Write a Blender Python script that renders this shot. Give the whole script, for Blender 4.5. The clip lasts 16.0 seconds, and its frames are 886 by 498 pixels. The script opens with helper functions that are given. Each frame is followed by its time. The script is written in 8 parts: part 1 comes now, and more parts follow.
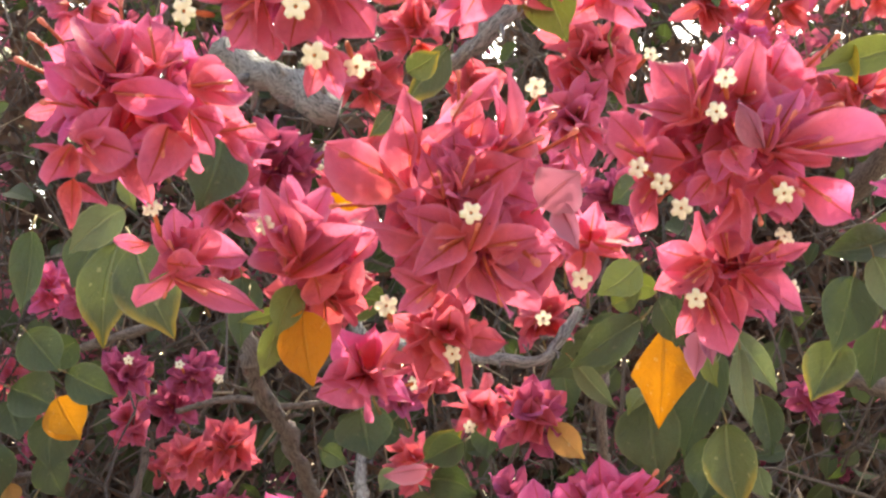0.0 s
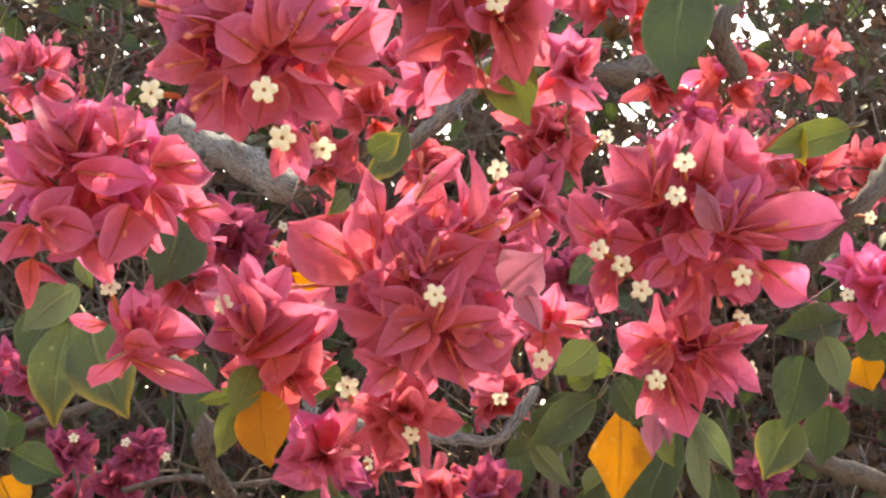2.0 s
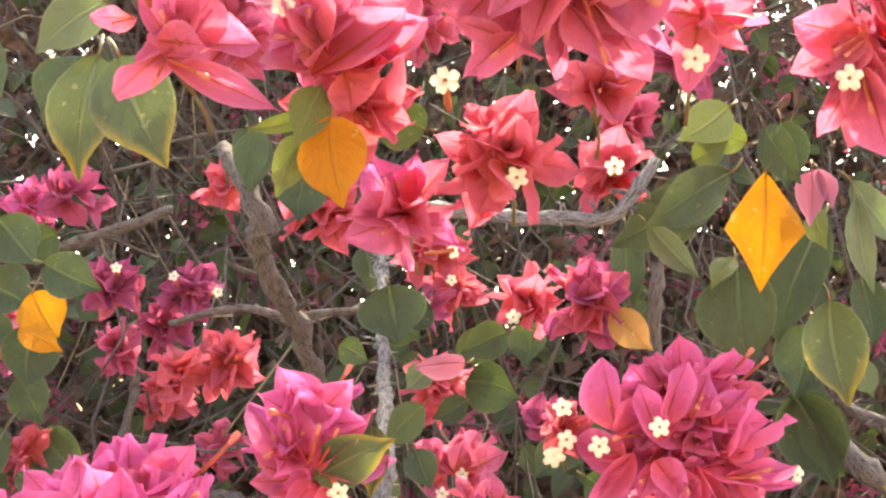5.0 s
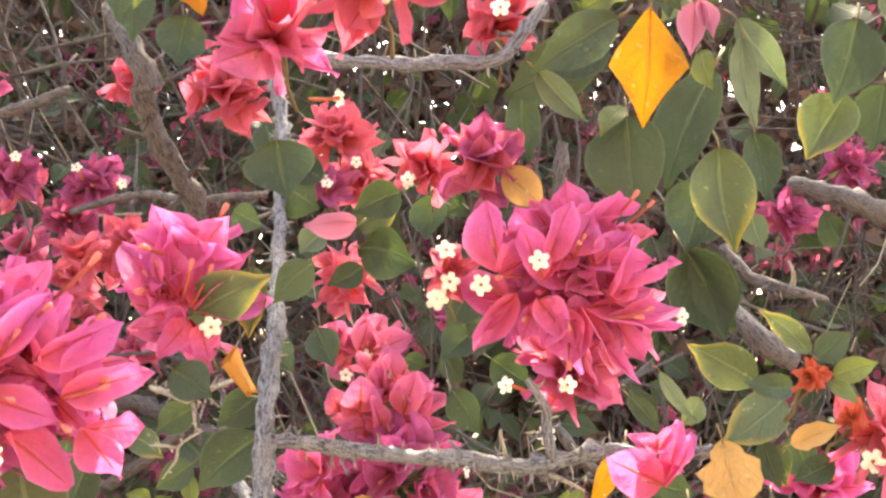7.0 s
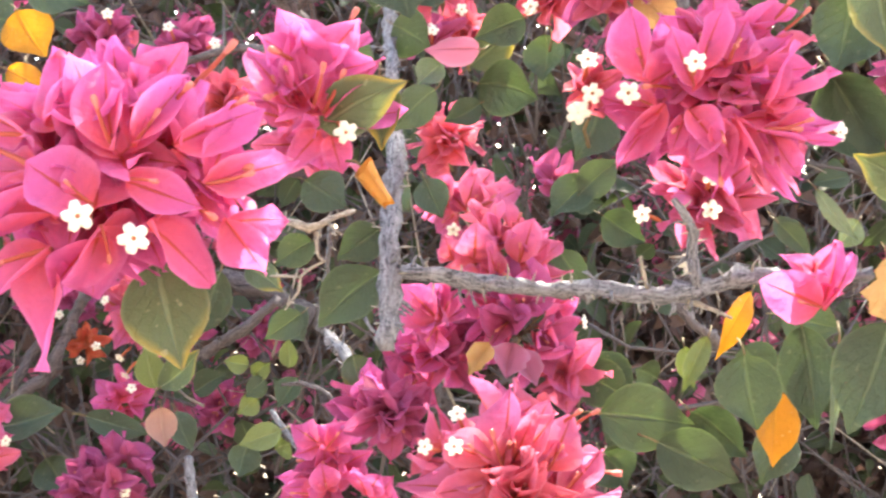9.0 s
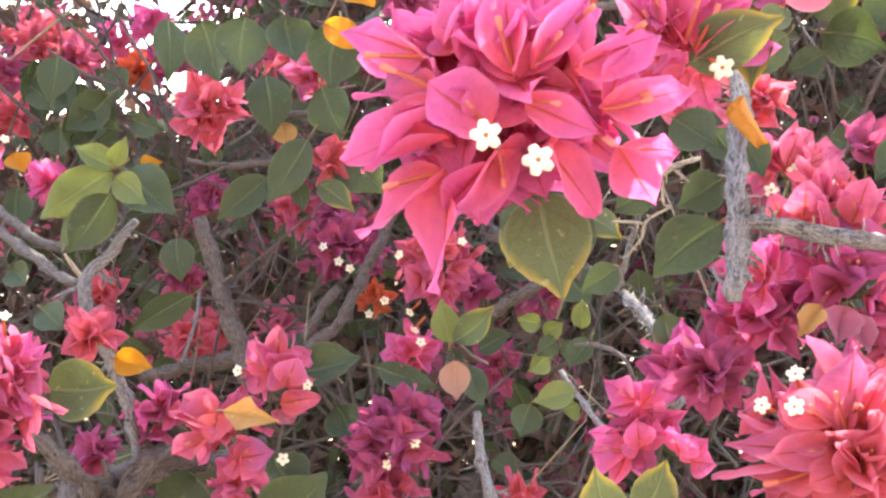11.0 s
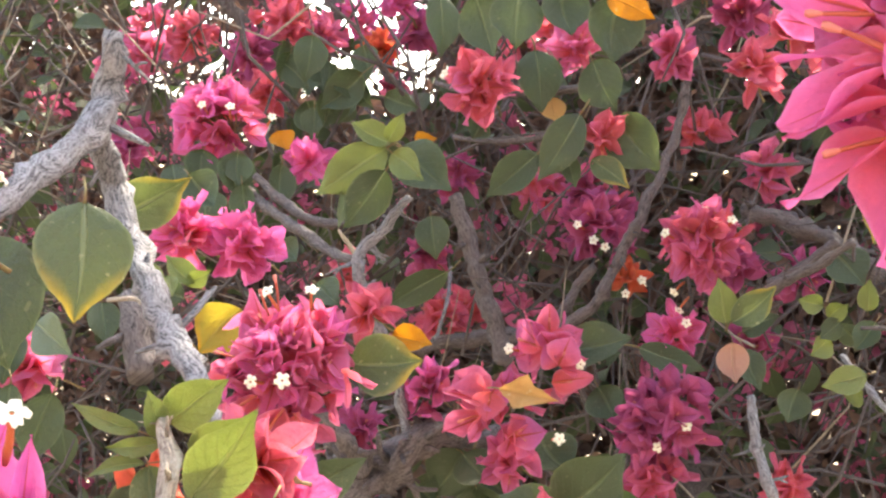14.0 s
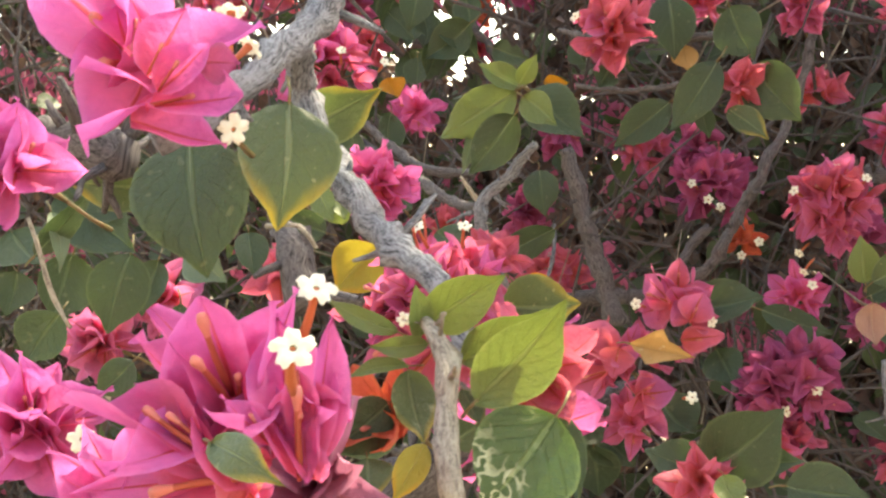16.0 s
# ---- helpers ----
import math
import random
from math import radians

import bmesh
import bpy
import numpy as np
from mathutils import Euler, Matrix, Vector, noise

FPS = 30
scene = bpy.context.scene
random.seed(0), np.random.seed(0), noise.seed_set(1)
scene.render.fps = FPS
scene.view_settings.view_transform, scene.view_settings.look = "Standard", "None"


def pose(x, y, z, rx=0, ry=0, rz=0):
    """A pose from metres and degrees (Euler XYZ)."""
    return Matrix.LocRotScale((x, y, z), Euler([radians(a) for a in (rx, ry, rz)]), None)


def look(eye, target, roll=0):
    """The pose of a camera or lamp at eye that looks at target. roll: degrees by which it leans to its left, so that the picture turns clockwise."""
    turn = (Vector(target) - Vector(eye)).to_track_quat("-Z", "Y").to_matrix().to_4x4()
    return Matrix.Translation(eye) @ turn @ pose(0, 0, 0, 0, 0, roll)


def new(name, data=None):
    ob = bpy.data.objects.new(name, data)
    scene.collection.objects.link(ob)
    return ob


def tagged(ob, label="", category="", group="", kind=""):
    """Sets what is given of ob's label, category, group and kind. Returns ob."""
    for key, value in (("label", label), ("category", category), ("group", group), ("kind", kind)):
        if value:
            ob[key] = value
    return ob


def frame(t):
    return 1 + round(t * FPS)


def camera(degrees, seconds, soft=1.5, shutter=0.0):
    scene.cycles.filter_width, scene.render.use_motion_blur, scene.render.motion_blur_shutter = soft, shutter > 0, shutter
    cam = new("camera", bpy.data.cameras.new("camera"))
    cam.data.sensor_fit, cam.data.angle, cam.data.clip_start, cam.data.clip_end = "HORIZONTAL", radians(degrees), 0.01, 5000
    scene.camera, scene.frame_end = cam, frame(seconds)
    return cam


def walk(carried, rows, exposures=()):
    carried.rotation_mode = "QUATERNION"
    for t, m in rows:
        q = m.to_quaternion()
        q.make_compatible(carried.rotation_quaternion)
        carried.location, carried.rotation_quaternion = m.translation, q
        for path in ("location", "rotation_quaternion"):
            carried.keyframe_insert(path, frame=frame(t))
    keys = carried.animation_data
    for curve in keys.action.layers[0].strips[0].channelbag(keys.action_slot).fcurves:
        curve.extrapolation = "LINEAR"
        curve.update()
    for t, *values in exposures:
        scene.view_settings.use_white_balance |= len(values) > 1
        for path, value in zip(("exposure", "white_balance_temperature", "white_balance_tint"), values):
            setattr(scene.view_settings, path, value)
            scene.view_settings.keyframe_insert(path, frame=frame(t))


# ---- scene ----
cam = camera(38.3, 16.0, soft=2.3, shutter=0.25)
METRES, EYE, TILT, LEAN, TURN = 0.45, 1.5, 8.0, 0.0, 0.0
ROWS = [
    (0.0, 0.0, 0.0, 0.0, 0.0, 0.0, -0.0),
    (0.5, 0.0025, -0.0311, 0.0274, -0.08, 1.46, -0.19),
    (1.0, 0.0033, -0.0317, 0.0273, -0.89, 2.93, -0.16),
    (1.5, -0.001, -0.021, 0.0199, -2.47, 3.39, -0.12),
    (2.0, -0.0135, -0.0008, 0.0058, -2.54, 3.28, -0.19),
    (2.5, -0.0278, 0.026, 0.0014, -2.04, 2.96, -0.2),
    (3.0, -0.0381, 0.0959, -0.0253, -1.5, 2.55, -0.37),
    (3.5, -0.0432, 0.1509, -0.0406, -0.59, 2.06, -0.34),
    (4.0, -0.046, 0.1979, -0.0739, -0.03, 1.18, -0.67),
    (6.5, -0.0143, 0.2258, -0.1887, -1.75, -2.24, -0.54),
    (7.0, 0.0052, 0.2367, -0.2147, -2.76, -2.77, -0.52),
    (7.5, 0.004, 0.2632, -0.2506, -3.52, -4.11, -0.36),
    (8.0, -0.0119, 0.2861, -0.2735, -3.52, -5.28, -0.24),
    (8.5, -0.0301, 0.2944, -0.2897, -3.2, -5.98, -0.33),
    (9.0, -0.0516, 0.2892, -0.2949, -0.09, -6.58, -0.13),
    (9.5, -0.0618, 0.2841, -0.303, 3.45, -6.92, -0.17),
    (10.0, -0.0862, 0.285, -0.3086, 6.62, -7.11, -0.57),
    (12.5, -0.2134, 0.3072, -0.3443, 15.11, -8.31, -0.33),
    (13.0, -0.2371, 0.2943, -0.3371, 16.99, -8.39, -0.14),
    (13.5, -0.2502, 0.293, -0.3344, 17.52, -8.44, -0.21),
    (14.0, -0.2786, 0.2903, -0.3364, 18.51, -8.5, -0.16),
    (14.5, -0.2837, 0.293, -0.3401, 19.88, -8.6, -0.21),
    (15.0, -0.3028, 0.2909, -0.3507, 20.41, -8.67, -0.65),
    (15.5, -0.3613, 0.2889, -0.365, 20.27, -8.83, -1.1),
    (16.0, -0.4194, 0.3022, -0.3946, 20.09, -9.3, -1.42),
]
walk(cam, [(t, pose(0, 0, EYE, TILT, LEAN, TURN) @ pose(METRES * x, METRES * y, METRES * z, 90 + pitch, roll, yaw)) for t, x, y, z, yaw, pitch, roll in ROWS],
     exposures=[(0.0, 2.64, 8700, 1), (2.0, 2.47, 8900, 0), (3.5, 2.51, 8900, 1), (4.0, 2.86, 9000, 2), (6.5, 3.42, 8700, 2), (7.5, 3.50, 8050, 2), (8.5, 3.63, 7200, 3), (9.5, 3.64, 7150, 5), (10.0, 3.62, 7500, 6),
                (12.5, 3.46, 7600, 4), (14.5, 3.30, 7950, 3), (15.5, 3.14, 8150, -2), (16.0, 2.98, 8400, -4)])

# ---- daylight: open sky, the sun stands behind the shrub ----
SUN_UP, SUN_ROUND = 50.0, 12.0
world = bpy.data.worlds.new("sky")
scene.world = world
world.use_nodes = True
wn = world.node_tree.nodes
sky = wn.new("ShaderNodeTexSky")
sky.sky_type, sky.sun_disc = "NISHITA", False
sky.sun_elevation, sky.sun_rotation = radians(SUN_UP), radians(SUN_ROUND)
sky.dust_density = 3.0
world.node_tree.links.new(sky.outputs["Color"], wn["Background"].inputs["Color"])
wn["Background"].inputs["Strength"].default_value = 0.15
sun = new("sun", bpy.data.lights.new("sun", "SUN"))
sun.data.energy, sun.data.angle, sun.data.color = 2.2, radians(0.53), (1.0, 0.94, 0.84)
toward = Vector((math.sin(radians(SUN_ROUND)) * math.cos(radians(SUN_UP)), math.cos(radians(SUN_ROUND)) * math.cos(radians(SUN_UP)), math.sin(radians(SUN_UP))))
sun.matrix_world = look(toward * 10, (0, 0, 0))


# ---- materials ----
class Nodes:
    """A short way to write a node tree."""

    def __init__(self, name):
        self.mat = bpy.data.materials.new(name)
        self.mat.use_nodes = True
        self.tree = self.mat.node_tree
        self.tree.nodes.clear()
        self.out = self.tree.nodes.new("ShaderNodeOutputMaterial")

    def add(self, kind, ins=None, **props):
        n = self.tree.nodes.new(kind)
        for k, v in props.items():
            setattr(n, k, v)
        for k, v in (ins or {}).items():
            self.put(n.inputs[k], v)
        return n

    def put(self, socket, v):
        if isinstance(v, bpy.types.NodeSocket):
            self.tree.links.new(v, socket)
        else:
            socket.default_value = v

    def math(self, op, a, b=0.0, c=0.0):
        return self.add("ShaderNodeMath", {0: a, 1: b, 2: c}, operation=op).outputs[0]

    def mix(self, f, a, b, how="MIX"):
        return self.add("ShaderNodeMix", {0: f, 6: a, 7: b}, data_type="RGBA", blend_type=how).outputs[2]

    def noise(self, scale, detail=3.0, rough=0.55, vector=None):
        ins = {"Scale": scale, "Detail": detail, "Roughness": rough}
        if vector is not None:
            ins["Vector"] = vector
        return self.add("ShaderNodeTexNoise", ins).outputs["Fac"]

    def span(self, v, lo, hi, a=0.0, b=1.0):
        return self.add("ShaderNodeMapRange", {0: v, 1: lo, 2: hi, 3: a, 4: b}).outputs[0]


def rgb(r, g, b):
    return (r, g, b, 1.0)


def vein_lines(n, count, slant):
    """Side veins and midrib of a blade from its UV: (vein mask, midrib mask, along, off the middle)."""
    uv = n.add("ShaderNodeSeparateXYZ", {0: n.add("ShaderNodeUVMap").outputs[0]})
    off = n.math("ABSOLUTE", n.math("SUBTRACT", uv.outputs[0], 0.5))
    s = n.math("MULTIPLY", n.math("SUBTRACT", uv.outputs[1], n.math("MULTIPLY", off, slant)), count)
    wob = n.math("MULTIPLY", n.noise(90.0, 2.0), 0.5)
    saw = n.math("ABSOLUTE", n.math("SUBTRACT", n.math("FRACT", n.math("ADD", s, wob)), 0.5))
    veins = n.span(saw, 0.07, 0.0)
    mid = n.span(n.math("SUBTRACT", off, n.math("MULTIPLY", n.math("SUBTRACT", 1.0, uv.outputs[1]), 0.035)), 0.022, 0.0)
    return veins, mid, uv.outputs[1], off


def blade_material(name, base, second, vein, shine, through_light, glow_tint, edge=None, spots=0.0, vein_amount=0.5, per_island=False, heart=None, mined=0.0, unit=1.0, gloss=0.4):
    n = Nodes(name)
    if per_island:
        rnd = n.add("ShaderNodeNewGeometry").outputs["Random Per Island"]
    else:
        rnd = n.add("ShaderNodeObjectInfo").outputs["Random"]
    where = n.add("ShaderNodeTexCoord").outputs["Object"]
    where = n.add("ShaderNodeMapping", {"Vector": where, "Scale": (unit, unit, unit)}).outputs[0]
    shift = n.add("ShaderNodeVectorMath", {0: where, 1: n.add("ShaderNodeCombineXYZ", {0: n.math("MULTIPLY", rnd, 7.0), 1: rnd}).outputs[0]}, operation="ADD").outputs[0]
    big = n.noise(45.0, 3.0, 0.6, shift)
    fine = n.noise(420.0, 4.0, 0.6, shift)
    col = n.mix(n.span(rnd, 0.0, 1.0), rgb(*base), rgb(*second))
    col = n.mix(n.span(big, 0.35, 0.75, 0.0, 0.55), col, rgb(*second))
    if edge is not None:
        veins, mid, along, off = vein_lines(n, 6.5, 0.9)
        reach = n.math("ADD", n.math("MULTIPLY", along, 0.75), n.math("MULTIPLY", off, 0.9))
        reach = n.math("ADD", reach, n.math("MULTIPLY", big, 0.45))
        col = n.mix(n.span(reach, 0.96, 1.26), col, rgb(*edge))
    else:
        veins, mid, along, off = vein_lines(n, 6.5, 0.9)
    if heart is None and not per_island:
        col = n.mix(n.span(off, 0.45, 0.495, 0.0, 0.55), col, rgb(*vein))
    if heart is not None:
        # Redder base pigment, spread further to paint in light glowing through.
        col = n.mix(n.span(n.math("ADD", along, n.math("MULTIPLY", big, 0.3)), 0.80, 0.14, 0.0, 0.72), col, rgb(*heart))
        col = n.mix(n.span(off, 0.36, 0.5, 0.0, 0.3), col, rgb(min(1.0, base[0] * 1.15), base[1] * 2.0, base[2] * 1.5))
    if mined:
        trail = n.math("ABSOLUTE", n.math("SUBTRACT", n.noise(330.0, 1.0, 0.4, shift), 0.5))
        spot = n.span(n.noise(48.0, 2.0, 0.5, shift), 0.50, 0.57)
        col = n.mix(n.math("MULTIPLY", n.math("MULTIPLY", n.span(trail, 0.08, 0.035), spot), mined), col, rgb(0.70, 0.70, 0.56))
    col = n.mix(n.span(fine, 0.3, 0.75, 0.0, 0.25), col, rgb(base[0] * 0.6, base[1] * 0.6, base[2] * 0.6))
    col = n.mix(n.math("MULTIPLY", veins, vein_amount * (0.16 if heart is None else 0.14)), col, rgb(*vein))
    col = n.mix(n.math("MULTIPLY", mid, vein_amount), col, rgb(*vein))
    net = n.add("ShaderNodeTexVoronoi", {"Vector": shift, "Scale": 620.0}, feature="DISTANCE_TO_EDGE").outputs["Distance"]
    net = n.span(net, 0.10, 0.0)
    col = n.mix(n.math("MULTIPLY", net, 0.05 if heart is None else 0.0), col, rgb(*vein))
    if spots:
        sp = n.span(n.noise(260.0, 1.0, 0.5, shift), 0.70, 0.74)
        col = n.mix(n.math("MULTIPLY", sp, spots), col, rgb(0.62, 0.55, 0.38))
    height = n.math("ADD", n.math("MULTIPLY", veins, -0.12 if heart is None else 0.0), n.math("ADD", n.math("MULTIPLY", mid, -0.6), n.math("MULTIPLY", fine, 0.6)))
    height = n.math("ADD", height, n.math("SUBTRACT", n.math("MULTIPLY", big, 1.6), n.math("MULTIPLY", net, 0.1 if heart is None else 0.05)))
    if heart is not None:
        height = n.math("ADD", height, n.math("MULTIPLY", n.noise(190.0, 2.0, 0.5, shift), 1.7))
    bump = n.add("ShaderNodeBump", {"Strength": 0.8, "Distance": 0.0011, "Height": height}).outputs[0]
    rough = n.span(fine, 0.2, 0.8, shine - 0.08, shine + 0.1)
    body = n.add("ShaderNodeBsdfPrincipled", {"Base Color": col, "Roughness": rough, "Normal": bump, "Specular IOR Level": gloss})
    lit = n.mix(0.55, col, n.mix(1.0, col, rgb(*glow_tint), "MULTIPLY"))
    trans = n.add("ShaderNodeBsdfTranslucent", {"Color": lit, "Normal": bump})
    both = n.add("ShaderNodeMixShader", {0: through_light, 1: body.outputs[0], 2: trans.outputs[0]})
    n.put(n.out.inputs[0], both.outputs[0])
    return n.mat


BRACT = {
    "pink": blade_material("bract_pink", (0.605, 0.164, 0.405), (0.63, 0.146, 0.260), (0.44, 0.09, 0.035), 0.6, 0.58, (1.20, 0.90, 0.80), unit=0.022, vein_amount=0.9, heart=(0.68, 0.115, 0.06), gloss=0.2),
    "rose": blade_material("bract_rose", (0.693, 0.166, 0.486), (0.711, 0.144, 0.347), (0.56, 0.10, 0.06), 0.6, 0.58, (1.15, 0.95, 0.95), unit=0.022, vein_amount=0.85, heart=(0.76, 0.115, 0.09), gloss=0.2),
    "magenta": blade_material("bract_magenta", (0.441, 0.103, 0.288), (0.414, 0.0797, 0.184), (0.28, 0.05, 0.06), 0.6, 0.42, (1.2, 0.95, 0.95), unit=0.022, vein_amount=0.6, heart=(0.40, 0.06, 0.08), gloss=0.2),
    "coral": blade_material("bract_coral", (0.61, 0.148, 0.285), (0.61, 0.124, 0.190), (0.46, 0.09, 0.035), 0.6, 0.54, (1.25, 0.95, 0.80), unit=0.022, vein_amount=0.75, heart=(0.66, 0.12, 0.05), gloss=0.2),
    "orange": blade_material("bract_orange", (0.612, 0.157, 0.09), (0.576, 0.107, 0.081), (0.42, 0.09, 0.04), 0.6, 0.38, (1.4, 0.9, 0.7), unit=0.022, vein_amount=0.6, heart=(0.58, 0.12, 0.04), gloss=0.2),
    "lilac": blade_material("bract_faded_lilac", (0.398, 0.154, 0.275), (0.383, 0.13, 0.214), (0.40, 0.12, 0.17), 0.6, 0.34, (1.1, 0.95, 1.0), unit=0.022, vein_amount=0.6, heart=(0.48, 0.15, 0.24), gloss=0.2),
    "fuchsia": blade_material("bract_fuchsia", (0.675, 0.162, 0.504), (0.675, 0.14, 0.387), (0.58, 0.09, 0.08), 0.6, 0.58, (1.15, 0.95, 1.0), unit=0.022, vein_amount=0.8, heart=(0.73, 0.11, 0.14), gloss=0.2),
}
LEAF = {
    "green": blade_material("leaf_green", (0.062, 0.084, 0.045), (0.046, 0.065, 0.036), (0.13, 0.16, 0.09), 0.42, 0.20, (1.5, 1.8, 0.45), spots=0.07),
    "young": blade_material("leaf_young", (0.155, 0.185, 0.065), (0.125, 0.155, 0.055), (0.24, 0.27, 0.13), 0.42, 0.22, (1.6, 1.7, 0.4)),
    "edge": blade_material("leaf_yellowing", (0.105, 0.130, 0.066), (0.080, 0.104, 0.054), (0.22, 0.25, 0.15), 0.42, 0.24, (1.6, 1.7, 0.4), edge=(0.38, 0.27, 0.055), spots=0.2),
    "mined": blade_material("leaf_mined", (0.075, 0.12, 0.05), (0.06, 0.10, 0.045), (0.2, 0.26, 0.12), 0.38, 0.22, (1.6, 1.9, 0.4), mined=0.6),
    "orange": blade_material("leaf_orange", (0.53, 0.245, 0.014), (0.47, 0.19, 0.012), (0.46, 0.23, 0.04), 0.5, 0.40, (1.5, 1.2, 0.4), spots=0.2, vein_amount=0.2),
    "rolled": blade_material("leaf_rolled", (0.64, 0.31, 0.06), (0.54, 0.22, 0.04), (0.42, 0.17, 0.04), 0.6, 0.2, (1.4, 1.0, 0.4), vein_amount=0.5),
    "yellow": blade_material("leaf_yellow", (0.42, 0.34, 0.05), (0.34, 0.29, 0.06), (0.45, 0.38, 0.12), 0.5, 0.36, (1.6, 1.4, 0.4), edge=(0.6, 0.32, 0.03)),
    "tan": blade_material("leaf_dry_tan", (0.56, 0.34, 0.14), (0.46, 0.26, 0.10), (0.38, 0.22, 0.10), 0.7, 0.2, (1.3, 1.0, 0.6), spots=0.4, vein_amount=0.22),
    "pale": blade_material("leaf_pale", (0.165, 0.20, 0.135), (0.125, 0.158, 0.105), (0.28, 0.32, 0.22), 0.55, 0.26, (1.5, 1.7, 0.6)),
    "blush": blade_material("leaf_blush", (0.40, 0.215, 0.17), (0.36, 0.20, 0.16), (0.46, 0.29, 0.23), 0.5, 0.28, (1.4, 1.0, 0.7)),
}


def bark_material(name, dark, light):
    """Flaking bark: fissures run along the branch, which its UV gives in metres round and along."""
    n = Nodes(name)
    uv = n.add("ShaderNodeUVMap").outputs[0]
    long = n.add("ShaderNodeMapping", {"Vector": uv, "Scale": (1.0, 0.32, 1.0)}).outputs[0]
    fiss = n.noise(520.0, 5.0, 0.7, long)
    flake = n.noise(900.0, 4.0, 0.65, n.add("ShaderNodeMapping", {"Vector": uv, "Scale": (0.6, 1.0, 1.0)}).outputs[0])
    wide = n.noise(90.0, 3.0, 0.6, n.add("ShaderNodeTexCoord").outputs["Object"])
    f = n.math("ADD", n.math("MULTIPLY", fiss, 0.7), n.math("MULTIPLY", flake, 0.35))
    col = n.mix(n.span(f, 0.43, 0.58), rgb(*dark), rgb(*light))
    col = n.mix(n.span(wide, 0.45, 0.75, 0.0, 0.55), col, rgb(light[0] * 0.78, light[1] * 0.73, light[2] * 0.70))
    bump = n.add("ShaderNodeBump", {"Strength": 1.0, "Distance": 0.0014, "Height": f}).outputs[0]
    body = n.add("ShaderNodeBsdfPrincipled", {"Base Color": col, "Roughness": 0.85, "Normal": bump, "Specular IOR Level": 0.25})
    n.put(n.out.inputs[0], body.outputs[0])
    return n.mat


BARK = {
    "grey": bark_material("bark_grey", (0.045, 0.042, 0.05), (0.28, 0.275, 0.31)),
    # Brown bark, its colour set darker so that inner branches look shaded.
    "brown": bark_material("bark_brown_shaded", (0.032, 0.026, 0.029), (0.165, 0.140, 0.148)),
    "spine": bark_material("spine_straw", (0.26, 0.23, 0.20), (0.48, 0.44, 0.39)),
    "dry": bark_material("bark_dry_pale", (0.18, 0.14, 0.12), (0.42, 0.36, 0.30)),
}


def soft_material(name, a, b, scale, rough=0.6, through_light=0.0):
    n = Nodes(name)
    where = n.add("ShaderNodeTexCoord").outputs["Object"]
    f = n.noise(scale, 4.0, 0.6, where)
    col = n.mix(n.span(f, 0.3, 0.7), rgb(*a), rgb(*b))
    bump = n.add("ShaderNodeBump", {"Strength": 0.3, "Distance": 0.0005, "Height": f}).outputs[0]
    body = n.add("ShaderNodeBsdfPrincipled", {"Base Color": col, "Roughness": rough, "Normal": bump, "Specular IOR Level": 0.3})
    last = body.outputs[0]
    if through_light:
        trans = n.add("ShaderNodeBsdfTranslucent", {"Color": col})
        last = n.add("ShaderNodeMixShader", {0: through_light, 1: last, 2: trans.outputs[0]}).outputs[0]
    n.put(n.out.inputs[0], last)
    return n.mat


WHITE = soft_material("flower_white", (0.86, 0.83, 0.74), (0.80, 0.75, 0.62), 600.0, 0.55, 0.25)
HEART = soft_material("flower_heart", (0.20, 0.20, 0.08), (0.15, 0.14, 0.05), 900.0)
TUBE = soft_material("flower_tube", (0.56, 0.10, 0.07), (0.50, 0.17, 0.06), 260.0, 0.5, 0.15)
BUDTIP = soft_material("bud_tube", (0.46, 0.10, 0.065), (0.40, 0.07, 0.055), 200.0, 0.5, 0.15)
TIP = soft_material("bud_tip", (0.66, 0.22, 0.19), (0.58, 0.15, 0.13), 300.0, 0.5, 0.15)
STALK = soft_material("green_stalk", (0.16, 0.15, 0.06), (0.20, 0.10, 0.06), 300.0)


# ---- helpers for blades, tubes and parts ----
def child(ob, parent):
    ob.parent = parent
    return ob


def mesh_of(name, verts, faces, mats, uvs=None, slots=None, smooth=True):
    me = bpy.data.meshes.new(name)
    me.from_pydata([tuple(v) for v in verts], [], faces)
    for m in mats:
        me.materials.append(m)
    if uvs is not None:
        layer = me.uv_layers.new(name="UVMap")
        for loop in me.loops:
            layer.data[loop.index].uv = uvs[loop.vertex_index]
    if slots is not None:
        me.polygons.foreach_set("material_index", slots)
    if smooth:
        me.polygons.foreach_set("use_smooth", [True] * len(me.polygons))
    me.update()
    return me


def blade_grid(rows, cols, shape):
    """Grid of a blade: shape(u, v) gives the place for u in -1..1 across and v in 0..1 along."""
    verts, uvs, faces = [], [], []
    for i in range(rows + 1):
        for j in range(cols + 1):
            u, v = 2 * j / cols - 1, 0.45 * i / rows + 0.55 * (0.5 - 0.5 * math.cos(math.pi * i / rows))
            verts.append(shape(u, v))
            uvs.append((0.5 + 0.5 * u, v))
    for i in range(rows):
        for j in range(cols):
            a = i * (cols + 1) + j
            faces.append((a, a + 1, a + cols + 2, a + cols + 1))
    return verts, faces, uvs


def half_width(v, blunt=0.68, tip=0.3):
    """Outline of an ovate leaf with a rounded base and a drawn-out tip: 0 at both ends, 1 at the widest place."""
    v = min(1.0, max(0.0, v))
    a, b = 0.70 * blunt / 0.68, 1.0
    top = a / (a + b)
    w = (v / top) ** a * ((1 - v) / (1 - top)) ** b
    return w * (1 - tip * math.exp(-((v - 0.88) / 0.10) ** 2))


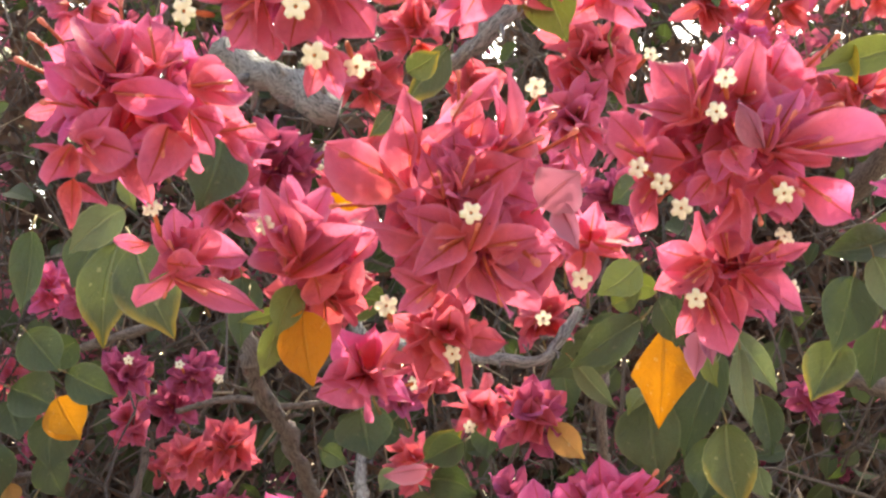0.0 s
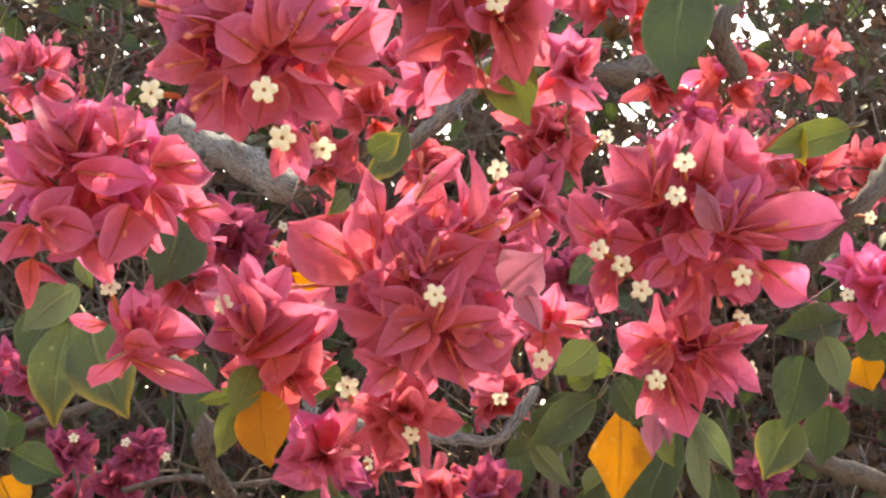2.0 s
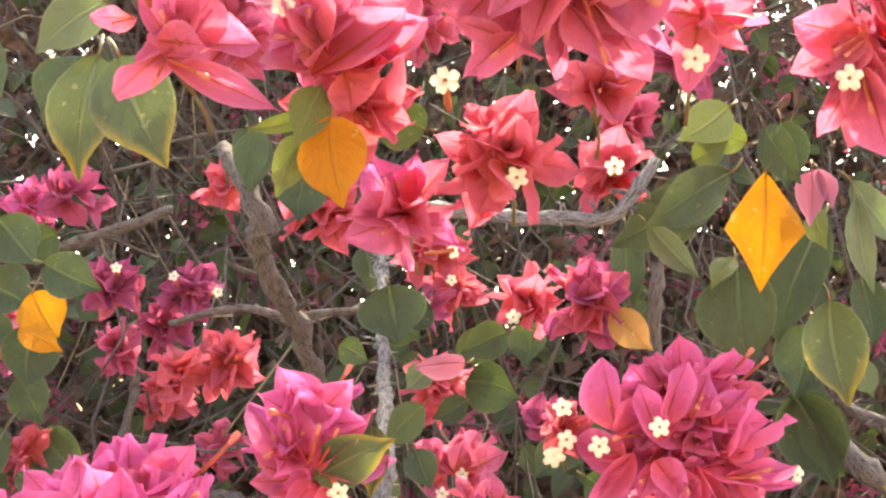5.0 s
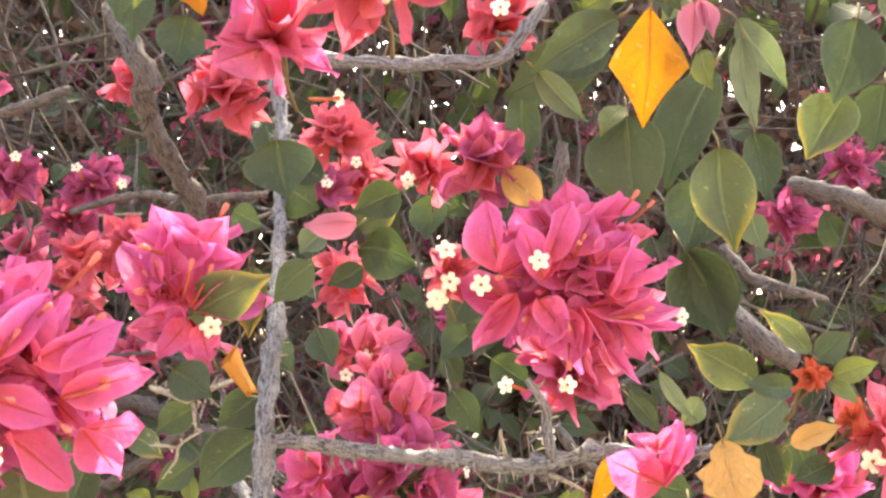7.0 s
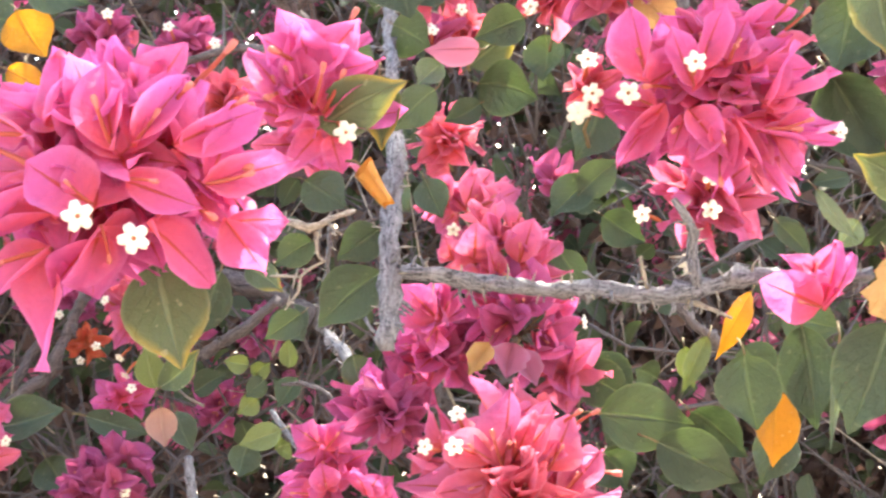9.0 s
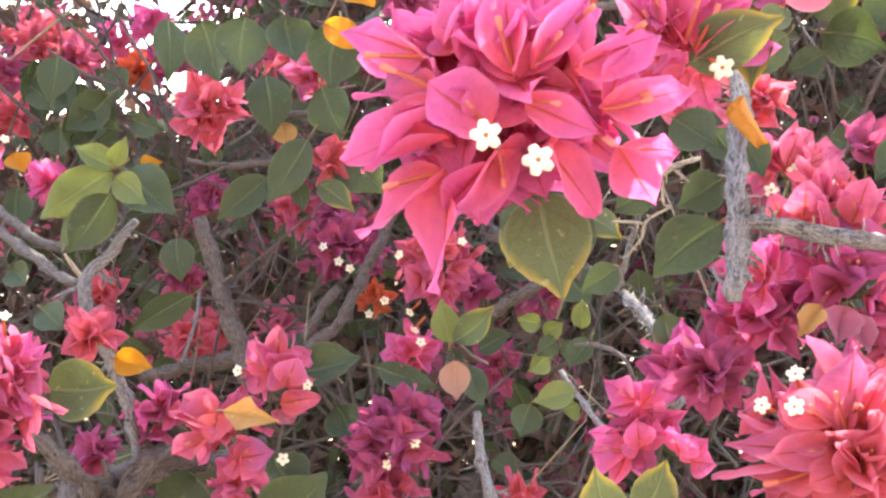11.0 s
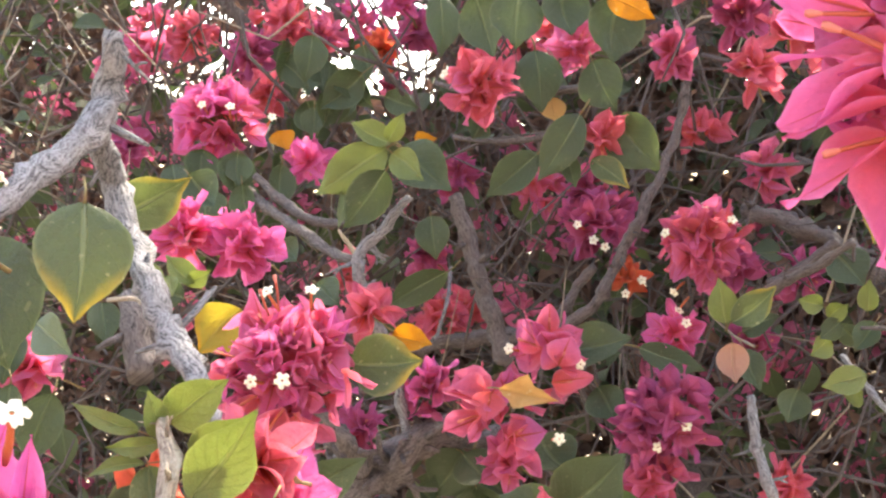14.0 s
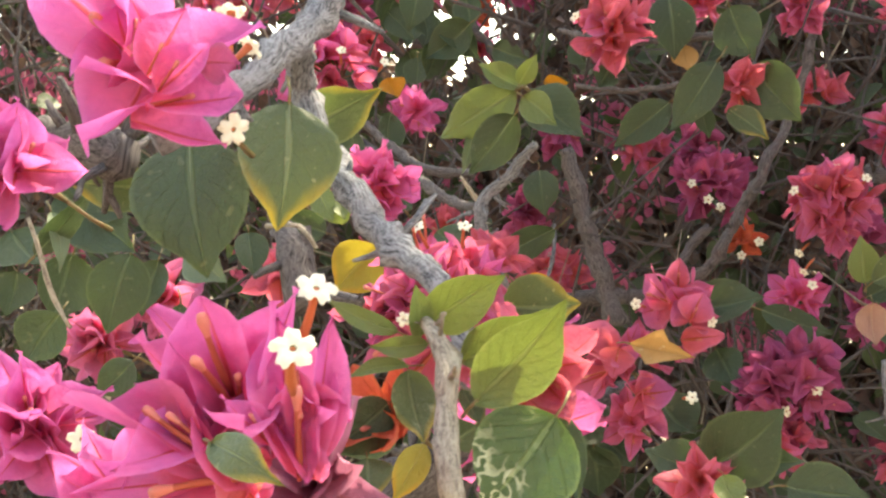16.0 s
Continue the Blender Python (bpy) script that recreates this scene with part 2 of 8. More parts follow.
def round_width(v):
    """Outline of a broad ovate bract with a short point."""
    v = min(1.0, max(0.0, v))
    a, b = 0.66, 0.92
    top = a / (a + b)
    w = (v / top) ** a * ((1 - v) / (1 - top)) ** b
    return w * (1 - 0.28 * math.exp(-((v - 0.93) / 0.07) ** 2))


def bract_mesh(kind, seed):
    """One papery bract, 1 long along +Y, its inner face to +Z: keeled at the base, cupped, with a wavy margin."""
    rng = random.Random(seed)
    wide = rng.uniform(0.24, 0.38)
    cup, curl, twist = rng.uniform(-0.15, 0.75), rng.uniform(-0.50, 0.26), rng.uniform(-0.5, 0.5)
    keel, belly = rng.uniform(0.10, 0.26), rng.uniform(-0.02, 0.12)
    ph, wav, pleat = rng.uniform(0, 6.28), rng.uniform(0.05, 0.13), rng.uniform(0.006, 0.022)

    def shape(u, v):
        w = wide * round_width(v)
        x = u * w
        z = cup * (x * x) * 1.9 + keel * (1.15 - v) * abs(u) * round_width(v) + curl * v * v * 0.6 - belly * math.sin(math.pi * v)
        z += wav * math.sin(5.0 * v + ph + 1.7 * u) * u * u + 0.022 * math.sin(12.0 * v + 3.0 * ph + 2.0 * u) * abs(u)
        z += twist * x * v + pleat * math.sin(9.0 * u + 2.0 * ph) * round_width(v) * (0.4 + v)
        x += 0.03 * math.sin(8.0 * v + ph) * u * u * (1 if u > 0 else -1)
        return (x, v, z)

    verts, faces, uvs = blade_grid(10, 8, shape)
    return mesh_of("bract", verts, faces, [BRACT[kind]], uvs)


BRACT_MESH = {kind: [bract_mesh(kind, 31 * i + 7) for i in range(16)] for kind in BRACT}


def tube_rings(points, radii, sides, rough=0.0, seed=0, close=True):
    """Verts and faces of a round bar through the points, with a lumpy surface."""
    pts = [Vector(p) for p in points]
    verts, faces = [], []
    up = Vector((0.31, 0.22, 0.93))
    for i, p in enumerate(pts):
        d = (pts[min(i + 1, len(pts) - 1)] - pts[max(i - 1, 0)]).normalized()
        a = d.cross(up)
        if a.length < 0.05:
            a = d.cross(Vector((1, 0, 0)))
        a.normalize()
        b = d.cross(a)
        up = a.cross(d)
        for j in range(sides):
            t = 2 * math.pi * j / sides
            q = a * math.cos(t) + b * math.sin(t)
            k = 1.0
            if rough:
                w = p + q * radii[i]
                k += rough * (noise.noise(w * (0.55 / max(radii[i], 0.002)) + Vector((seed, 0, 0))) + 0.7 * noise.noise(w * (1.7 / max(radii[i], 0.002))))
            verts.append(p + q * radii[i] * k)
    for i in range(len(pts) - 1):
        for j in range(sides):
            k = (j + 1) % sides
            faces.append((i * sides + j, i * sides + k, (i + 1) * sides + k, (i + 1) * sides + j))
    if close:
        faces.append(tuple(range(sides))[::-1])
        faces.append(tuple((len(pts) - 1) * sides + j for j in range(sides)))
    return verts, faces


def smooth_line(points, radii, step):
    """Catmull-Rom through the points with a little wander."""
    pts, out, rr = [Vector(p) for p in points], [], []
    for i in range(len(pts) - 1):
        p0, p1, p2, p3 = pts[max(i - 1, 0)], pts[i], pts[i + 1], pts[min(i + 2, len(pts) - 1)]
        k = max(2, int((p2 - p1).length / step))
        for s in range(k):
            t = s / k
            out.append(0.5 * (2 * p1 + (p2 - p0) * t + (2 * p0 - 5 * p1 + 4 * p2 - p3) * t * t + (3 * p1 - p0 - 3 * p2 + p3) * t ** 3))
            rr.append(radii[i] + (radii[i + 1] - radii[i]) * t)
    out.append(pts[-1])
    rr.append(radii[-1])
    return out, rr


TUBE_LINE = [(0.03 * math.sin(3 * t), 0.02 * math.sin(2 * t), t) for t in (0, 0.25, 0.5, 0.75, 0.92, 1.0)]


def floret_tube(open_flower):
    """Slender tube, 1 long along +Z; a closed bud swells at its tip."""
    rad = [0.045, 0.07, 0.06, 0.052, 0.075, 0.075] if open_flower else [0.028, 0.044, 0.040, 0.036, 0.070, 0.050]
    verts, faces = tube_rings(TUBE_LINE, rad, 6)
    slots = [0 if open_flower or i < 18 else 1 for i in range(len(faces))]
    slots[-2] = 0
    return mesh_of("white_flower" if open_flower else "bud", verts, faces, [TUBE, TUBE] if open_flower else [BUDTIP, TIP], None, slots)


def corolla_mesh():
    """White star of five notched, crinkled lobes on the mouth of the tube."""
    top, lobes, verts, faces = Vector(TUBE_LINE[-1]), 40, [], []
    for ring, (r0, dz) in enumerate(((0.038, 0.006), (0.13, 0.04), (0.22, 0.035), (0.285, 0.005))):
        for j in range(lobes):
            a = 2 * math.pi * j / lobes
            star = abs(math.cos(2.5 * a))
            r = r0 * (1 if ring == 0 else 0.60 + 0.40 * star ** 1.2) * (1 - (0.09 * max(0.0, math.cos(5 * a)) ** 6 if ring == 3 else 0))
            lift = 0.03 * star ** 4 * (ring in (1, 2)) + 0.035 * math.sin(11 * a + 1.0) * (ring == 3)
            verts.append(top + Vector((r * math.cos(a), r * math.sin(a), dz + lift)))
    for ring in range(3):
        for j in range(lobes):
            k = (j + 1) % lobes
            faces.append((ring * lobes + j, ring * lobes + k, (ring + 1) * lobes + k, (ring + 1) * lobes + j))
    return mesh_of("corolla", verts, faces, [WHITE])


def throat_mesh():
    top = Vector(TUBE_LINE[-1])
    verts = [top + Vector((0.042 * math.cos(a), 0.042 * math.sin(a), 0.012)) for a in [2 * math.pi * j / 10 for j in range(10)]] + [top + Vector((0, 0, -0.03))]
    return mesh_of("throat", verts, [(j, (j + 1) % 10, 10) for j in range(10)], [HEART])


FLOWER, BUD, COROLLA, THROAT = floret_tube(True), floret_tube(False), corolla_mesh(), throat_mesh()
EYES = Vector((-0.06, 0.10, 1.42))
FRONT = Vector((0.0, -0.93, 0.36))


def aim(d, n):
    """Turn that takes +Y to d and +Z as near n as may be."""
    d = d.normalized()
    x = d.cross(n).normalized()
    return Matrix((x, d, x.cross(d))).transposed().to_4x4()


def flower_cluster(place, r, kind, label, blooms=(), n=0, size=0.0205, face=None, tall=1.0, mixed="", stem=(0.006, 0.055, -0.022), buds=0.5, seed=1, keep=-0.3, shown=(), extra=0):
    """A ball of bract threes on stalks round one shoot; blooms are the places of its open white flowers,
    shown its outermost bracts as base, tip and width."""
    rng = random.Random(seed)
    c, f = Vector(place), (Vector(face) if face else FRONT).normalized()
    thing = tagged(new("flower_cluster"), label, "flower", "bougainvillea flower clusters")
    thing.location = c
    n = round(1.12 * n) if n else max(3, round(12.0 * (r / size) ** 2))
    total, dirs = int(n * 2 / (1 - keep)) + 1, []
    for i in range(total):
        z = 1 - 2 * (i + 0.5) / total
        a = i * 2.39996 + seed
        d = Vector((math.sqrt(1 - z * z) * math.cos(a), math.sqrt(1 - z * z) * math.sin(a), z))
        d = (d + Vector([rng.uniform(-0.3, 0.3) for _ in range(3)])).normalized()
        if d.dot(f) > keep:
            dirs.append(d)
    dirs.append(f.copy())
    stalk_v, stalk_f = [], []
    root = Vector(stem) * 0.35

    def stalk(a, b, rad):
        m = (a + b) / 2 + Vector([rng.uniform(-0.002, 0.002) for _ in range(3)])
        v, fc = tube_rings([a, m, b], [rad, rad * 0.8, rad * 0.7], 5)
        k = len(stalk_v)
        stalk_v.extend(v)
        stalk_f.extend([tuple(q + k for q in face_) for face_ in fc])

    def tube(at, way, inner, long):
        """A closed flower on the midrib of its bract, its head standing off."""
        t = (way.normalized() + inner.normalized() * rng.uniform(0.25, 0.60)).normalized()
        ob = new("bud", BUD)
        ob.matrix_basis = Matrix.Translation(at + inner.normalized() * 0.0006) @ t.to_track_quat("Z", "Y").to_matrix().to_4x4() @ Matrix.Rotation(rng.uniform(0, 6.28), 4, "Z") @ Matrix.Diagonal((long, long, long, 1))
        child(ob, thing)

    stalk(Vector(stem) * 0.7, root, 0.0008)
    for d in dirs:
        s = size * rng.uniform(0.86, 1.16)
        base = d * max(0.0, r - 0.80 * s) * rng.uniform(0.42, 1.12)
        base.z *= tall
        stalk(root, base, 0.0007)
        e1 = d.orthogonal().normalized()
        e2 = d.cross(e1)
        turn = rng.uniform(0, 6.28)
        for k in range(3):
            a = turn + k * 2.0944 + rng.uniform(-0.25, 0.25)
            e = e1 * math.cos(a) + e2 * math.sin(a)
            spread = radians(rng.uniform(18, 64))
            way = d * math.cos(spread) + e * math.sin(spread)
            inner = d * math.sin(spread) - e * math.cos(spread)
            use = mixed if mixed and rng.random() < 0.3 else kind
            ob = new("bract", rng.choice(BRACT_MESH[use]))
            w = rng.uniform(0.88, 1.12)
            ob.matrix_basis = Matrix.Translation(base) @ aim(way, inner) @ Matrix.Diagonal((s * w, s * rng.uniform(0.9, 1.1), s, 1))
            child(ob, thing)
            if rng.random() < 0.16 * buds / 0.5:
                tube(base, way, inner, s * rng.uniform(0.44, 0.64))
    for base, tip, width, *other in shown:
        a, b = Vector(base) - c, Vector(tip) - c
        way = b - a
        out = (EYES - Vector(base)).normalized() + Vector([rng.uniform(-0.75, 0.75), rng.uniform(-0.3, 0.3), rng.uniform(-0.55, 0.75)])
        ob = new("bract", rng.choice(BRACT_MESH[other[0] if other else kind]))
        L = way.length
        ob.matrix_basis = Matrix.Translation(a) @ aim(way, out) @ Matrix.Diagonal((width / 0.68, L, L * 0.9, 1))
        child(ob, thing)
        if rng.random() < 0.7:
            tube(a, way, out, L * rng.uniform(0.40, 0.58))
        for side in (-1, 1):
            if n > 1 and rng.random() < 0.7:
                ob = new("bract", rng.choice(BRACT_MESH[kind]))
                k = rng.uniform(0.68, 0.95)
                turned = Matrix.Rotation(side * radians(rng.uniform(30, 62)), 4, "Z") @ Matrix.Rotation(radians(rng.uniform(-30, 5)), 4, "X")
                ob.matrix_basis = Matrix.Translation(a - 0.003 * f) @ aim(way, out) @ turned @ Matrix.Diagonal((width / 0.68 * k, L * k, L * k, 1))
                child(ob, thing)
    for _ in range(extra // 2):
        d = Vector([rng.gauss(0, 1) for _ in range(3)]).normalized()
        if d.dot(f) < 0.0:
            d = d - 1.6 * f * d.dot(f)
        d = (d + 0.15 * f).normalized()
        ob = new("bud", BUD)
        L = rng.uniform(0.014, 0.019)
        ob.matrix_basis = Matrix.Translation(d * (r * 1.16 - L * rng.uniform(0.7, 0.95))) @ d.to_track_quat("Z", "Y").to_matrix().to_4x4() @ Matrix.Rotation(rng.uniform(0, 6.28), 4, "Z") @ Matrix.Diagonal((L, L, L, 1))
        child(ob, thing)
    for b in blooms:
        p = Vector(b) - c
        t = (p.normalized() * 0.9 + f * 0.7 + Vector([rng.uniform(-0.2, 0.2) for _ in range(3)])).normalized()
        ob = new("white_flower", FLOWER)
        L = 0.0142 * rng.uniform(0.92, 1.06)
        ob.matrix_basis = Matrix.Translation(p - t * L) @ t.to_track_quat("Z", "Y").to_matrix().to_4x4() @ Matrix.Rotation(rng.uniform(0, 6.28), 4, "Z") @ Matrix.Diagonal((L, L, L, 1))
        child(ob, thing)
        child(new("corolla", COROLLA), ob)
        child(new("throat", THROAT), ob)
    child(new("stalk", mesh_of("stalk", stalk_v, stalk_f, [STALK])), thing)
    return thing


LEAF_WORDS = {
    "green": "dull green ovate bougainvillea leaf with pale midrib",
    "young": "bright yellow-green young bougainvillea leaf",
    "edge": "green bougainvillea leaf turning yellow at its tip",
    "mined": "glossy green leaf with pale insect trails and holes",
    "orange": "orange-yellow dying bougainvillea leaf with brown specks",
    "yellow": "yellowing bougainvillea leaf with orange rim",
    "tan": "dry curled tan bougainvillea leaf",
    "pale": "pale grey-green bougainvillea leaf",
    "blush": "round pinkish-brown faded bougainvillea leaf",
}


def leaf(base, tip, width, kind, roll=0.0, bow=0.08, fold=0.12, blunt=0.68, ragged=0.0, kite=0.0, bract="", label="", seed=0):
    """A single leaf (or loose bract) from its base to its tip, with midrib and petiole."""
    rng = random.Random(seed)
    a, b = Vector(base), Vector(tip)
    d = b - a
    L = d.length
    out = EYES - a
    out = (out - d * (out.dot(d) / d.dot(d))).normalized()
    m = Matrix.Translation(a) @ aim(d, out) @ Matrix.Rotation(radians(roll), 4, "Y")
    hw = 0.5 * width
    ph, wav = rng.uniform(0, 6.28), rng.uniform(0.01, 0.05)
    skew = rng.uniform(-0.05, 0.05)

    def shape(u, v):
        w = hw * half_width(v, blunt + skew, 0.32)
        if kite:
            w += kite * (hw * (1 - (abs(2 * v - 1.0) + 0.0001) ** (1.2 if v < 0.5 else 0.72)) * (1 if 0 < v < 1 else 0) - w)
        if ragged:
            w *= 1 + ragged * (noise.noise(Vector((7.0 * v, 3.0 * (1 if u > 0 else -1), seed))) + 0.6 * noise.noise(Vector((19.0 * v, 5.0 * (1 if u > 0 else -1), seed))))
        x = u * w + skew * L * math.sin(math.pi * v)
        z = bow * L * 4 * v * (1 - v) * 0.6 - fold * hw * (1 - abs(u)) * half_width(v)
        z += wav * L * math.sin(6 * v + ph + u) * abs(u) * u
        z += 0.015 * L * math.sin(17 * v + ph) * abs(u) + ragged * L * 0.2 * noise.noise(Vector((5 * v, 2 * u, seed + 0.5)))
        return (x, v * L, z)

    verts, faces, uvs = blade_grid(10, 6, shape)
    name = "loose_bract" if bract else "leaf"
    blade = new(name, mesh_of(name, verts, faces, [BRACT[bract] if bract else LEAF[kind]], uvs))
    blade.matrix_basis = m
    tagged(blade, label or ("papery faded bougainvillea bract hanging loose" if bract else LEAF_WORDS[kind]), "bract" if bract else "leaf", "bougainvillea leaves")
    ribs = [Vector(shape(0.0, i / 8)) - Vector((0, 0, 0.0002)) for i in range(9)]
    v, f = tube_rings(ribs, [L * 0.008 * (1 - 0.8 * i / 8) for i in range(9)], 5)
    child(new("midrib", mesh_of("midrib", v, f, [BRACT[bract] if bract else LEAF["pale" if kind in ("green", "edge", "pale") else kind]])), blade)
    pet = [Vector((0, 0.02 * L, 0)), Vector((0.0, -0.10 * L, -0.03 * L)), Vector((0.02 * L, -0.22 * L, -0.11 * L))]
    v, f = tube_rings(pet, [L * 0.014, L * 0.012, L * 0.014], 5)
    child(new("petiole", mesh_of("petiole", v, f, [STALK])), blade)
    return blade


def tube_uv(line, rad, sides):
    """UV of a tube in metres: round and along."""
    uvs, along = [], 0.0
    for i, p in enumerate(line):
        along += (p - line[i - 1]).length if i else 0.0
        uvs.extend([(2 * math.pi * rad[i] * abs(2 * j / sides - 1), along) for j in range(sides)])
    return uvs


def branch(points, radii, bark, label, rough=0.22, seed=0, spurs=0, scaly=0.3, spines=0):
    """A woody branch with lumpy, knobbly bark; short dead spurs stand off it as parts."""
    rng = random.Random(seed)
    line, rad = smooth_line(points, radii, max(0.004, radii[0] * 0.9))
    line = [p + Vector([rng.uniform(-0.12, 0.12) * rad[i] for _ in range(3)]) + 0.55 * rad[i] * noise.noise_vector(p * 55.0) for i, p in enumerate(line)]
    rad = [q * (1 + 0.30 * noise.noise(p * 90.0) + 0.22 * max(0.0, noise.noise(p * 210.0))) for p, q in zip(line, rad)]
    v, f = tube_rings(line, rad, 12, rough, seed)
    uv = tube_uv(line, rad, 12)
    for _ in range(int(2.2 * scaly * len(line))):
        i, j = rng.randrange(1, len(line) - 1), rng.randrange(12)
        w = (v[12 * i + j] - line[i]).normalized()
        v[12 * i + j] = v[12 * i + j] + (w + (line[i + 1] - line[i - 1]).normalized() * rng.uniform(-0.5, 0.5)) * rad[i] * rng.uniform(0.15, 0.5)
    ob = tagged(new("branch", mesh_of("branch", v, f, [BARK[bark]], uv)), label, "branch", "bougainvillea branches")
    for _ in range(spurs):
        i = rng.randrange(1, len(line) - 1)
        d = (line[i + 1] - line[i - 1]).normalized()
        o = d.orthogonal().normalized()
        o.rotate(Matrix.Rotation(rng.uniform(0, 6.28), 3, d))
        o = (o + d * rng.uniform(-0.6, 0.6)).normalized()
        L, r = rad[i] * rng.uniform(1.3, 3.4), rad[i] * rng.uniform(0.2, 0.36)
        p = line[i] + o * rad[i] * 0.7
        bend = Vector([rng.uniform(-0.35, 0.35) for _ in range(3)]) * L
        mid, tip = p + o * L * 0.5 + bend * 0.3, p + o * L + bend
        lines = [[p, mid, tip]]
        if L > 1.6 * rad[i] and rng.random() < 0.6:
            fork = (o + d * rng.choice((-1, 1)) * rng.uniform(0.5, 1.1)).normalized()
            lines.append([mid, mid + fork * L * 0.3, mid + fork * L * 0.55 + bend * 0.2])
        sv, sf, su = [], [], []
        for k, way in enumerate(lines):
            q = [r * (1 - 0.3 * k), r * (0.85 - 0.25 * k), r * 0.45]
            v, f = tube_rings(way, q, 6, 0.25, seed)
            sf.extend([tuple(w + len(sv) for w in fc) for fc in f])
            sv.extend(v)
            su.extend([(x * 1.5 + 0.01 * i, y) for x, y in tube_uv(way, q, 6)])
        child(new("spur", mesh_of("spur", sv, sf, [BARK[bark]], su)), ob)
    for k in range(spines):
        i = 1 + int((k + rng.uniform(0.1, 0.9)) * (len(line) - 2) / spines)
        d = (line[i + 1] - line[i - 1]).normalized()
        o = d.cross(Vector((0, 1, 0))).normalized() * rng.choice((-1, 1)) + Vector((0, rng.uniform(-0.9, 0.5), 0))
        o = (o + d * rng.uniform(-0.35, 0.35)).normalized()
        L, r = rng.uniform(0.0030, 0.0065) * min(1.0, rad[i] / 0.002), rng.uniform(0.00035, 0.00055)
        way = [line[i] + o * rad[i] * 0.6, line[i] + o * (rad[i] + 0.5 * L), line[i] + o * (rad[i] + L) + d * rng.uniform(-0.2, 0.2) * L]
        v, f = tube_rings(way, [r, r * 0.8, r * 0.25], 5)
        child(new("spine", mesh_of("spine", v, f, [BARK["spine"]], tube_uv(way, [r, r, r], 5))), ob)
    return ob


def rolled_leaf(mouth, tip, wide, narrow, label, seed):
    """A dead leaf rolled up into a tapering scroll, open at its mouth."""
    a, b = Vector(mouth), Vector(tip)
    d = b - a
    m = Matrix.Translation(a) @ aim(d, EYES - a)

    def shape(u, v):
        turn = math.pi * (1.75 + 1.15 * u)
        r = 0.5 * (wide + (narrow - wide) * v ** 0.8) * (1 - 0.14 * u) * (1 + 0.08 * noise.noise(Vector((3 * u, 6 * v, seed))))
        lip = 0.22 * d.length * math.cos(turn - 1.2) * (1 - v) ** 2
        sag = 0.02 * d.length * math.sin(math.pi * v)
        return (r * math.cos(turn) + sag, v * d.length + lip + 0.04 * d.length * math.sin(9 * u) * v, r * math.sin(turn))

    verts, faces, uvs = blade_grid(14, 22, shape)
    ob = new("leaf", mesh_of("leaf", verts, faces, [LEAF["rolled"]], uvs))
    ob.matrix_basis = m
    tagged(ob, label, "leaf", "bougainvillea leaves")
    stem = [Vector((0, -0.02 * d.length, 0.2 * wide)), Vector((0.1 * wide, -0.2 * d.length, 0.1 * wide)), Vector((0.4 * wide, -0.42 * d.length, -0.3 * wide))]
    v, f = tube_rings(stem, [0.0005, 0.0004, 0.0005], 5)
    child(new("petiole", mesh_of("petiole", v, f, [STALK])), ob)
    return ob


# ---- the ground ----
def ground_material():
    n = Nodes("dry_ground")
    where = n.add("ShaderNodeTexCoord").outputs["Object"]
    a, b = n.noise(1.3, 6.0, 0.6, where), n.noise(40.0, 5.0, 0.65, where)
    col = n.mix(n.span(a, 0.3, 0.7), rgb(0.18, 0.14, 0.10), rgb(0.25, 0.20, 0.145))
    col = n.mix(n.span(b, 0.45, 0.75, 0.0, 0.5), col, rgb(0.15, 0.115, 0.08))
    bump = n.add("ShaderNodeBump", {"Strength": 0.6, "Distance": 0.01, "Height": b}).outputs[0]
    n.put(n.out.inputs[0], n.add("ShaderNodeBsdfPrincipled", {"Base Color": col, "Roughness": 0.95, "Normal": bump}).outputs[0])
    return n.mat


g = 900.0
ground = new("ground", mesh_of("ground", [(-g, -g, 0), (g, -g, 0), (g, g, 0), (-g, g, 0)], [(0, 1, 2, 3)], [ground_material()], smooth=False))
# Unseen wall added behind the camera: cuts off low sky, bounces soft fill.
tagged(new("wall_behind", mesh_of("wall_behind", [(x, y, z) for x in (-7, 7) for y in (-2.5, -2.3) for z in (0, 3.4)],
       [(0, 1, 3, 2), (4, 6, 7, 5), (0, 4, 5, 1), (2, 3, 7, 6), (1, 5, 7, 3), (0, 2, 6, 4)],
       [soft_material("added_wall_plaster", (0.21, 0.20, 0.19), (0.26, 0.245, 0.23), 3.0, 0.9)], smooth=False)), "unseen plain wall added behind the camera to shape the light", "wall", "", "structure")
tagged(ground, "dry brown bare earth under the shrub", "ground", "", "structure")


# ---- branches, upper part ----
branch([(-0.1187, 0.6600, 1.6968), (-0.0841, 0.6300, 1.6750), (-0.0644, 0.6100, 1.6597), (-0.0510, 0.6100, 1.6515)], [0.0072, 0.0077, 0.0078, 0.0068], 'grey', 'rough grey bougainvillea branch with flaking bark', spurs=6, seed=101)
branch([(0.0876, 0.6200, 1.7658), (0.0686, 0.6000, 1.7392), (0.0431, 0.5700, 1.7048), (0.0211, 0.5600, 1.6777), (0.0029, 0.5800, 1.6681)], [0.0039, 0.0043, 0.0043, 0.0039, 0.0035], 'grey', 'rough grey bougainvillea branch with flaking bark', spurs=5, spines=8, seed=102)
branch([(0.0782, 0.6600, 1.7422), (0.0925, 0.6300, 1.7256), (0.1117, 0.6200, 1.7178), (0.1413, 0.6600, 1.7429)], [0.0053, 0.0063, 0.0059, 0.0053], 'brown', 'brown bougainvillea branch, its bark colour darkened for shade', spurs=3, seed=103)
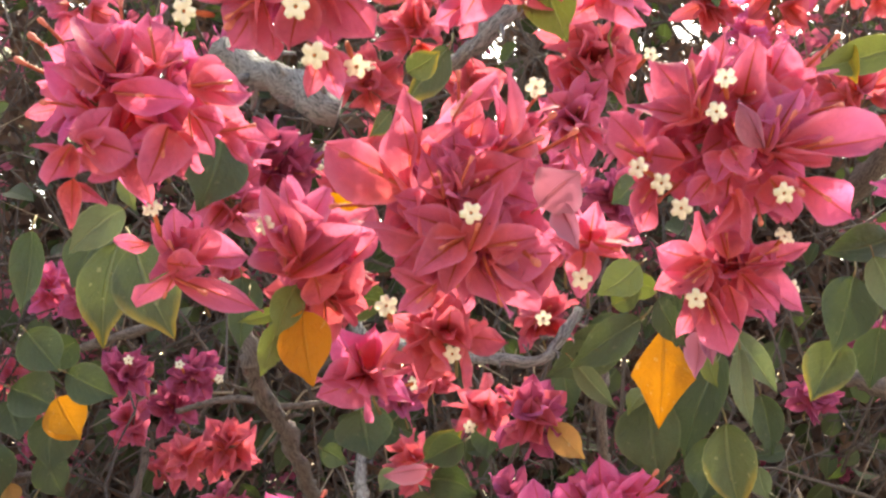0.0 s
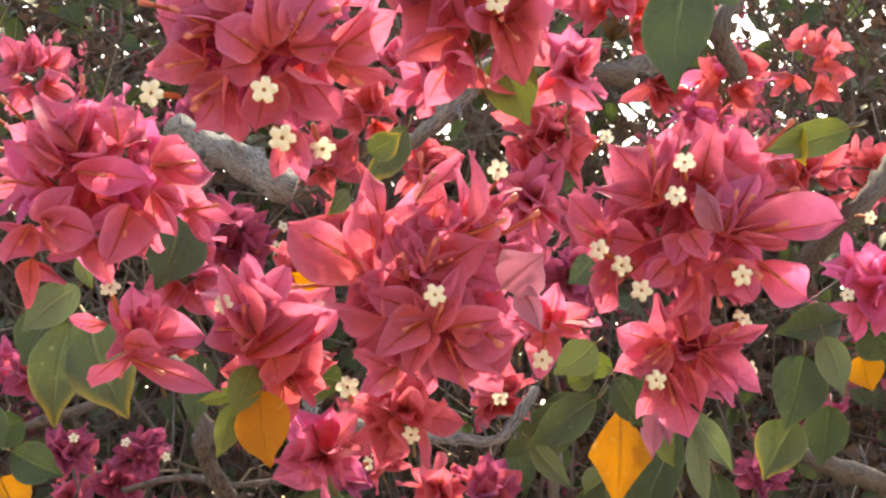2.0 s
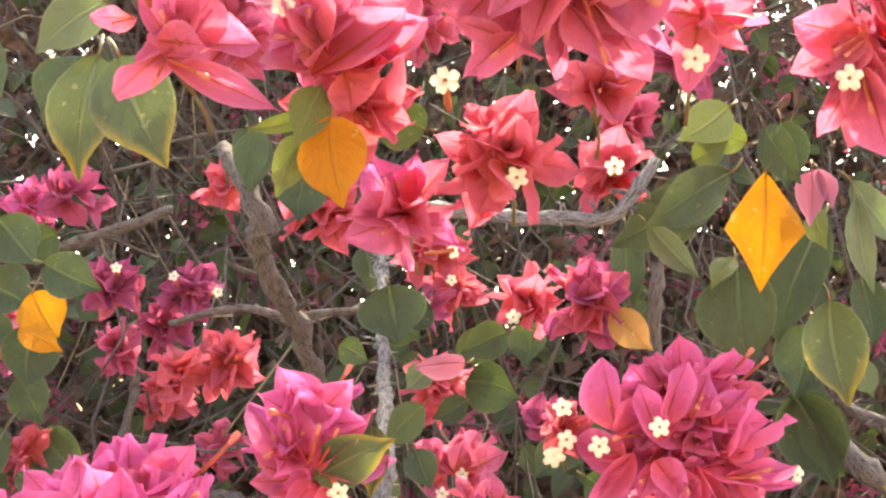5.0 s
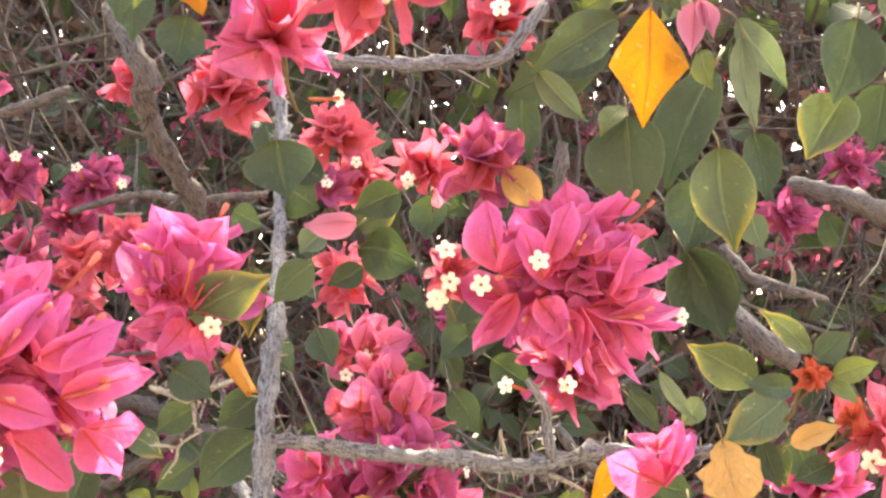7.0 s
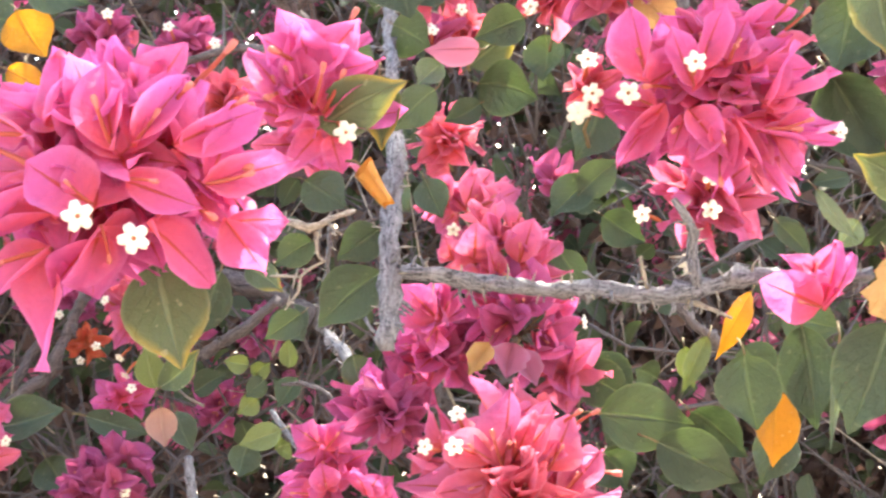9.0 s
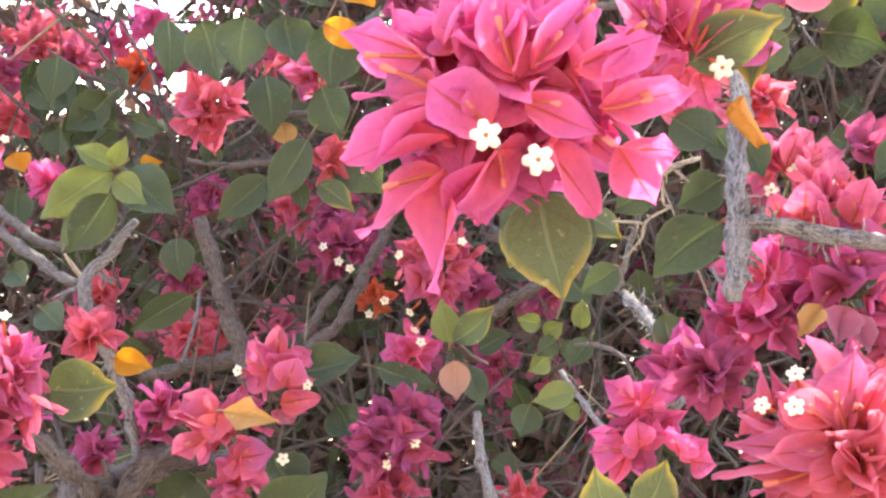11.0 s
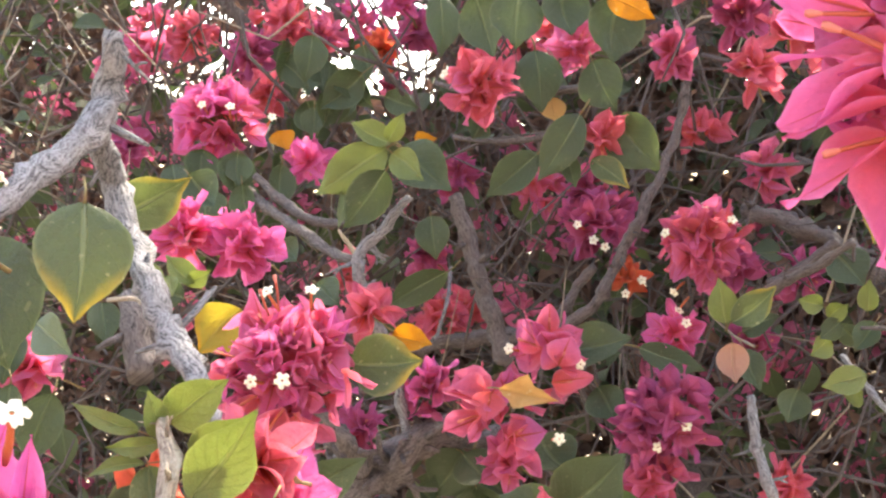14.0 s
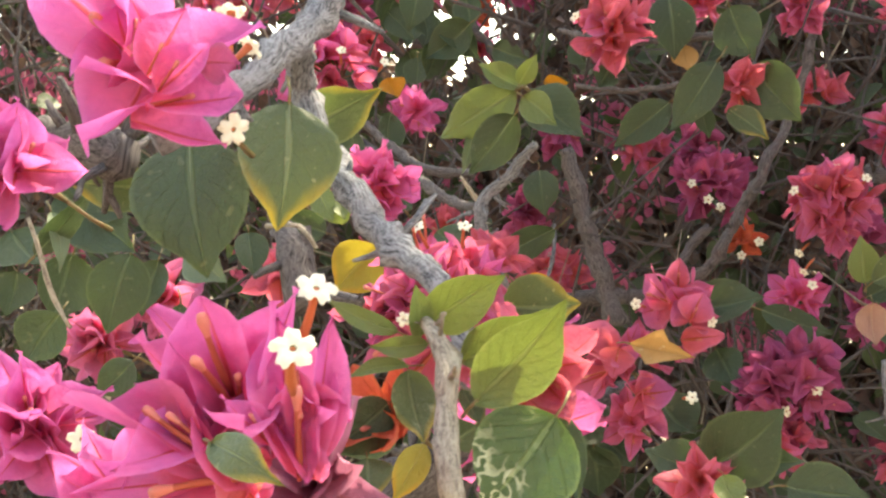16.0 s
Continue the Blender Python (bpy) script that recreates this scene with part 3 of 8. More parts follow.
branch([(0.2957, 0.7200, 1.7049), (0.2654, 0.7000, 1.6689), (0.2511, 0.7200, 1.6527), (0.2420, 0.7600, 1.6356)], [0.0051, 0.0059, 0.0064, 0.0063], 'brown', 'brown bougainvillea branch, its bark colour darkened for shade', spurs=2, seed=104)
branch([(0.2023, 0.7000, 1.8000), (0.1839, 0.6800, 1.7674), (0.1963, 0.7000, 1.7470)], [0.0057, 0.0059, 0.0050], 'brown', 'brown bougainvillea branch, its bark colour darkened for shade', seed=105)
branch([(-0.1177, 0.6800, 1.5771), (-0.1004, 0.6400, 1.5486), (-0.0918, 0.6370, 1.5283)], [0.0037, 0.0042, 0.0046], 'brown', 'brown bougainvillea branch, its bark colour darkened for shade', spurs=4, seed=106)
branch([(-0.1008, 0.6600, 1.5362), (-0.0938, 0.6900, 1.5135), (-0.0828, 0.7200, 1.4854), (-0.0759, 0.7600, 1.4605)], [0.0047, 0.0049, 0.0047, 0.0046], 'brown', 'brown bougainvillea branch, its bark colour darkened for shade', spurs=3, seed=107)
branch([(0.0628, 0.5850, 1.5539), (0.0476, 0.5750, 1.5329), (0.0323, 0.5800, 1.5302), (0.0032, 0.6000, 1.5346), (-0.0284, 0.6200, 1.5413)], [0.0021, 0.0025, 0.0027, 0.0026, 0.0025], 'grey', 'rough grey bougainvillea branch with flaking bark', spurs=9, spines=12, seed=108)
branch([(-0.2404, 0.8500, 1.5520), (-0.2056, 0.8400, 1.5621), (-0.1739, 0.8400, 1.5740)], [0.0029, 0.0032, 0.0032], 'brown', 'brown bougainvillea branch, its bark colour darkened for shade', spurs=2, seed=109)
branch([(-0.1854, 0.9000, 1.5116), (-0.1406, 0.8800, 1.5202), (-0.1041, 0.8600, 1.5148), (-0.0644, 0.8600, 1.5185)], [0.0021, 0.0024, 0.0023, 0.0023], 'brown', 'brown bougainvillea branch, its bark colour darkened for shade', spurs=3, seed=110)
branch([(0.2937, 1.0000, 1.5480), (0.3167, 0.9800, 1.5374), (0.3521, 0.9800, 1.5240), (0.4126, 1.0000, 1.5067)], [0.0058, 0.0070, 0.0078, 0.0080], 'brown', 'brown bougainvillea branch, its bark colour darkened for shade', spurs=2, seed=111)
# Grey branch, but dressed in the darker brown bark.
branch([(0.1688, 0.7300, 1.4762), (0.1765, 0.7100, 1.4611), (0.1920, 0.7000, 1.4540), (0.2092, 0.7000, 1.4501)], [0.0025, 0.0029, 0.0024, 0.0013], 'brown', 'rough grey bougainvillea branch with flaking bark', spurs=7, spines=5, seed=112)
branch([(0.1936, 0.7050, 1.4529), (0.1935, 0.7000, 1.4605), (0.1910, 0.7000, 1.4679)], [0.0013, 0.0010, 0.0007], 'dry', 'thin dry pale bougainvillea twig', spurs=2, seed=113)
branch([(0.1904, 0.8000, 1.4521), (0.1995, 0.7800, 1.4335), (0.2173, 0.7800, 1.4217)], [0.0055, 0.0059, 0.0059], 'brown', 'brown bougainvillea branch, its bark colour darkened for shade', spurs=2, seed=114)
branch([(0.1001, 0.8000, 1.5400), (0.0978, 0.8000, 1.5081), (0.1036, 0.8200, 1.4795)], [0.0032, 0.0035, 0.0033], 'brown', 'brown bougainvillea branch, its bark colour darkened for shade', spurs=3, seed=115)

# ---- branches, middle part ----
branch([(-0.0649, 0.8600, 1.6172), (-0.0564, 0.8200, 1.5807), (-0.0493, 0.7800, 1.5325), (-0.0456, 0.7200, 1.4812), (-0.0415, 0.6600, 1.4430), (-0.0414, 0.6350, 1.4124), (-0.0411, 0.6150, 1.3869), (-0.0416, 0.6080, 1.3706), (-0.0422, 0.6060, 1.3616)], [0.0029, 0.0027, 0.0027, 0.0025, 0.0028, 0.0029, 0.0030, 0.0029, 0.0024], 'grey', 'rough grey bougainvillea branch with flaking bark', spurs=36, rough=0.45, scaly=3.0, spines=34, seed=116)
branch([(-0.0398, 0.6180, 1.3906), (-0.0162, 0.6220, 1.3876), (0.0139, 0.6230, 1.3837), (0.0346, 0.6100, 1.3842), (0.0546, 0.6000, 1.3818), (0.0678, 0.5900, 1.3849), (0.0829, 0.5830, 1.3883), (0.1014, 0.5750, 1.3877), (0.1201, 0.5700, 1.3901)], [0.0023, 0.0023, 0.0024, 0.0024, 0.0026, 0.0026, 0.0022, 0.0020, 0.0020], 'grey', 'rough grey bougainvillea branch with flaking bark', spurs=36, rough=0.45, scaly=3.0, spines=26, seed=117)
branch([(0.0505, 0.6000, 1.3829), (0.0477, 0.5970, 1.3912), (0.0472, 0.5960, 1.3953)], [0.0009, 0.0008, 0.0005], 'dry', 'thin dry pale bougainvillea twig', spurs=2, spines=2, seed=118)
branch([(0.0598, 0.6000, 1.3818), (0.0677, 0.5900, 1.3782), (0.0767, 0.5850, 1.3739)], [0.0012, 0.0009, 0.0005], 'dry', 'thin dry pale bougainvillea twig', spurs=3, spines=4, seed=119)
branch([(0.0662, 0.5900, 1.3853), (0.0631, 0.5850, 1.3955), (0.0607, 0.5770, 1.4065), (0.0550, 0.5750, 1.4144)], [0.0018, 0.0020, 0.0017, 0.0012], 'grey', 'rough grey bougainvillea branch with flaking bark', spurs=6, spines=8, seed=120)
branch([(-0.0880, 0.6300, 1.4107), (-0.0780, 0.6200, 1.4077), (-0.0710, 0.6150, 1.4058), (-0.0645, 0.6200, 1.4095), (-0.0556, 0.6300, 1.4131)], [0.00100, 0.00130, 0.00140, 0.00110, 0.00080], 'dry', 'thin dry pale bougainvillea twig with short spines', spurs=10, spines=5, rough=0.4, scaly=1.5, seed=121)
branch([(-0.0697, 0.6170, 1.4055), (-0.0688, 0.6150, 1.4004), (-0.0681, 0.6150, 1.3949), (-0.0658, 0.6150, 1.3941), (-0.0708, 0.6150, 1.3912), (-0.0745, 0.6150, 1.3878), (-0.0753, 0.6150, 1.3823), (-0.0802, 0.6150, 1.3758)], [0.00080, 0.00070, 0.00070, 0.00070, 0.00060, 0.00060, 0.00050, 0.00030], 'dry', 'thin dry pale bougainvillea twig, forked', spines=4, rough=0.3, seed=122)
branch([(-0.0745, 0.6150, 1.3876), (-0.0802, 0.6170, 1.3882), (-0.0863, 0.6200, 1.3883)], [0.00060, 0.00050, 0.00030], 'dry', 'thin dry pale bougainvillea twig', spines=2, seed=123)
branch([(-0.0651, 0.6200, 1.4082), (-0.0615, 0.6150, 1.4050), (-0.0592, 0.6150, 1.4034)], [0.00060, 0.00050, 0.00030], 'dry', 'thin dry pale bougainvillea twig', spurs=3, spines=2, seed=124)
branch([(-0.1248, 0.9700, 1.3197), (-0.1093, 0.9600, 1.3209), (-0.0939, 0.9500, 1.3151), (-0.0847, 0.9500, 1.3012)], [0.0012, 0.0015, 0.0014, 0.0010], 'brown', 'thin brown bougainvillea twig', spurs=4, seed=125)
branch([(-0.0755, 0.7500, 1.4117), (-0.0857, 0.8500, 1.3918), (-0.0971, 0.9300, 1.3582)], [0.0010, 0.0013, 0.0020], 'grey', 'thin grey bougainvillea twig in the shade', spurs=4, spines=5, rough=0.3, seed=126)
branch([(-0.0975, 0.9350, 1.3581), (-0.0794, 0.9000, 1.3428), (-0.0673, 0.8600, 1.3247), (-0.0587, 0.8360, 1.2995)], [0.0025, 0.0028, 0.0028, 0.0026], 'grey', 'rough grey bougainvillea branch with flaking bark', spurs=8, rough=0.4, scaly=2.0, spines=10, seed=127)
branch([(0.1093, 0.9000, 1.3844), (0.1222, 0.9000, 1.3653), (0.1461, 0.9200, 1.3490)], [0.0026, 0.0029, 0.0030], 'brown', 'brown bougainvillea branch, its bark colour darkened for shade', spurs=3, seed=128)
branch([(-0.1325, 1.0000, 1.3721), (-0.1620, 1.0200, 1.3505), (-0.1927, 1.0400, 1.3339)], [0.0026, 0.0035, 0.0036], 'brown', 'brown bougainvillea branch, its bark colour darkened for shade', spurs=3, seed=129)

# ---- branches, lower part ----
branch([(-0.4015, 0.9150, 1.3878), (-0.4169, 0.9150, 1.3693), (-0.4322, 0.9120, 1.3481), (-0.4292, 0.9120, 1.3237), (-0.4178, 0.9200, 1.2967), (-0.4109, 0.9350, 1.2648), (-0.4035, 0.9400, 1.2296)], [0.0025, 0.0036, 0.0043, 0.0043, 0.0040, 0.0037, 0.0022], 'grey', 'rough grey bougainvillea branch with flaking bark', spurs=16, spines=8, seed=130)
branch([(-0.4340, 0.9120, 1.3451), (-0.4583, 0.9300, 1.3476), (-0.4870, 0.9500, 1.3597), (-0.5433, 0.9900, 1.3803), (-0.5896, 1.0300, 1.4059)], [0.0032, 0.0034, 0.0037, 0.0037, 0.0033], 'brown', 'brown bougainvillea branch, its bark colour darkened for shade', spurs=6, seed=131)
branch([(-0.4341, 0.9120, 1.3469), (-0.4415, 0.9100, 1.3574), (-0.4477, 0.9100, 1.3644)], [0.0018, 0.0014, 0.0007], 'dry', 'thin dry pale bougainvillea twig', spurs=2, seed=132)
branch([(-0.4297, 1.0900, 1.3943), (-0.4123, 1.0900, 1.3535), (-0.3967, 1.0900, 1.3108), (-0.3803, 1.0900, 1.2685)], [0.0056, 0.0062, 0.0068, 0.0072], 'brown', 'brown bougainvillea branch, its bark colour darkened for shade', spurs=5, seed=133)
branch([(-0.2605, 1.1400, 1.4917), (-0.2678, 1.1300, 1.4425), (-0.2838, 1.1100, 1.3934), (-0.2993, 1.1080, 1.3563), (-0.3157, 1.1000, 1.3191), (-0.3457, 1.1000, 1.2937)], [0.0030, 0.0036, 0.0040, 0.0040, 0.0042, 0.0044], 'brown', 'brown bougainvillea branch, its bark colour darkened for shade', spurs=6, seed=134)
branch([(-0.3224, 1.1200, 1.3443), (-0.3343, 1.1200, 1.3284), (-0.3465, 1.1100, 1.3040)], [0.0031, 0.0037, 0.0039], 'brown', 'brown bougainvillea branch, its bark colour darkened for shade', spurs=2, seed=135)
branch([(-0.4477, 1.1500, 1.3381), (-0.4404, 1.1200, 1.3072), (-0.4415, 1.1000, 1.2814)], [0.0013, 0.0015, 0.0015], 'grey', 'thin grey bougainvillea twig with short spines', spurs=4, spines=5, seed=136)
branch([(-0.4361, 0.8600, 1.2553), (-0.4261, 0.8800, 1.2363), (-0.4258, 0.9200, 1.2105)], [0.0041, 0.0052, 0.0066], 'brown', 'brown bougainvillea branch, its bark colour darkened for shade', spurs=3, seed=137)
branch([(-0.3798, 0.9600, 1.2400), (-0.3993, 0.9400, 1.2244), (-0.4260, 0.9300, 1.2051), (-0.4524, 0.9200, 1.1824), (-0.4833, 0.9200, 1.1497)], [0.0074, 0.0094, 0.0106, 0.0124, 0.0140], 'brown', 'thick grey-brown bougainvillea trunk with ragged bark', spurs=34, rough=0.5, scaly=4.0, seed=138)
branch([(-0.3948, 0.9700, 1.2241), (-0.3686, 1.0000, 1.2258), (-0.3552, 1.0500, 1.2323)], [0.0057, 0.0051, 0.0041], 'brown', 'brown bougainvillea branch, its bark colour darkened for shade', seed=139)
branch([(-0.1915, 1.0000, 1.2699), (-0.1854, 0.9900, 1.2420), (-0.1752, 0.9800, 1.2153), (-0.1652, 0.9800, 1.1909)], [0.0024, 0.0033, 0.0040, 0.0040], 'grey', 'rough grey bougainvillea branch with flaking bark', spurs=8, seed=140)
branch([(-0.1438, 1.1000, 1.3725), (-0.1691, 1.1000, 1.3517), (-0.1910, 1.1000, 1.3374)], [0.0037, 0.0041, 0.0041], 'brown', 'brown bougainvillea branch, its bark colour darkened for shade', spurs=3, seed=141)
branch([(-0.2149, 1.1600, 1.3922), (-0.1788, 1.1500, 1.3854), (-0.1485, 1.1500, 1.3736), (-0.1142, 1.1600, 1.3492)], [0.0057, 0.0069, 0.0073, 0.0073], 'brown', 'brown bougainvillea branch, its bark colour darkened for shade', spurs=3, seed=142)
branch([(-0.4741, 1.1000, 1.2682), (-0.4344, 1.1200, 1.2782), (-0.3937, 1.1400, 1.2862), (-0.3521, 1.1600, 1.2897)], [0.0050, 0.0060, 0.0058, 0.0050], 'brown', 'brown bougainvillea branch, its bark colour darkened for shade', spurs=2, seed=143)
branch([(-0.3990, 0.9900, 1.4320), (-0.3588, 0.9800, 1.4282), (-0.3246, 0.9700, 1.4337), (-0.2941, 0.9700, 1.4398)], [0.0016, 0.0019, 0.0019, 0.0017], 'brown', 'brown bougainvillea branch, its bark colour darkened for shade', spurs=6, seed=144)
branch([(-0.4168, 1.0000, 1.4702), (-0.3715, 0.9900, 1.4616), (-0.3286, 0.9800, 1.4628), (-0.2825, 0.9800, 1.4689)], [0.0016, 0.0023, 0.0026, 0.0028], 'brown', 'brown bougainvillea branch, its bark colour darkened for shade', spurs=6, seed=145)
branch([(-0.5541, 1.0000, 1.4009), (-0.5024, 0.9800, 1.3714), (-0.4590, 0.9700, 1.3688)], [0.0029, 0.0032, 0.0027], 'brown', 'brown bougainvillea branch, its bark colour darkened for shade', spurs=3, seed=146)
branch([(-0.4311, 0.6600, 1.3318), (-0.4242, 0.6600, 1.3069), (-0.4012, 0.6600, 1.3009)], [0.0025, 0.0033, 0.0022], 'brown', 'brown bougainvillea branch, its bark colour darkened for shade', spurs=3, seed=147)
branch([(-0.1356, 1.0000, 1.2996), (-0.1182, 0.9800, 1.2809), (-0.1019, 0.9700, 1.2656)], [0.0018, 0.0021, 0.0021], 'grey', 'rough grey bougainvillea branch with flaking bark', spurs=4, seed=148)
branch([(-0.6709, 1.5000, 1.5859), (-0.6279, 1.4500, 1.5348), (-0.5755, 1.4200, 1.4897)], [0.0038, 0.0043, 0.0042], 'brown', 'brown bougainvillea branch, its bark colour darkened for shade', spurs=5, seed=149)
branch([(-0.7913, 1.5000, 1.6120), (-0.7323, 1.5000, 1.5601), (-0.6928, 1.4800, 1.5004)], [0.0046, 0.0045, 0.0044], 'brown', 'brown bougainvillea branch, its bark colour darkened for shade', spurs=5, seed=150)
branch([(-0.4833, 0.9200, 1.1497), (-0.5333, 0.9500, 0.8497), (-0.5033, 1.0400, 0.4500), (-0.5433, 1.0700, -0.0200)], [0.0220, 0.0270, 0.0330, 0.0450], 'brown', 'stout grey-brown bougainvillea stem rising from the ground', rough=0.35, spurs=6, seed=152)
branch([(0.1200, 1.1000, 1.0000), (0.1800, 1.2000, 0.7000), (0.1500, 1.3000, 0.3500), (0.2200, 1.3500, -0.0200)], [0.0120, 0.0160, 0.0210, 0.0280], 'brown', 'stout grey-brown bougainvillea stem rising from the ground', rough=0.35, spurs=6, seed=153)
branch([(-0.6200, 1.3000, 1.0000), (-0.5500, 1.3500, 0.6500), (-0.5000, 1.4000, 0.3000), (-0.4700, 1.4200, -0.0200)], [0.0120, 0.0170, 0.0220, 0.0300], 'brown', 'stout grey-brown bougainvillea stem rising from the ground', rough=0.35, spurs=6, seed=154)
branch([(-0.3000, 1.7000, 1.1000), (-0.2700, 1.6200, 0.7000), (-0.3000, 1.5500, 0.3500), (-0.2600, 1.5000, -0.0200)], [0.0140, 0.0180, 0.0240, 0.0320], 'brown', 'stout grey-brown bougainvillea stem rising from the ground', rough=0.35, spurs=6, seed=155)

# ---- branches near the open side ----
branch([(-0.3324, 0.4680, 1.4209), (-0.3341, 0.4700, 1.4144), (-0.3377, 0.4750, 1.4069), (-0.3371, 0.4700, 1.3956), (-0.3330, 0.4500, 1.3848), (-0.3288, 0.4250, 1.3742), (-0.3241, 0.4000, 1.3649), (-0.3251, 0.3880, 1.3587), (-0.3303, 0.3800, 1.3520)], [0.0024, 0.0036, 0.0046, 0.0049, 0.0042, 0.0033, 0.0031, 0.0028, 0.0025], 'grey', 'thick pale grey bougainvillea branch with flaking bark, partly sunlit', spurs=6, rough=0.22, seed=156)
branch([(-0.3582, 0.5000, 1.3965), (-0.3777, 0.5400, 1.3811), (-0.3626, 0.5300, 1.3579), (-0.3287, 0.4950, 1.3377), (-0.3014, 0.4650, 1.3260), (-0.2878, 0.4500, 1.3172), (-0.2800, 0.4400, 1.3097)], [0.0030, 0.0040, 0.0046, 0.0043, 0.0038, 0.0033, 0.0029], 'grey', 'pale grey bougainvillea branch with deeply flaking bark', spurs=4, rough=0.22, seed=157)
branch([(-0.2896, 0.4300, 1.3186), (-0.2822, 0.4200, 1.3161), (-0.2768, 0.4120, 1.3112), (-0.2730, 0.4050, 1.3030), (-0.2694, 0.3980, 1.2952), (-0.2652, 0.3900, 1.2861)], [0.0009, 0.0018, 0.0023, 0.0024, 0.0025, 0.0026], 'dry', 'young grey-brown shoot with leaf scars', spurs=4, rough=0.12, seed=158)
branch([(-0.4493, 0.5000, 1.3583), (-0.4363, 0.5000, 1.3562), (-0.4236, 0.5000, 1.3542), (-0.4142, 0.5000, 1.3529)], [0.0054, 0.0071, 0.0071, 0.0053], 'brown', 'shaggy brown stub of an old branch', spurs=14, rough=0.45, seed=159)
branch([(-0.4319, 0.6400, 1.3338), (-0.4205, 0.6300, 1.3182), (-0.4105, 0.6200, 1.3011)], [0.0054, 0.0062, 0.0056], 'brown', 'brown bougainvillea branch, its bark colour darkened for shade', spurs=4, seed=160)
branch([(-0.4292, 0.6200, 1.3314), (-0.4141, 0.6200, 1.3325), (-0.4060, 0.6200, 1.3240)], [0.0011, 0.0010, 0.0008], 'dry', 'thin dry pale bougainvillea twig', spurs=2, seed=161)
branch([(-0.4671, 0.5200, 1.3303), (-0.4615, 0.5200, 1.3182), (-0.4547, 0.5200, 1.3035), (-0.4473, 0.5200, 1.2946)], [0.0008, 0.0009, 0.0009, 0.0007], 'dry', 'thin dry straw-coloured twig hanging down', seed=162)

# ---- flower clusters, upper part ----
flower_cluster((-0.0280, 0.8350, 1.5150), 0.0080, 'magenta', 'small dusky magenta bougainvillea tuft with one white flower', blooms=[(-0.0280, 0.8230, 1.5200)], n=2, seed=711)
flower_cluster((0.0058, 0.4150, 1.5745), 0.0358, 'pink', 'large deep pink bougainvillea cluster with one open white flower', blooms=[(0.0086, 0.3750, 1.5636)], shown=[((0.0066, 0.3836, 1.5574), (-0.0091, 0.3826, 1.5470), 0.0135), ((0.0073, 0.3834, 1.5588), (-0.0120, 0.3773, 1.5652), 0.0107), ((0.0132, 0.3855, 1.5549), (0.0312, 0.3887, 1.5587), 0.0164), ((0.0125, 0.3863, 1.5522), (0.0287, 0.4019, 1.5326), 0.0164), ((0.0089, 0.3857, 1.5520), (0.0048, 0.3996, 1.5345), 0.0086), ((0.0081, 0.3850, 1.5534), (0.0168, 0.3775, 1.5735), 0.0128), ((-0.0054, 0.3845, 1.5575), (-0.0286, 0.3942, 1.5654), 0.0121), ((-0.0097, 0.3849, 1.5723), (-0.0344, 0.4019, 1.5906), 0.0172), ((-0.0068, 0.3861, 1.5815), (-0.0115, 0.4019, 1.6083), 0.0123), ((0.0031, 0.3910, 1.5953), (0.0171, 0.4019, 1.6174), 0.0104), ((0.0166, 0.3876, 1.5844), (0.0346, 0.4019, 1.6039), 0.0131), ((0.0045, 0.3828, 1.5718), (0.0071, 0.3861, 1.5953), 0.0107), ((-0.0023, 0.3906, 1.5441), (-0.0136, 0.4019, 1.5369), 0.0108), ((0.0002, 0.3826, 1.5688), (-0.0056, 0.3810, 1.5860), 0.0100)], n=24, stem=(-0.005, 0.06, -0.03), extra=14, seed=163)
flower_cluster((0.0517, 0.4520, 1.5617), 0.0160, 'pink', 'deep pink bougainvillea cluster of papery bracts with one white flower', blooms=[(0.0475, 0.4330, 1.5507)], shown=[((0.0519, 0.4382, 1.5641), (0.0697, 0.4461, 1.5666), 0.0117), ((0.0493, 0.4377, 1.5623), (0.0476, 0.4447, 1.5440), 0.0166), ((0.0502, 0.4380, 1.5640), (0.0380, 0.4398, 1.5660), 0.0133)], n=1, seed=164)
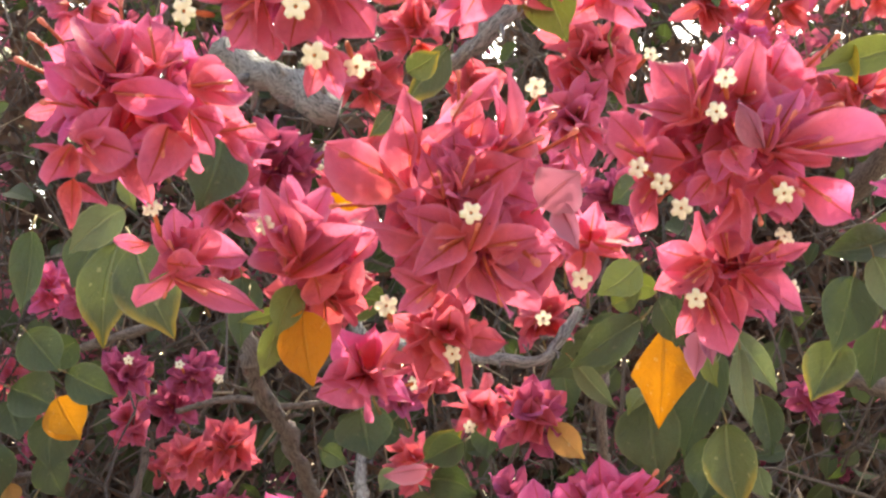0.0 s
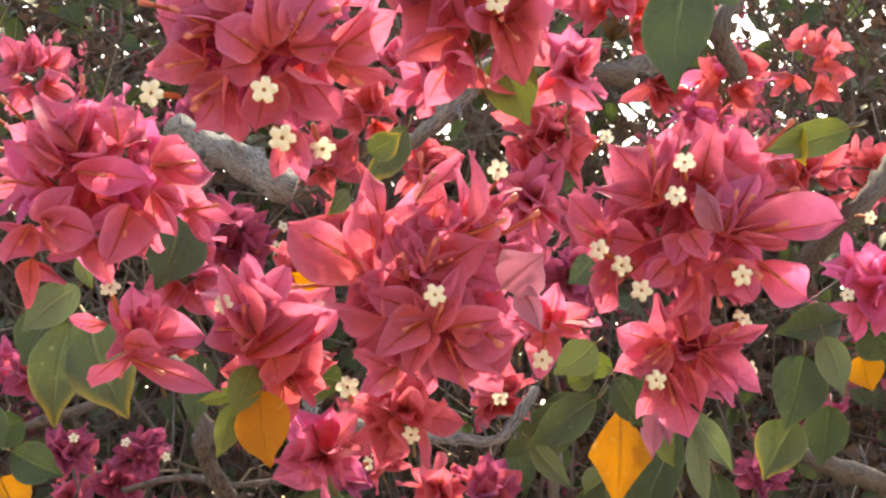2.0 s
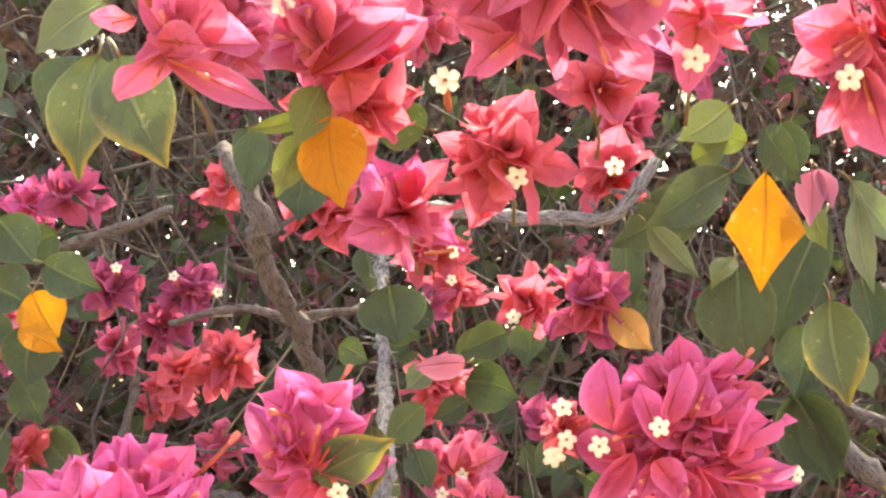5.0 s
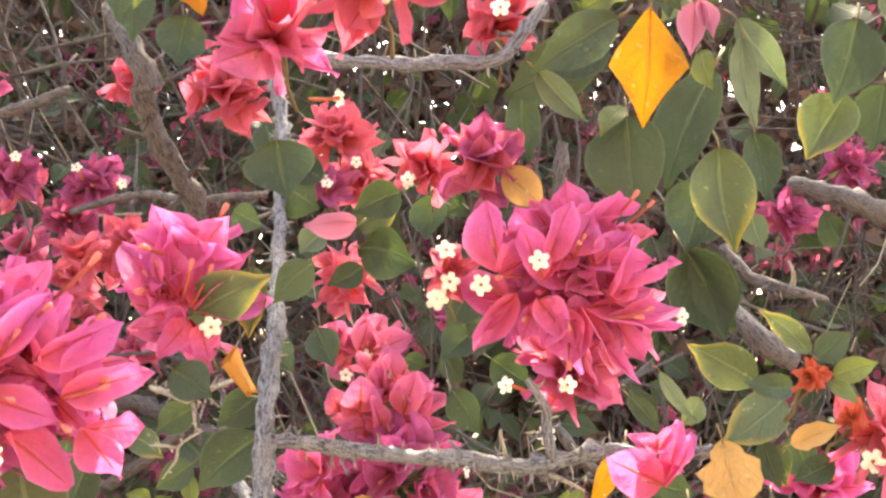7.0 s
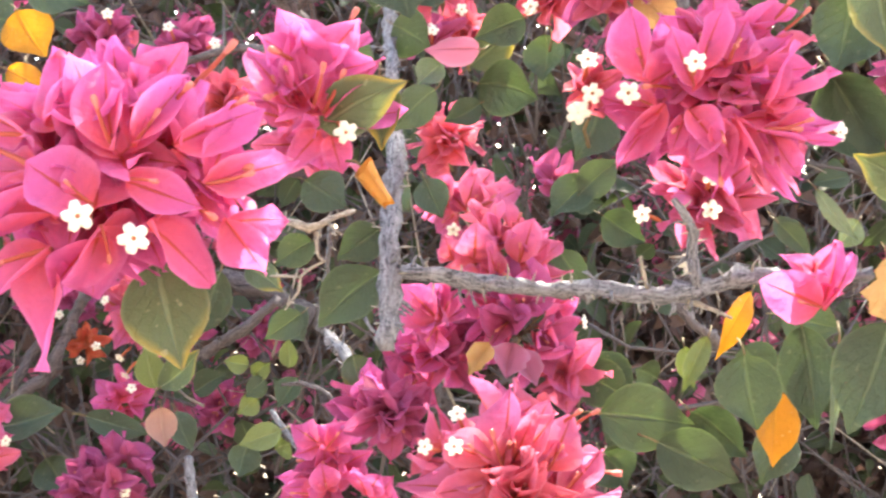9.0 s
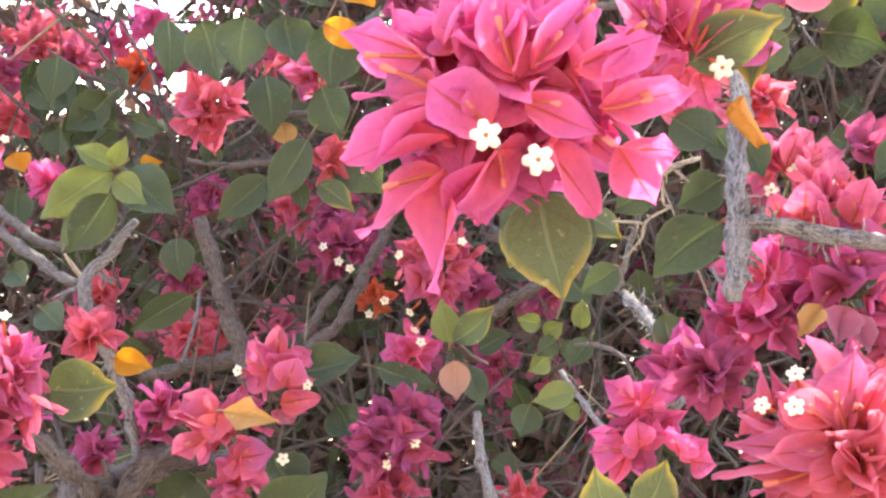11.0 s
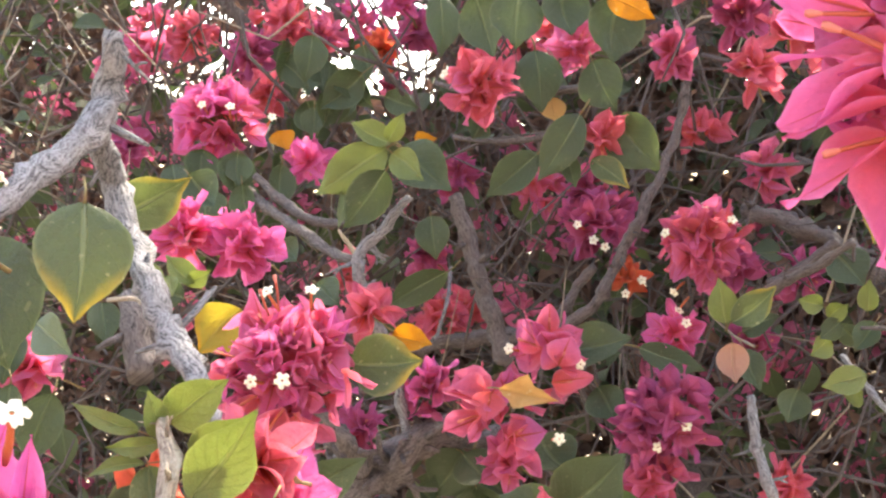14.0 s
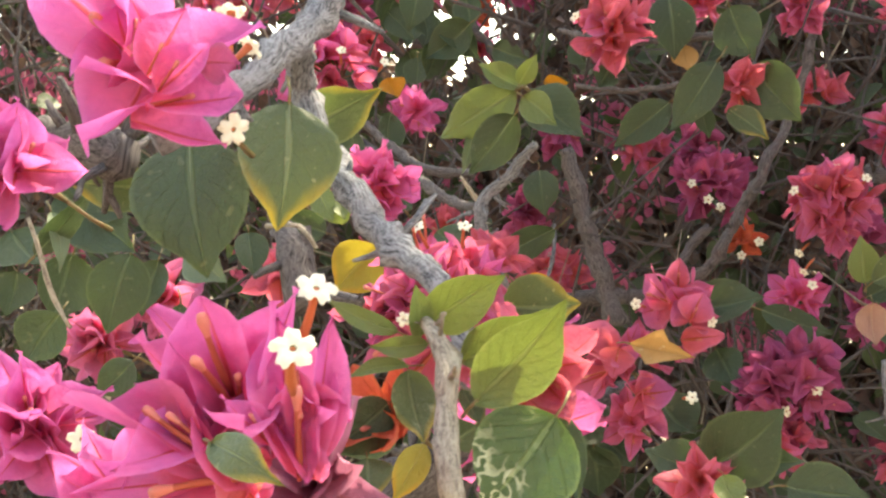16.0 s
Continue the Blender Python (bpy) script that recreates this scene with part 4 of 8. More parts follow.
flower_cluster((0.1039, 0.4400, 1.6021), 0.0389, 'pink', 'large deep pink bougainvillea cluster in the shade', blooms=[(0.0630, 0.4060, 1.5837), (0.0896, 0.3930, 1.6103), (0.1093, 0.4030, 1.5749), (0.0711, 0.4080, 1.5792), (0.0869, 0.3950, 1.5998), (0.0775, 0.4080, 1.5708)], shown=[((0.0822, 0.4073, 1.6020), (0.0683, 0.4257, 1.6267), 0.0182), ((0.0840, 0.4068, 1.6019), (0.0832, 0.4179, 1.6312), 0.0153), ((0.0695, 0.4149, 1.5878), (0.0562, 0.4257, 1.6070), 0.0174), ((0.0714, 0.4154, 1.5820), (0.0638, 0.4257, 1.5656), 0.0173), ((0.0799, 0.4084, 1.5866), (0.0616, 0.4195, 1.5926), 0.0152), ((0.1044, 0.4056, 1.5901), (0.0949, 0.3967, 1.6045), 0.0104, 'lilac'), ((0.1054, 0.4058, 1.5901), (0.1163, 0.4060, 1.6147), 0.0171), ((0.1064, 0.4060, 1.5902), (0.1265, 0.4094, 1.6057), 0.0152), ((0.1084, 0.4068, 1.5884), (0.1483, 0.4257, 1.5963), 0.0152), ((0.1171, 0.4117, 1.5816), (0.1406, 0.4257, 1.5691), 0.0182, 'rose'), ((0.1065, 0.4081, 1.5809), (0.1161, 0.4141, 1.5684), 0.0190), ((0.0949, 0.4083, 1.5770), (0.1043, 0.4166, 1.5619), 0.0104), ((0.0928, 0.4049, 1.5899), (0.0974, 0.3979, 1.5791), 0.0132), ((0.0873, 0.4077, 1.5808), (0.0785, 0.4085, 1.5713), 0.0142)], n=20, extra=10, seed=165)
flower_cluster((0.0989, 0.4400, 1.5527), 0.0213, 'pink', 'deep pink bougainvillea cluster of papery bracts with three white flowers', blooms=[(0.0837, 0.4210, 1.5427), (0.1147, 0.4230, 1.5637), (0.1191, 0.4330, 1.5471)], shown=[((0.0892, 0.4217, 1.5557), (0.0724, 0.4322, 1.5470), 0.0155), ((0.0890, 0.4214, 1.5528), (0.0798, 0.4264, 1.5397), 0.0135), ((0.0870, 0.4222, 1.5461), (0.0975, 0.4322, 1.5252), 0.0150), ((0.0946, 0.4208, 1.5479), (0.1003, 0.4274, 1.5321), 0.0154), ((0.1008, 0.4214, 1.5538), (0.1246, 0.4322, 1.5609), 0.0135), ((0.0986, 0.4210, 1.5518), (0.1137, 0.4304, 1.5386), 0.0135), ((0.0949, 0.4211, 1.5557), (0.0928, 0.4270, 1.5711), 0.0155)], tall=1.15, n=4, seed=166)
flower_cluster((-0.0431, 0.3600, 1.6408), 0.0340, 'pink', 'deep pink bougainvillea cluster of papery bracts with four white flowers', blooms=[(-0.0385, 0.3200, 1.6089), (-0.0689, 0.3270, 1.6095), (-0.0337, 0.3260, 1.5976), (-0.0245, 0.3480, 1.6009)], shown=[((-0.0410, 0.3298, 1.6225), (-0.0520, 0.3235, 1.6283), 0.0157), ((-0.0379, 0.3295, 1.6241), (-0.0392, 0.3235, 1.6416), 0.0141), ((-0.0332, 0.3298, 1.6259), (-0.0233, 0.3289, 1.6448), 0.0173), ((-0.0209, 0.3341, 1.6275), (-0.0012, 0.3475, 1.6359), 0.0176), ((-0.0240, 0.3330, 1.6237), (-0.0015, 0.3475, 1.6206), 0.0111, 'coral'), ((-0.0332, 0.3309, 1.6196), (-0.0188, 0.3456, 1.6084), 0.0173), ((-0.0379, 0.3314, 1.6165), (-0.0413, 0.3382, 1.6017), 0.0157), ((-0.0490, 0.3326, 1.6167), (-0.0643, 0.3475, 1.6057), 0.0158), ((-0.0555, 0.3334, 1.6219), (-0.0785, 0.3475, 1.6229), 0.0158), ((-0.0539, 0.3317, 1.6296), (-0.0773, 0.3475, 1.6437), 0.0158), ((-0.0338, 0.3414, 1.6046), (-0.0289, 0.3475, 1.5909), 0.0093), ((-0.0459, 0.3297, 1.6323), (-0.0584, 0.3310, 1.6469), 0.0142)], mixed='rose', n=18, extra=10, seed=167)
flower_cluster((-0.1030, 0.4150, 1.6037), 0.0345, 'pink', 'large pink bougainvillea cluster with pale-edged bracts', shown=[((-0.1022, 0.3846, 1.6031), (-0.0793, 0.3791, 1.5991), 0.0128, 'rose'), ((-0.0792, 0.3885, 1.6061), (-0.0594, 0.4024, 1.6093), 0.0162), ((-0.0788, 0.3877, 1.5985), (-0.0727, 0.3887, 1.5832), 0.0165), ((-0.0851, 0.3853, 1.5925), (-0.0896, 0.3841, 1.5739), 0.0146), ((-0.1119, 0.3877, 1.5892), (-0.0962, 0.3792, 1.5796), 0.0160), ((-0.1159, 0.3899, 1.5878), (-0.1269, 0.4024, 1.5781), 0.0125), ((-0.1021, 0.3862, 1.6109), (-0.1174, 0.3965, 1.6288), 0.0143), ((-0.0900, 0.3871, 1.6131), (-0.0942, 0.3941, 1.6315), 0.0126), ((-0.1051, 0.3854, 1.6051), (-0.1219, 0.3899, 1.6136), 0.0143), ((-0.1168, 0.3952, 1.5779), (-0.1196, 0.4024, 1.5621), 0.0108, 'coral'), ((-0.0708, 0.3943, 1.5926), (-0.0515, 0.4024, 1.5940), 0.0073)], mixed='rose', n=20, extra=10, seed=168)
flower_cluster((-0.0957, 0.4600, 1.5588), 0.0167, 'pink', 'deep pink bougainvillea cluster of papery bracts with one white flower', blooms=[(-0.1011, 0.4360, 1.5753)], shown=[((-0.0903, 0.4449, 1.5556), (-0.0945, 0.4539, 1.5781), 0.0252), ((-0.1043, 0.4493, 1.5652), (-0.1203, 0.4539, 1.5657), 0.0103), ((-0.0933, 0.4448, 1.5555), (-0.1088, 0.4539, 1.5408), 0.0160), ((-0.0953, 0.4452, 1.5528), (-0.0637, 0.4539, 1.5399), 0.0104), ((-0.0972, 0.4452, 1.5576), (-0.0833, 0.4432, 1.5556), 0.0118)], n=1, seed=169)
flower_cluster((-0.0568, 0.4850, 1.5748), 0.0203, 'pink', 'deep pink bougainvillea cluster of papery bracts with one white flower', blooms=[(-0.0658, 0.4630, 1.5739)], shown=[((-0.0578, 0.4713, 1.5570), (-0.0486, 0.4776, 1.5948), 0.0270), ((-0.0416, 0.4775, 1.5581), (-0.0300, 0.4776, 1.5854), 0.0210), ((-0.0555, 0.4674, 1.5645), (-0.0761, 0.4749, 1.5751), 0.0111), ((-0.0485, 0.4724, 1.5573), (-0.0447, 0.4776, 1.5461), 0.0172, 'coral'), ((-0.0528, 0.4687, 1.5612), (-0.0675, 0.4737, 1.5890), 0.0134), ((-0.0414, 0.4721, 1.5646), (-0.0307, 0.4776, 1.5638), 0.0109)], n=2, seed=170)
flower_cluster((-0.0467, 0.5000, 1.5531), 0.0112, 'coral', 'coral-red bougainvillea cluster of papery bracts', n=3, seed=171)
flower_cluster((-0.0888, 0.6650, 1.6388), 0.0288, 'magenta', 'dusky magenta bougainvillea cluster of papery bracts with two white flowers', blooms=[(-0.0603, 0.6550, 1.6446), (-0.0626, 0.6500, 1.6327)], n=9, seed=172)
flower_cluster((0.0225, 0.3950, 1.6611), 0.0315, 'pink', 'deep pink bougainvillea cluster of papery bracts with one white flower', blooms=[(0.0267, 0.3660, 1.6530)], n=14, mixed='coral', seed=173)
flower_cluster((0.0669, 0.5600, 1.6604), 0.0249, 'coral', 'coral-red bougainvillea cluster of papery bracts with two white flowers', blooms=[(0.0300, 0.4000, 1.6091), (0.0893, 0.5300, 1.6588)], n=9, tall=1.25, buds=1.0, seed=174)
flower_cluster((0.0566, 0.5400, 1.6318), 0.0158, 'pink', 'dusky pink bougainvillea cluster half hidden behind others', n=5, seed=725)
flower_cluster((-0.0483, 0.6000, 1.6078), 0.0154, 'coral', 'coral-red bougainvillea cluster half hidden behind others', n=4, seed=726)
flower_cluster((0.0507, 0.5600, 1.6070), 0.0144, 'pink', 'dusky pink bougainvillea cluster half hidden behind others', n=4, seed=727)
flower_cluster((0.0352, 0.5400, 1.5688), 0.0144, 'coral', 'coral-red bougainvillea cluster half hidden behind others', n=4, seed=728)
flower_cluster((-0.2376, 0.9800, 1.5370), 0.0200, 'coral', 'dusky red bougainvillea cluster deep in the shade', n=4, seed=730)
flower_cluster((-0.1808, 1.0500, 1.6245), 0.0208, 'coral', 'dusky red bougainvillea cluster deep in the shade', n=4, seed=731)
flower_cluster((-0.1954, 0.9500, 1.4742), 0.0204, 'coral', 'dusky red bougainvillea cluster deep in the shade', n=4, seed=732)
flower_cluster((0.0500, 0.9800, 1.4488), 0.0200, 'magenta', 'dusky magenta bougainvillea cluster deep in the shade', n=3, seed=733)
flower_cluster((0.0165, 0.5800, 1.7025), 0.0159, 'pink', 'dusky pink bougainvillea cluster half hidden behind others', n=5, seed=720)
flower_cluster((0.0695, 0.5000, 1.6757), 0.0106, 'pink', 'dusky pink bougainvillea cluster hanging before a branch', n=4, seed=721)
flower_cluster((0.1601, 0.7500, 1.7573), 0.0200, 'coral', 'coral-red bougainvillea cluster half hidden behind others', n=6, seed=722)
flower_cluster((-0.0297, 0.6200, 1.6321), 0.0165, 'coral', 'coral-red bougainvillea cluster half hidden behind others', n=5, seed=723)
flower_cluster((-0.1048, 0.6200, 1.6316), 0.0151, 'pink', 'dusky pink bougainvillea cluster half hidden behind others', n=5, seed=724)
flower_cluster((0.1218, 0.6800, 1.7735), 0.0358, 'coral', 'coral-red bougainvillea cluster of papery bracts', n=9, mixed='pink', seed=175)
flower_cluster((0.2402, 0.6250, 1.6075), 0.0275, 'rose', 'bright rose-pink bougainvillea cluster of papery bracts with one white flower', blooms=[(0.2189, 0.6050, 1.6020)], n=8, seed=176)
flower_cluster((0.2331, 0.7000, 1.6838), 0.0279, 'coral', 'coral-red bougainvillea cluster of papery bracts with two white flowers', blooms=[(0.2271, 0.6800, 1.6609), (0.2547, 0.6600, 1.6529)], n=8, mixed='pink', seed=177)
flower_cluster((0.2062, 0.7500, 1.7563), 0.0285, 'coral', 'coral-red bougainvillea cluster of papery bracts', n=8, mixed='rose', seed=178)
flower_cluster((-0.0417, 0.7000, 1.6903), 0.0259, 'coral', 'coral-red bougainvillea cluster of papery bracts with one white flower', blooms=[(-0.0398, 0.6800, 1.6972)], n=7, seed=179)
flower_cluster((0.0015, 0.5000, 1.5369), 0.0214, 'coral', 'coral-red bougainvillea cluster of papery bracts with two white flowers', blooms=[(-0.0188, 0.4180, 1.5400), (0.0037, 0.4840, 1.5279)], n=6, seed=180)
flower_cluster((-0.0312, 0.5150, 1.5216), 0.0141, 'pink', 'deep pink bougainvillea cluster of papery bracts with one white flower', blooms=[(-0.0140, 0.6000, 1.5207)], n=4, mixed='rose', seed=181)
flower_cluster((0.0466, 0.6000, 1.5501), 0.0142, 'coral', 'coral-red bougainvillea cluster of papery bracts with one white flower', blooms=[(0.0451, 0.5700, 1.5490)], n=4, seed=182)
flower_cluster((0.0231, 0.7000, 1.5091), 0.0151, 'coral', 'coral-red bougainvillea cluster of papery bracts with one white flower', blooms=[(0.0142, 0.6750, 1.5006)], n=4, seed=183)
flower_cluster((0.0447, 0.6600, 1.5056), 0.0194, 'magenta', 'dusky magenta bougainvillea cluster with a coral top', mixed='coral', n=7, tall=1.3, seed=184)
flower_cluster((-0.0877, 0.8500, 1.5740), 0.0277, 'coral', 'coral-red bougainvillea cluster deep in the shade', n=9, seed=185)
flower_cluster((-0.0243, 0.8600, 1.5500), 0.0238, 'coral', 'coral-red bougainvillea cluster of papery bracts with two white flowers', blooms=[(-0.0282, 0.8400, 1.5237), (-0.0119, 0.8380, 1.5343)], n=9, seed=186)
flower_cluster((-0.0099, 0.9000, 1.5326), 0.0209, 'coral', 'coral-red bougainvillea cluster of papery bracts', n=6, seed=187)
flower_cluster((-0.2370, 0.9500, 1.5377), 0.0219, 'magenta', 'dusky magenta bougainvillea cluster of papery bracts with one white flower', blooms=[(-0.2261, 0.9200, 1.5488)], n=7, seed=188)
flower_cluster((-0.1894, 0.9800, 1.5387), 0.0247, 'magenta', 'dusky magenta bougainvillea cluster of papery bracts with two white flowers', blooms=[(-0.1957, 0.9500, 1.5466), (-0.1664, 0.9500, 1.5365)], n=8, seed=189)
flower_cluster((-0.2084, 1.0000, 1.5140), 0.0213, 'magenta', 'dusky magenta bougainvillea cluster of papery bracts', n=6, seed=190)
flower_cluster((-0.1458, 0.8800, 1.4861), 0.0247, 'coral', 'coral-red bougainvillea cluster of papery bracts', n=7, seed=191)
flower_cluster((-0.3556, 1.1500, 1.6252), 0.0264, 'rose', 'bright rose-pink bougainvillea cluster of papery bracts', n=8, seed=192)
flower_cluster((-0.1699, 0.8600, 1.4810), 0.0103, 'coral', 'coral-red bougainvillea cluster of papery bracts', n=3, seed=193)
flower_cluster((0.2870, 1.0000, 1.5218), 0.0219, 'magenta', 'dusky magenta bougainvillea cluster of papery bracts', n=7, seed=194)
flower_cluster((0.3701, 1.1000, 1.5743), 0.0223, 'magenta', 'dusky magenta bougainvillea cluster of papery bracts', n=6, seed=195)
flower_cluster((-0.2332, 0.8000, 1.7759), 0.0334, 'pink', 'pink bougainvillea cluster half hidden behind others', n=5, seed=196)
flower_cluster((-0.0166, 0.7200, 1.7268), 0.0252, 'coral', 'coral-red bougainvillea cluster half hidden behind others', n=5, seed=197)
flower_cluster((0.0002, 0.8500, 1.7992), 0.0279, 'pink', 'pink bougainvillea cluster half hidden behind others', n=5, seed=198)
flower_cluster((0.0767, 0.7500, 1.8035), 0.0250, 'coral', 'coral-red bougainvillea cluster half hidden behind others', n=5, seed=199)
flower_cluster((0.2171, 0.9000, 1.8635), 0.0344, 'pink', 'pink bougainvillea cluster half hidden behind others', n=5, seed=200)
flower_cluster((0.2321, 0.8000, 1.7123), 0.0280, 'coral', 'coral-red bougainvillea cluster half hidden behind others', n=5, seed=201)
flower_cluster((0.2121, 0.8500, 1.7658), 0.0240, 'rose', 'rose-pink bougainvillea cluster half hidden behind others', n=5, seed=202)
flower_cluster((-0.1288, 0.8000, 1.7383), 0.0259, 'magenta', 'dusky magenta bougainvillea cluster half hidden behind others', n=5, seed=203)
flower_cluster((-0.0302, 0.7500, 1.6574), 0.0205, 'pink', 'pink bougainvillea cluster half hidden behind others', n=5, seed=204)
flower_cluster((-0.1061, 0.6200, 1.6114), 0.0225, 'pink', 'pink bougainvillea cluster half hidden behind others', n=5, seed=205)
flower_cluster((0.0966, 0.7000, 1.6252), 0.0192, 'magenta', 'dusky magenta bougainvillea cluster half hidden behind others', n=5, seed=206)
flower_cluster((0.0673, 0.7000, 1.5962), 0.0175, 'pink', 'pink bougainvillea cluster half hidden behind others', n=5, seed=207)
flower_cluster((-0.2529, 0.9000, 1.5887), 0.0278, 'magenta', 'dusky magenta bougainvillea cluster half hidden behind others', n=5, seed=208)
flower_cluster((0.2956, 0.8500, 1.8066), 0.0365, 'coral', 'coral-red bougainvillea cluster half hidden behind others', n=5, seed=209)
flower_cluster((0.3313, 0.8500, 1.7275), 0.0279, 'coral', 'coral-red bougainvillea cluster half hidden behind others', n=5, seed=210)
flower_cluster((0.0165, 0.7000, 1.6874), 0.0195, 'coral', 'coral-red bougainvillea cluster half hidden behind others', n=5, seed=211)
flower_cluster((0.1112, 0.7500, 1.6686), 0.0208, 'pink', 'pink bougainvillea cluster half hidden behind others', n=5, seed=212)

# ---- flower clusters, middle part ----
flower_cluster((-0.1099, 0.4900, 1.4181), 0.0366, 'rose', 'big bright rose-pink bougainvillea cluster with open white flowers', blooms=[(-0.1060, 0.4390, 1.4013), (-0.0948, 0.4440, 1.3962)], shown=[((-0.1083, 0.4581, 1.4051), (-0.1235, 0.4546, 1.4149), 0.0211), ((-0.1067, 0.4596, 1.3999), (-0.1087, 0.4725, 1.3804), 0.0233), ((-0.0954, 0.4599, 1.4008), (-0.0778, 0.4766, 1.3865), 0.0197), ((-0.1001, 0.4570, 1.4110), (-0.0811, 0.4569, 1.4054), 0.0129), ((-0.1196, 0.4653, 1.3942), (-0.1443, 0.4766, 1.3774), 0.0162), ((-0.0780, 0.4690, 1.4025), (-0.0682, 0.4766, 1.3882), 0.0130), ((-0.1188, 0.4613, 1.4026), (-0.1507, 0.4766, 1.3984), 0.0114), ((-0.1202, 0.4600, 1.4125), (-0.1513, 0.4766, 1.4199), 0.0114), ((-0.1257, 0.4629, 1.4228), (-0.1548, 0.4766, 1.4304), 0.0144), ((-0.1210, 0.4615, 1.4255), (-0.1180, 0.4652, 1.4442), 0.0160), ((-0.1024, 0.4569, 1.4180), (-0.1081, 0.4604, 1.4419), 0.0115), ((-0.0983, 0.4573, 1.4195), (-0.0854, 0.4649, 1.4395), 0.0084), ((-0.0887, 0.4597, 1.4199), (-0.0701, 0.4766, 1.4312), 0.0129), ((-0.0818, 0.4632, 1.4105), (-0.0613, 0.4766, 1.4177), 0.0159)], n=34, size=0.0215, stem=(0.03, 0.06, -0.02), mixed='pink', extra=11, seed=213)
flower_cluster((-0.0640, 0.5550, 1.4530), 0.0176, 'rose', 'bright rose-pink bougainvillea cluster of papery bracts with one white flower', blooms=[(-0.0520, 0.5300, 1.4311)], shown=[((-0.0701, 0.5426, 1.4415), (-0.0853, 0.5485, 1.4616), 0.0125), ((-0.0666, 0.5419, 1.4405), (-0.0710, 0.5454, 1.4668), 0.0142), ((-0.0632, 0.5420, 1.4397), (-0.0631, 0.5436, 1.4675), 0.0149), ((-0.0599, 0.5433, 1.4381), (-0.0434, 0.5485, 1.4612), 0.0167), ((-0.0707, 0.5468, 1.4367), (-0.0858, 0.5485, 1.4475), 0.0108), ((-0.0615, 0.5496, 1.4336), (-0.0717, 0.5485, 1.4220), 0.0127), ((-0.0580, 0.5499, 1.4327), (-0.0543, 0.5485, 1.4203), 0.0127), ((-0.0672, 0.5404, 1.4446), (-0.0780, 0.5485, 1.4643), 0.0103)], n=3, tall=1.25, extra=6, seed=214)
flower_cluster((-0.0651, 0.5800, 1.4331), 0.0118, 'pink', 'deep pink bougainvillea cluster of papery bracts', n=4, seed=215)
flower_cluster((0.0720, 0.5850, 1.4528), 0.0336, 'rose', 'big rose-pink bougainvillea cluster with buds round its rim', blooms=[(0.0545, 0.5340, 1.4536), (0.0366, 0.5530, 1.4469), (0.1106, 0.5730, 1.4369)], shown=[((0.0492, 0.5586, 1.4442), (0.0357, 0.5727, 1.4248), 0.0123), ((0.0467, 0.5604, 1.4426), (0.0301, 0.5727, 1.4479), 0.0136), ((0.0441, 0.5617, 1.4520), (0.0420, 0.5727, 1.4770), 0.0151), ((0.0579, 0.5553, 1.4493), (0.0510, 0.5572, 1.4683), 0.0120), ((0.0598, 0.5555, 1.4549), (0.0685, 0.5595, 1.4763), 0.0120), ((0.0690, 0.5554, 1.4567), (0.0779, 0.5598, 1.4746), 0.0150), ((0.0766, 0.5562, 1.4551), (0.0922, 0.5646, 1.4701), 0.0090), ((0.0804, 0.5571, 1.4442), (0.1077, 0.5727, 1.4583), 0.0090), ((0.0824, 0.5581, 1.4425), (0.1040, 0.5718, 1.4444), 0.0083), ((0.0850, 0.5611, 1.4355), (0.1094, 0.5727, 1.4397), 0.0106), ((0.0788, 0.5587, 1.4352), (0.1089, 0.5727, 1.4326), 0.0105), ((0.0708, 0.5556, 1.4403), (0.0926, 0.5727, 1.4143), 0.0093), ((0.0652, 0.5553, 1.4402), (0.0716, 0.5585, 1.4232), 0.0120), ((0.0562, 0.5562, 1.4421), (0.0668, 0.5525, 1.4286), 0.0108)], n=32, size=0.02, buds=0.9, mixed='pink', extra=14, seed=216)
flower_cluster((0.0273, 0.5800, 1.4518), 0.0050, 'coral', 'small tuft of white flowers on coral tubes', blooms=[(0.0254, 0.5670, 1.4597), (0.0231, 0.5690, 1.4427), (0.0266, 0.5670, 1.4488), (0.0218, 0.5690, 1.4420)], n=3, size=0.012, seed=217)
flower_cluster((0.0803, 0.6400, 1.4189), 0.0231, 'pink', 'deep pink bougainvillea cluster of papery bracts with four white flowers', blooms=[(0.0731, 0.6000, 1.4241), (0.0732, 0.6000, 1.4120), (0.0516, 0.6200, 1.4113), (0.0650, 0.6000, 1.3929)], n=9, seed=218)
flower_cluster((-0.0080, 0.8500, 1.4298), 0.0251, 'pink', 'rosy coral-pink bougainvillea cluster of papery bracts with two white flowers', blooms=[(-0.0163, 0.8250, 1.4140), (-0.0052, 0.8280, 1.4246)], shown=[((-0.0187, 0.8289, 1.4286), (-0.0295, 0.8408, 1.4461), 0.0187), ((-0.0097, 0.8273, 1.4255), (-0.0037, 0.8271, 1.4450), 0.0216), ((-0.0037, 0.8276, 1.4255), (0.0205, 0.8408, 1.4370), 0.0186), ((-0.0157, 0.8286, 1.4225), (-0.0248, 0.8344, 1.4122), 0.0150)], n=5, seed=219)
flower_cluster((-0.0196, 0.9500, 1.4747), 0.0249, 'coral', 'coral-red bougainvillea cluster deep in the shade', n=7, seed=220)
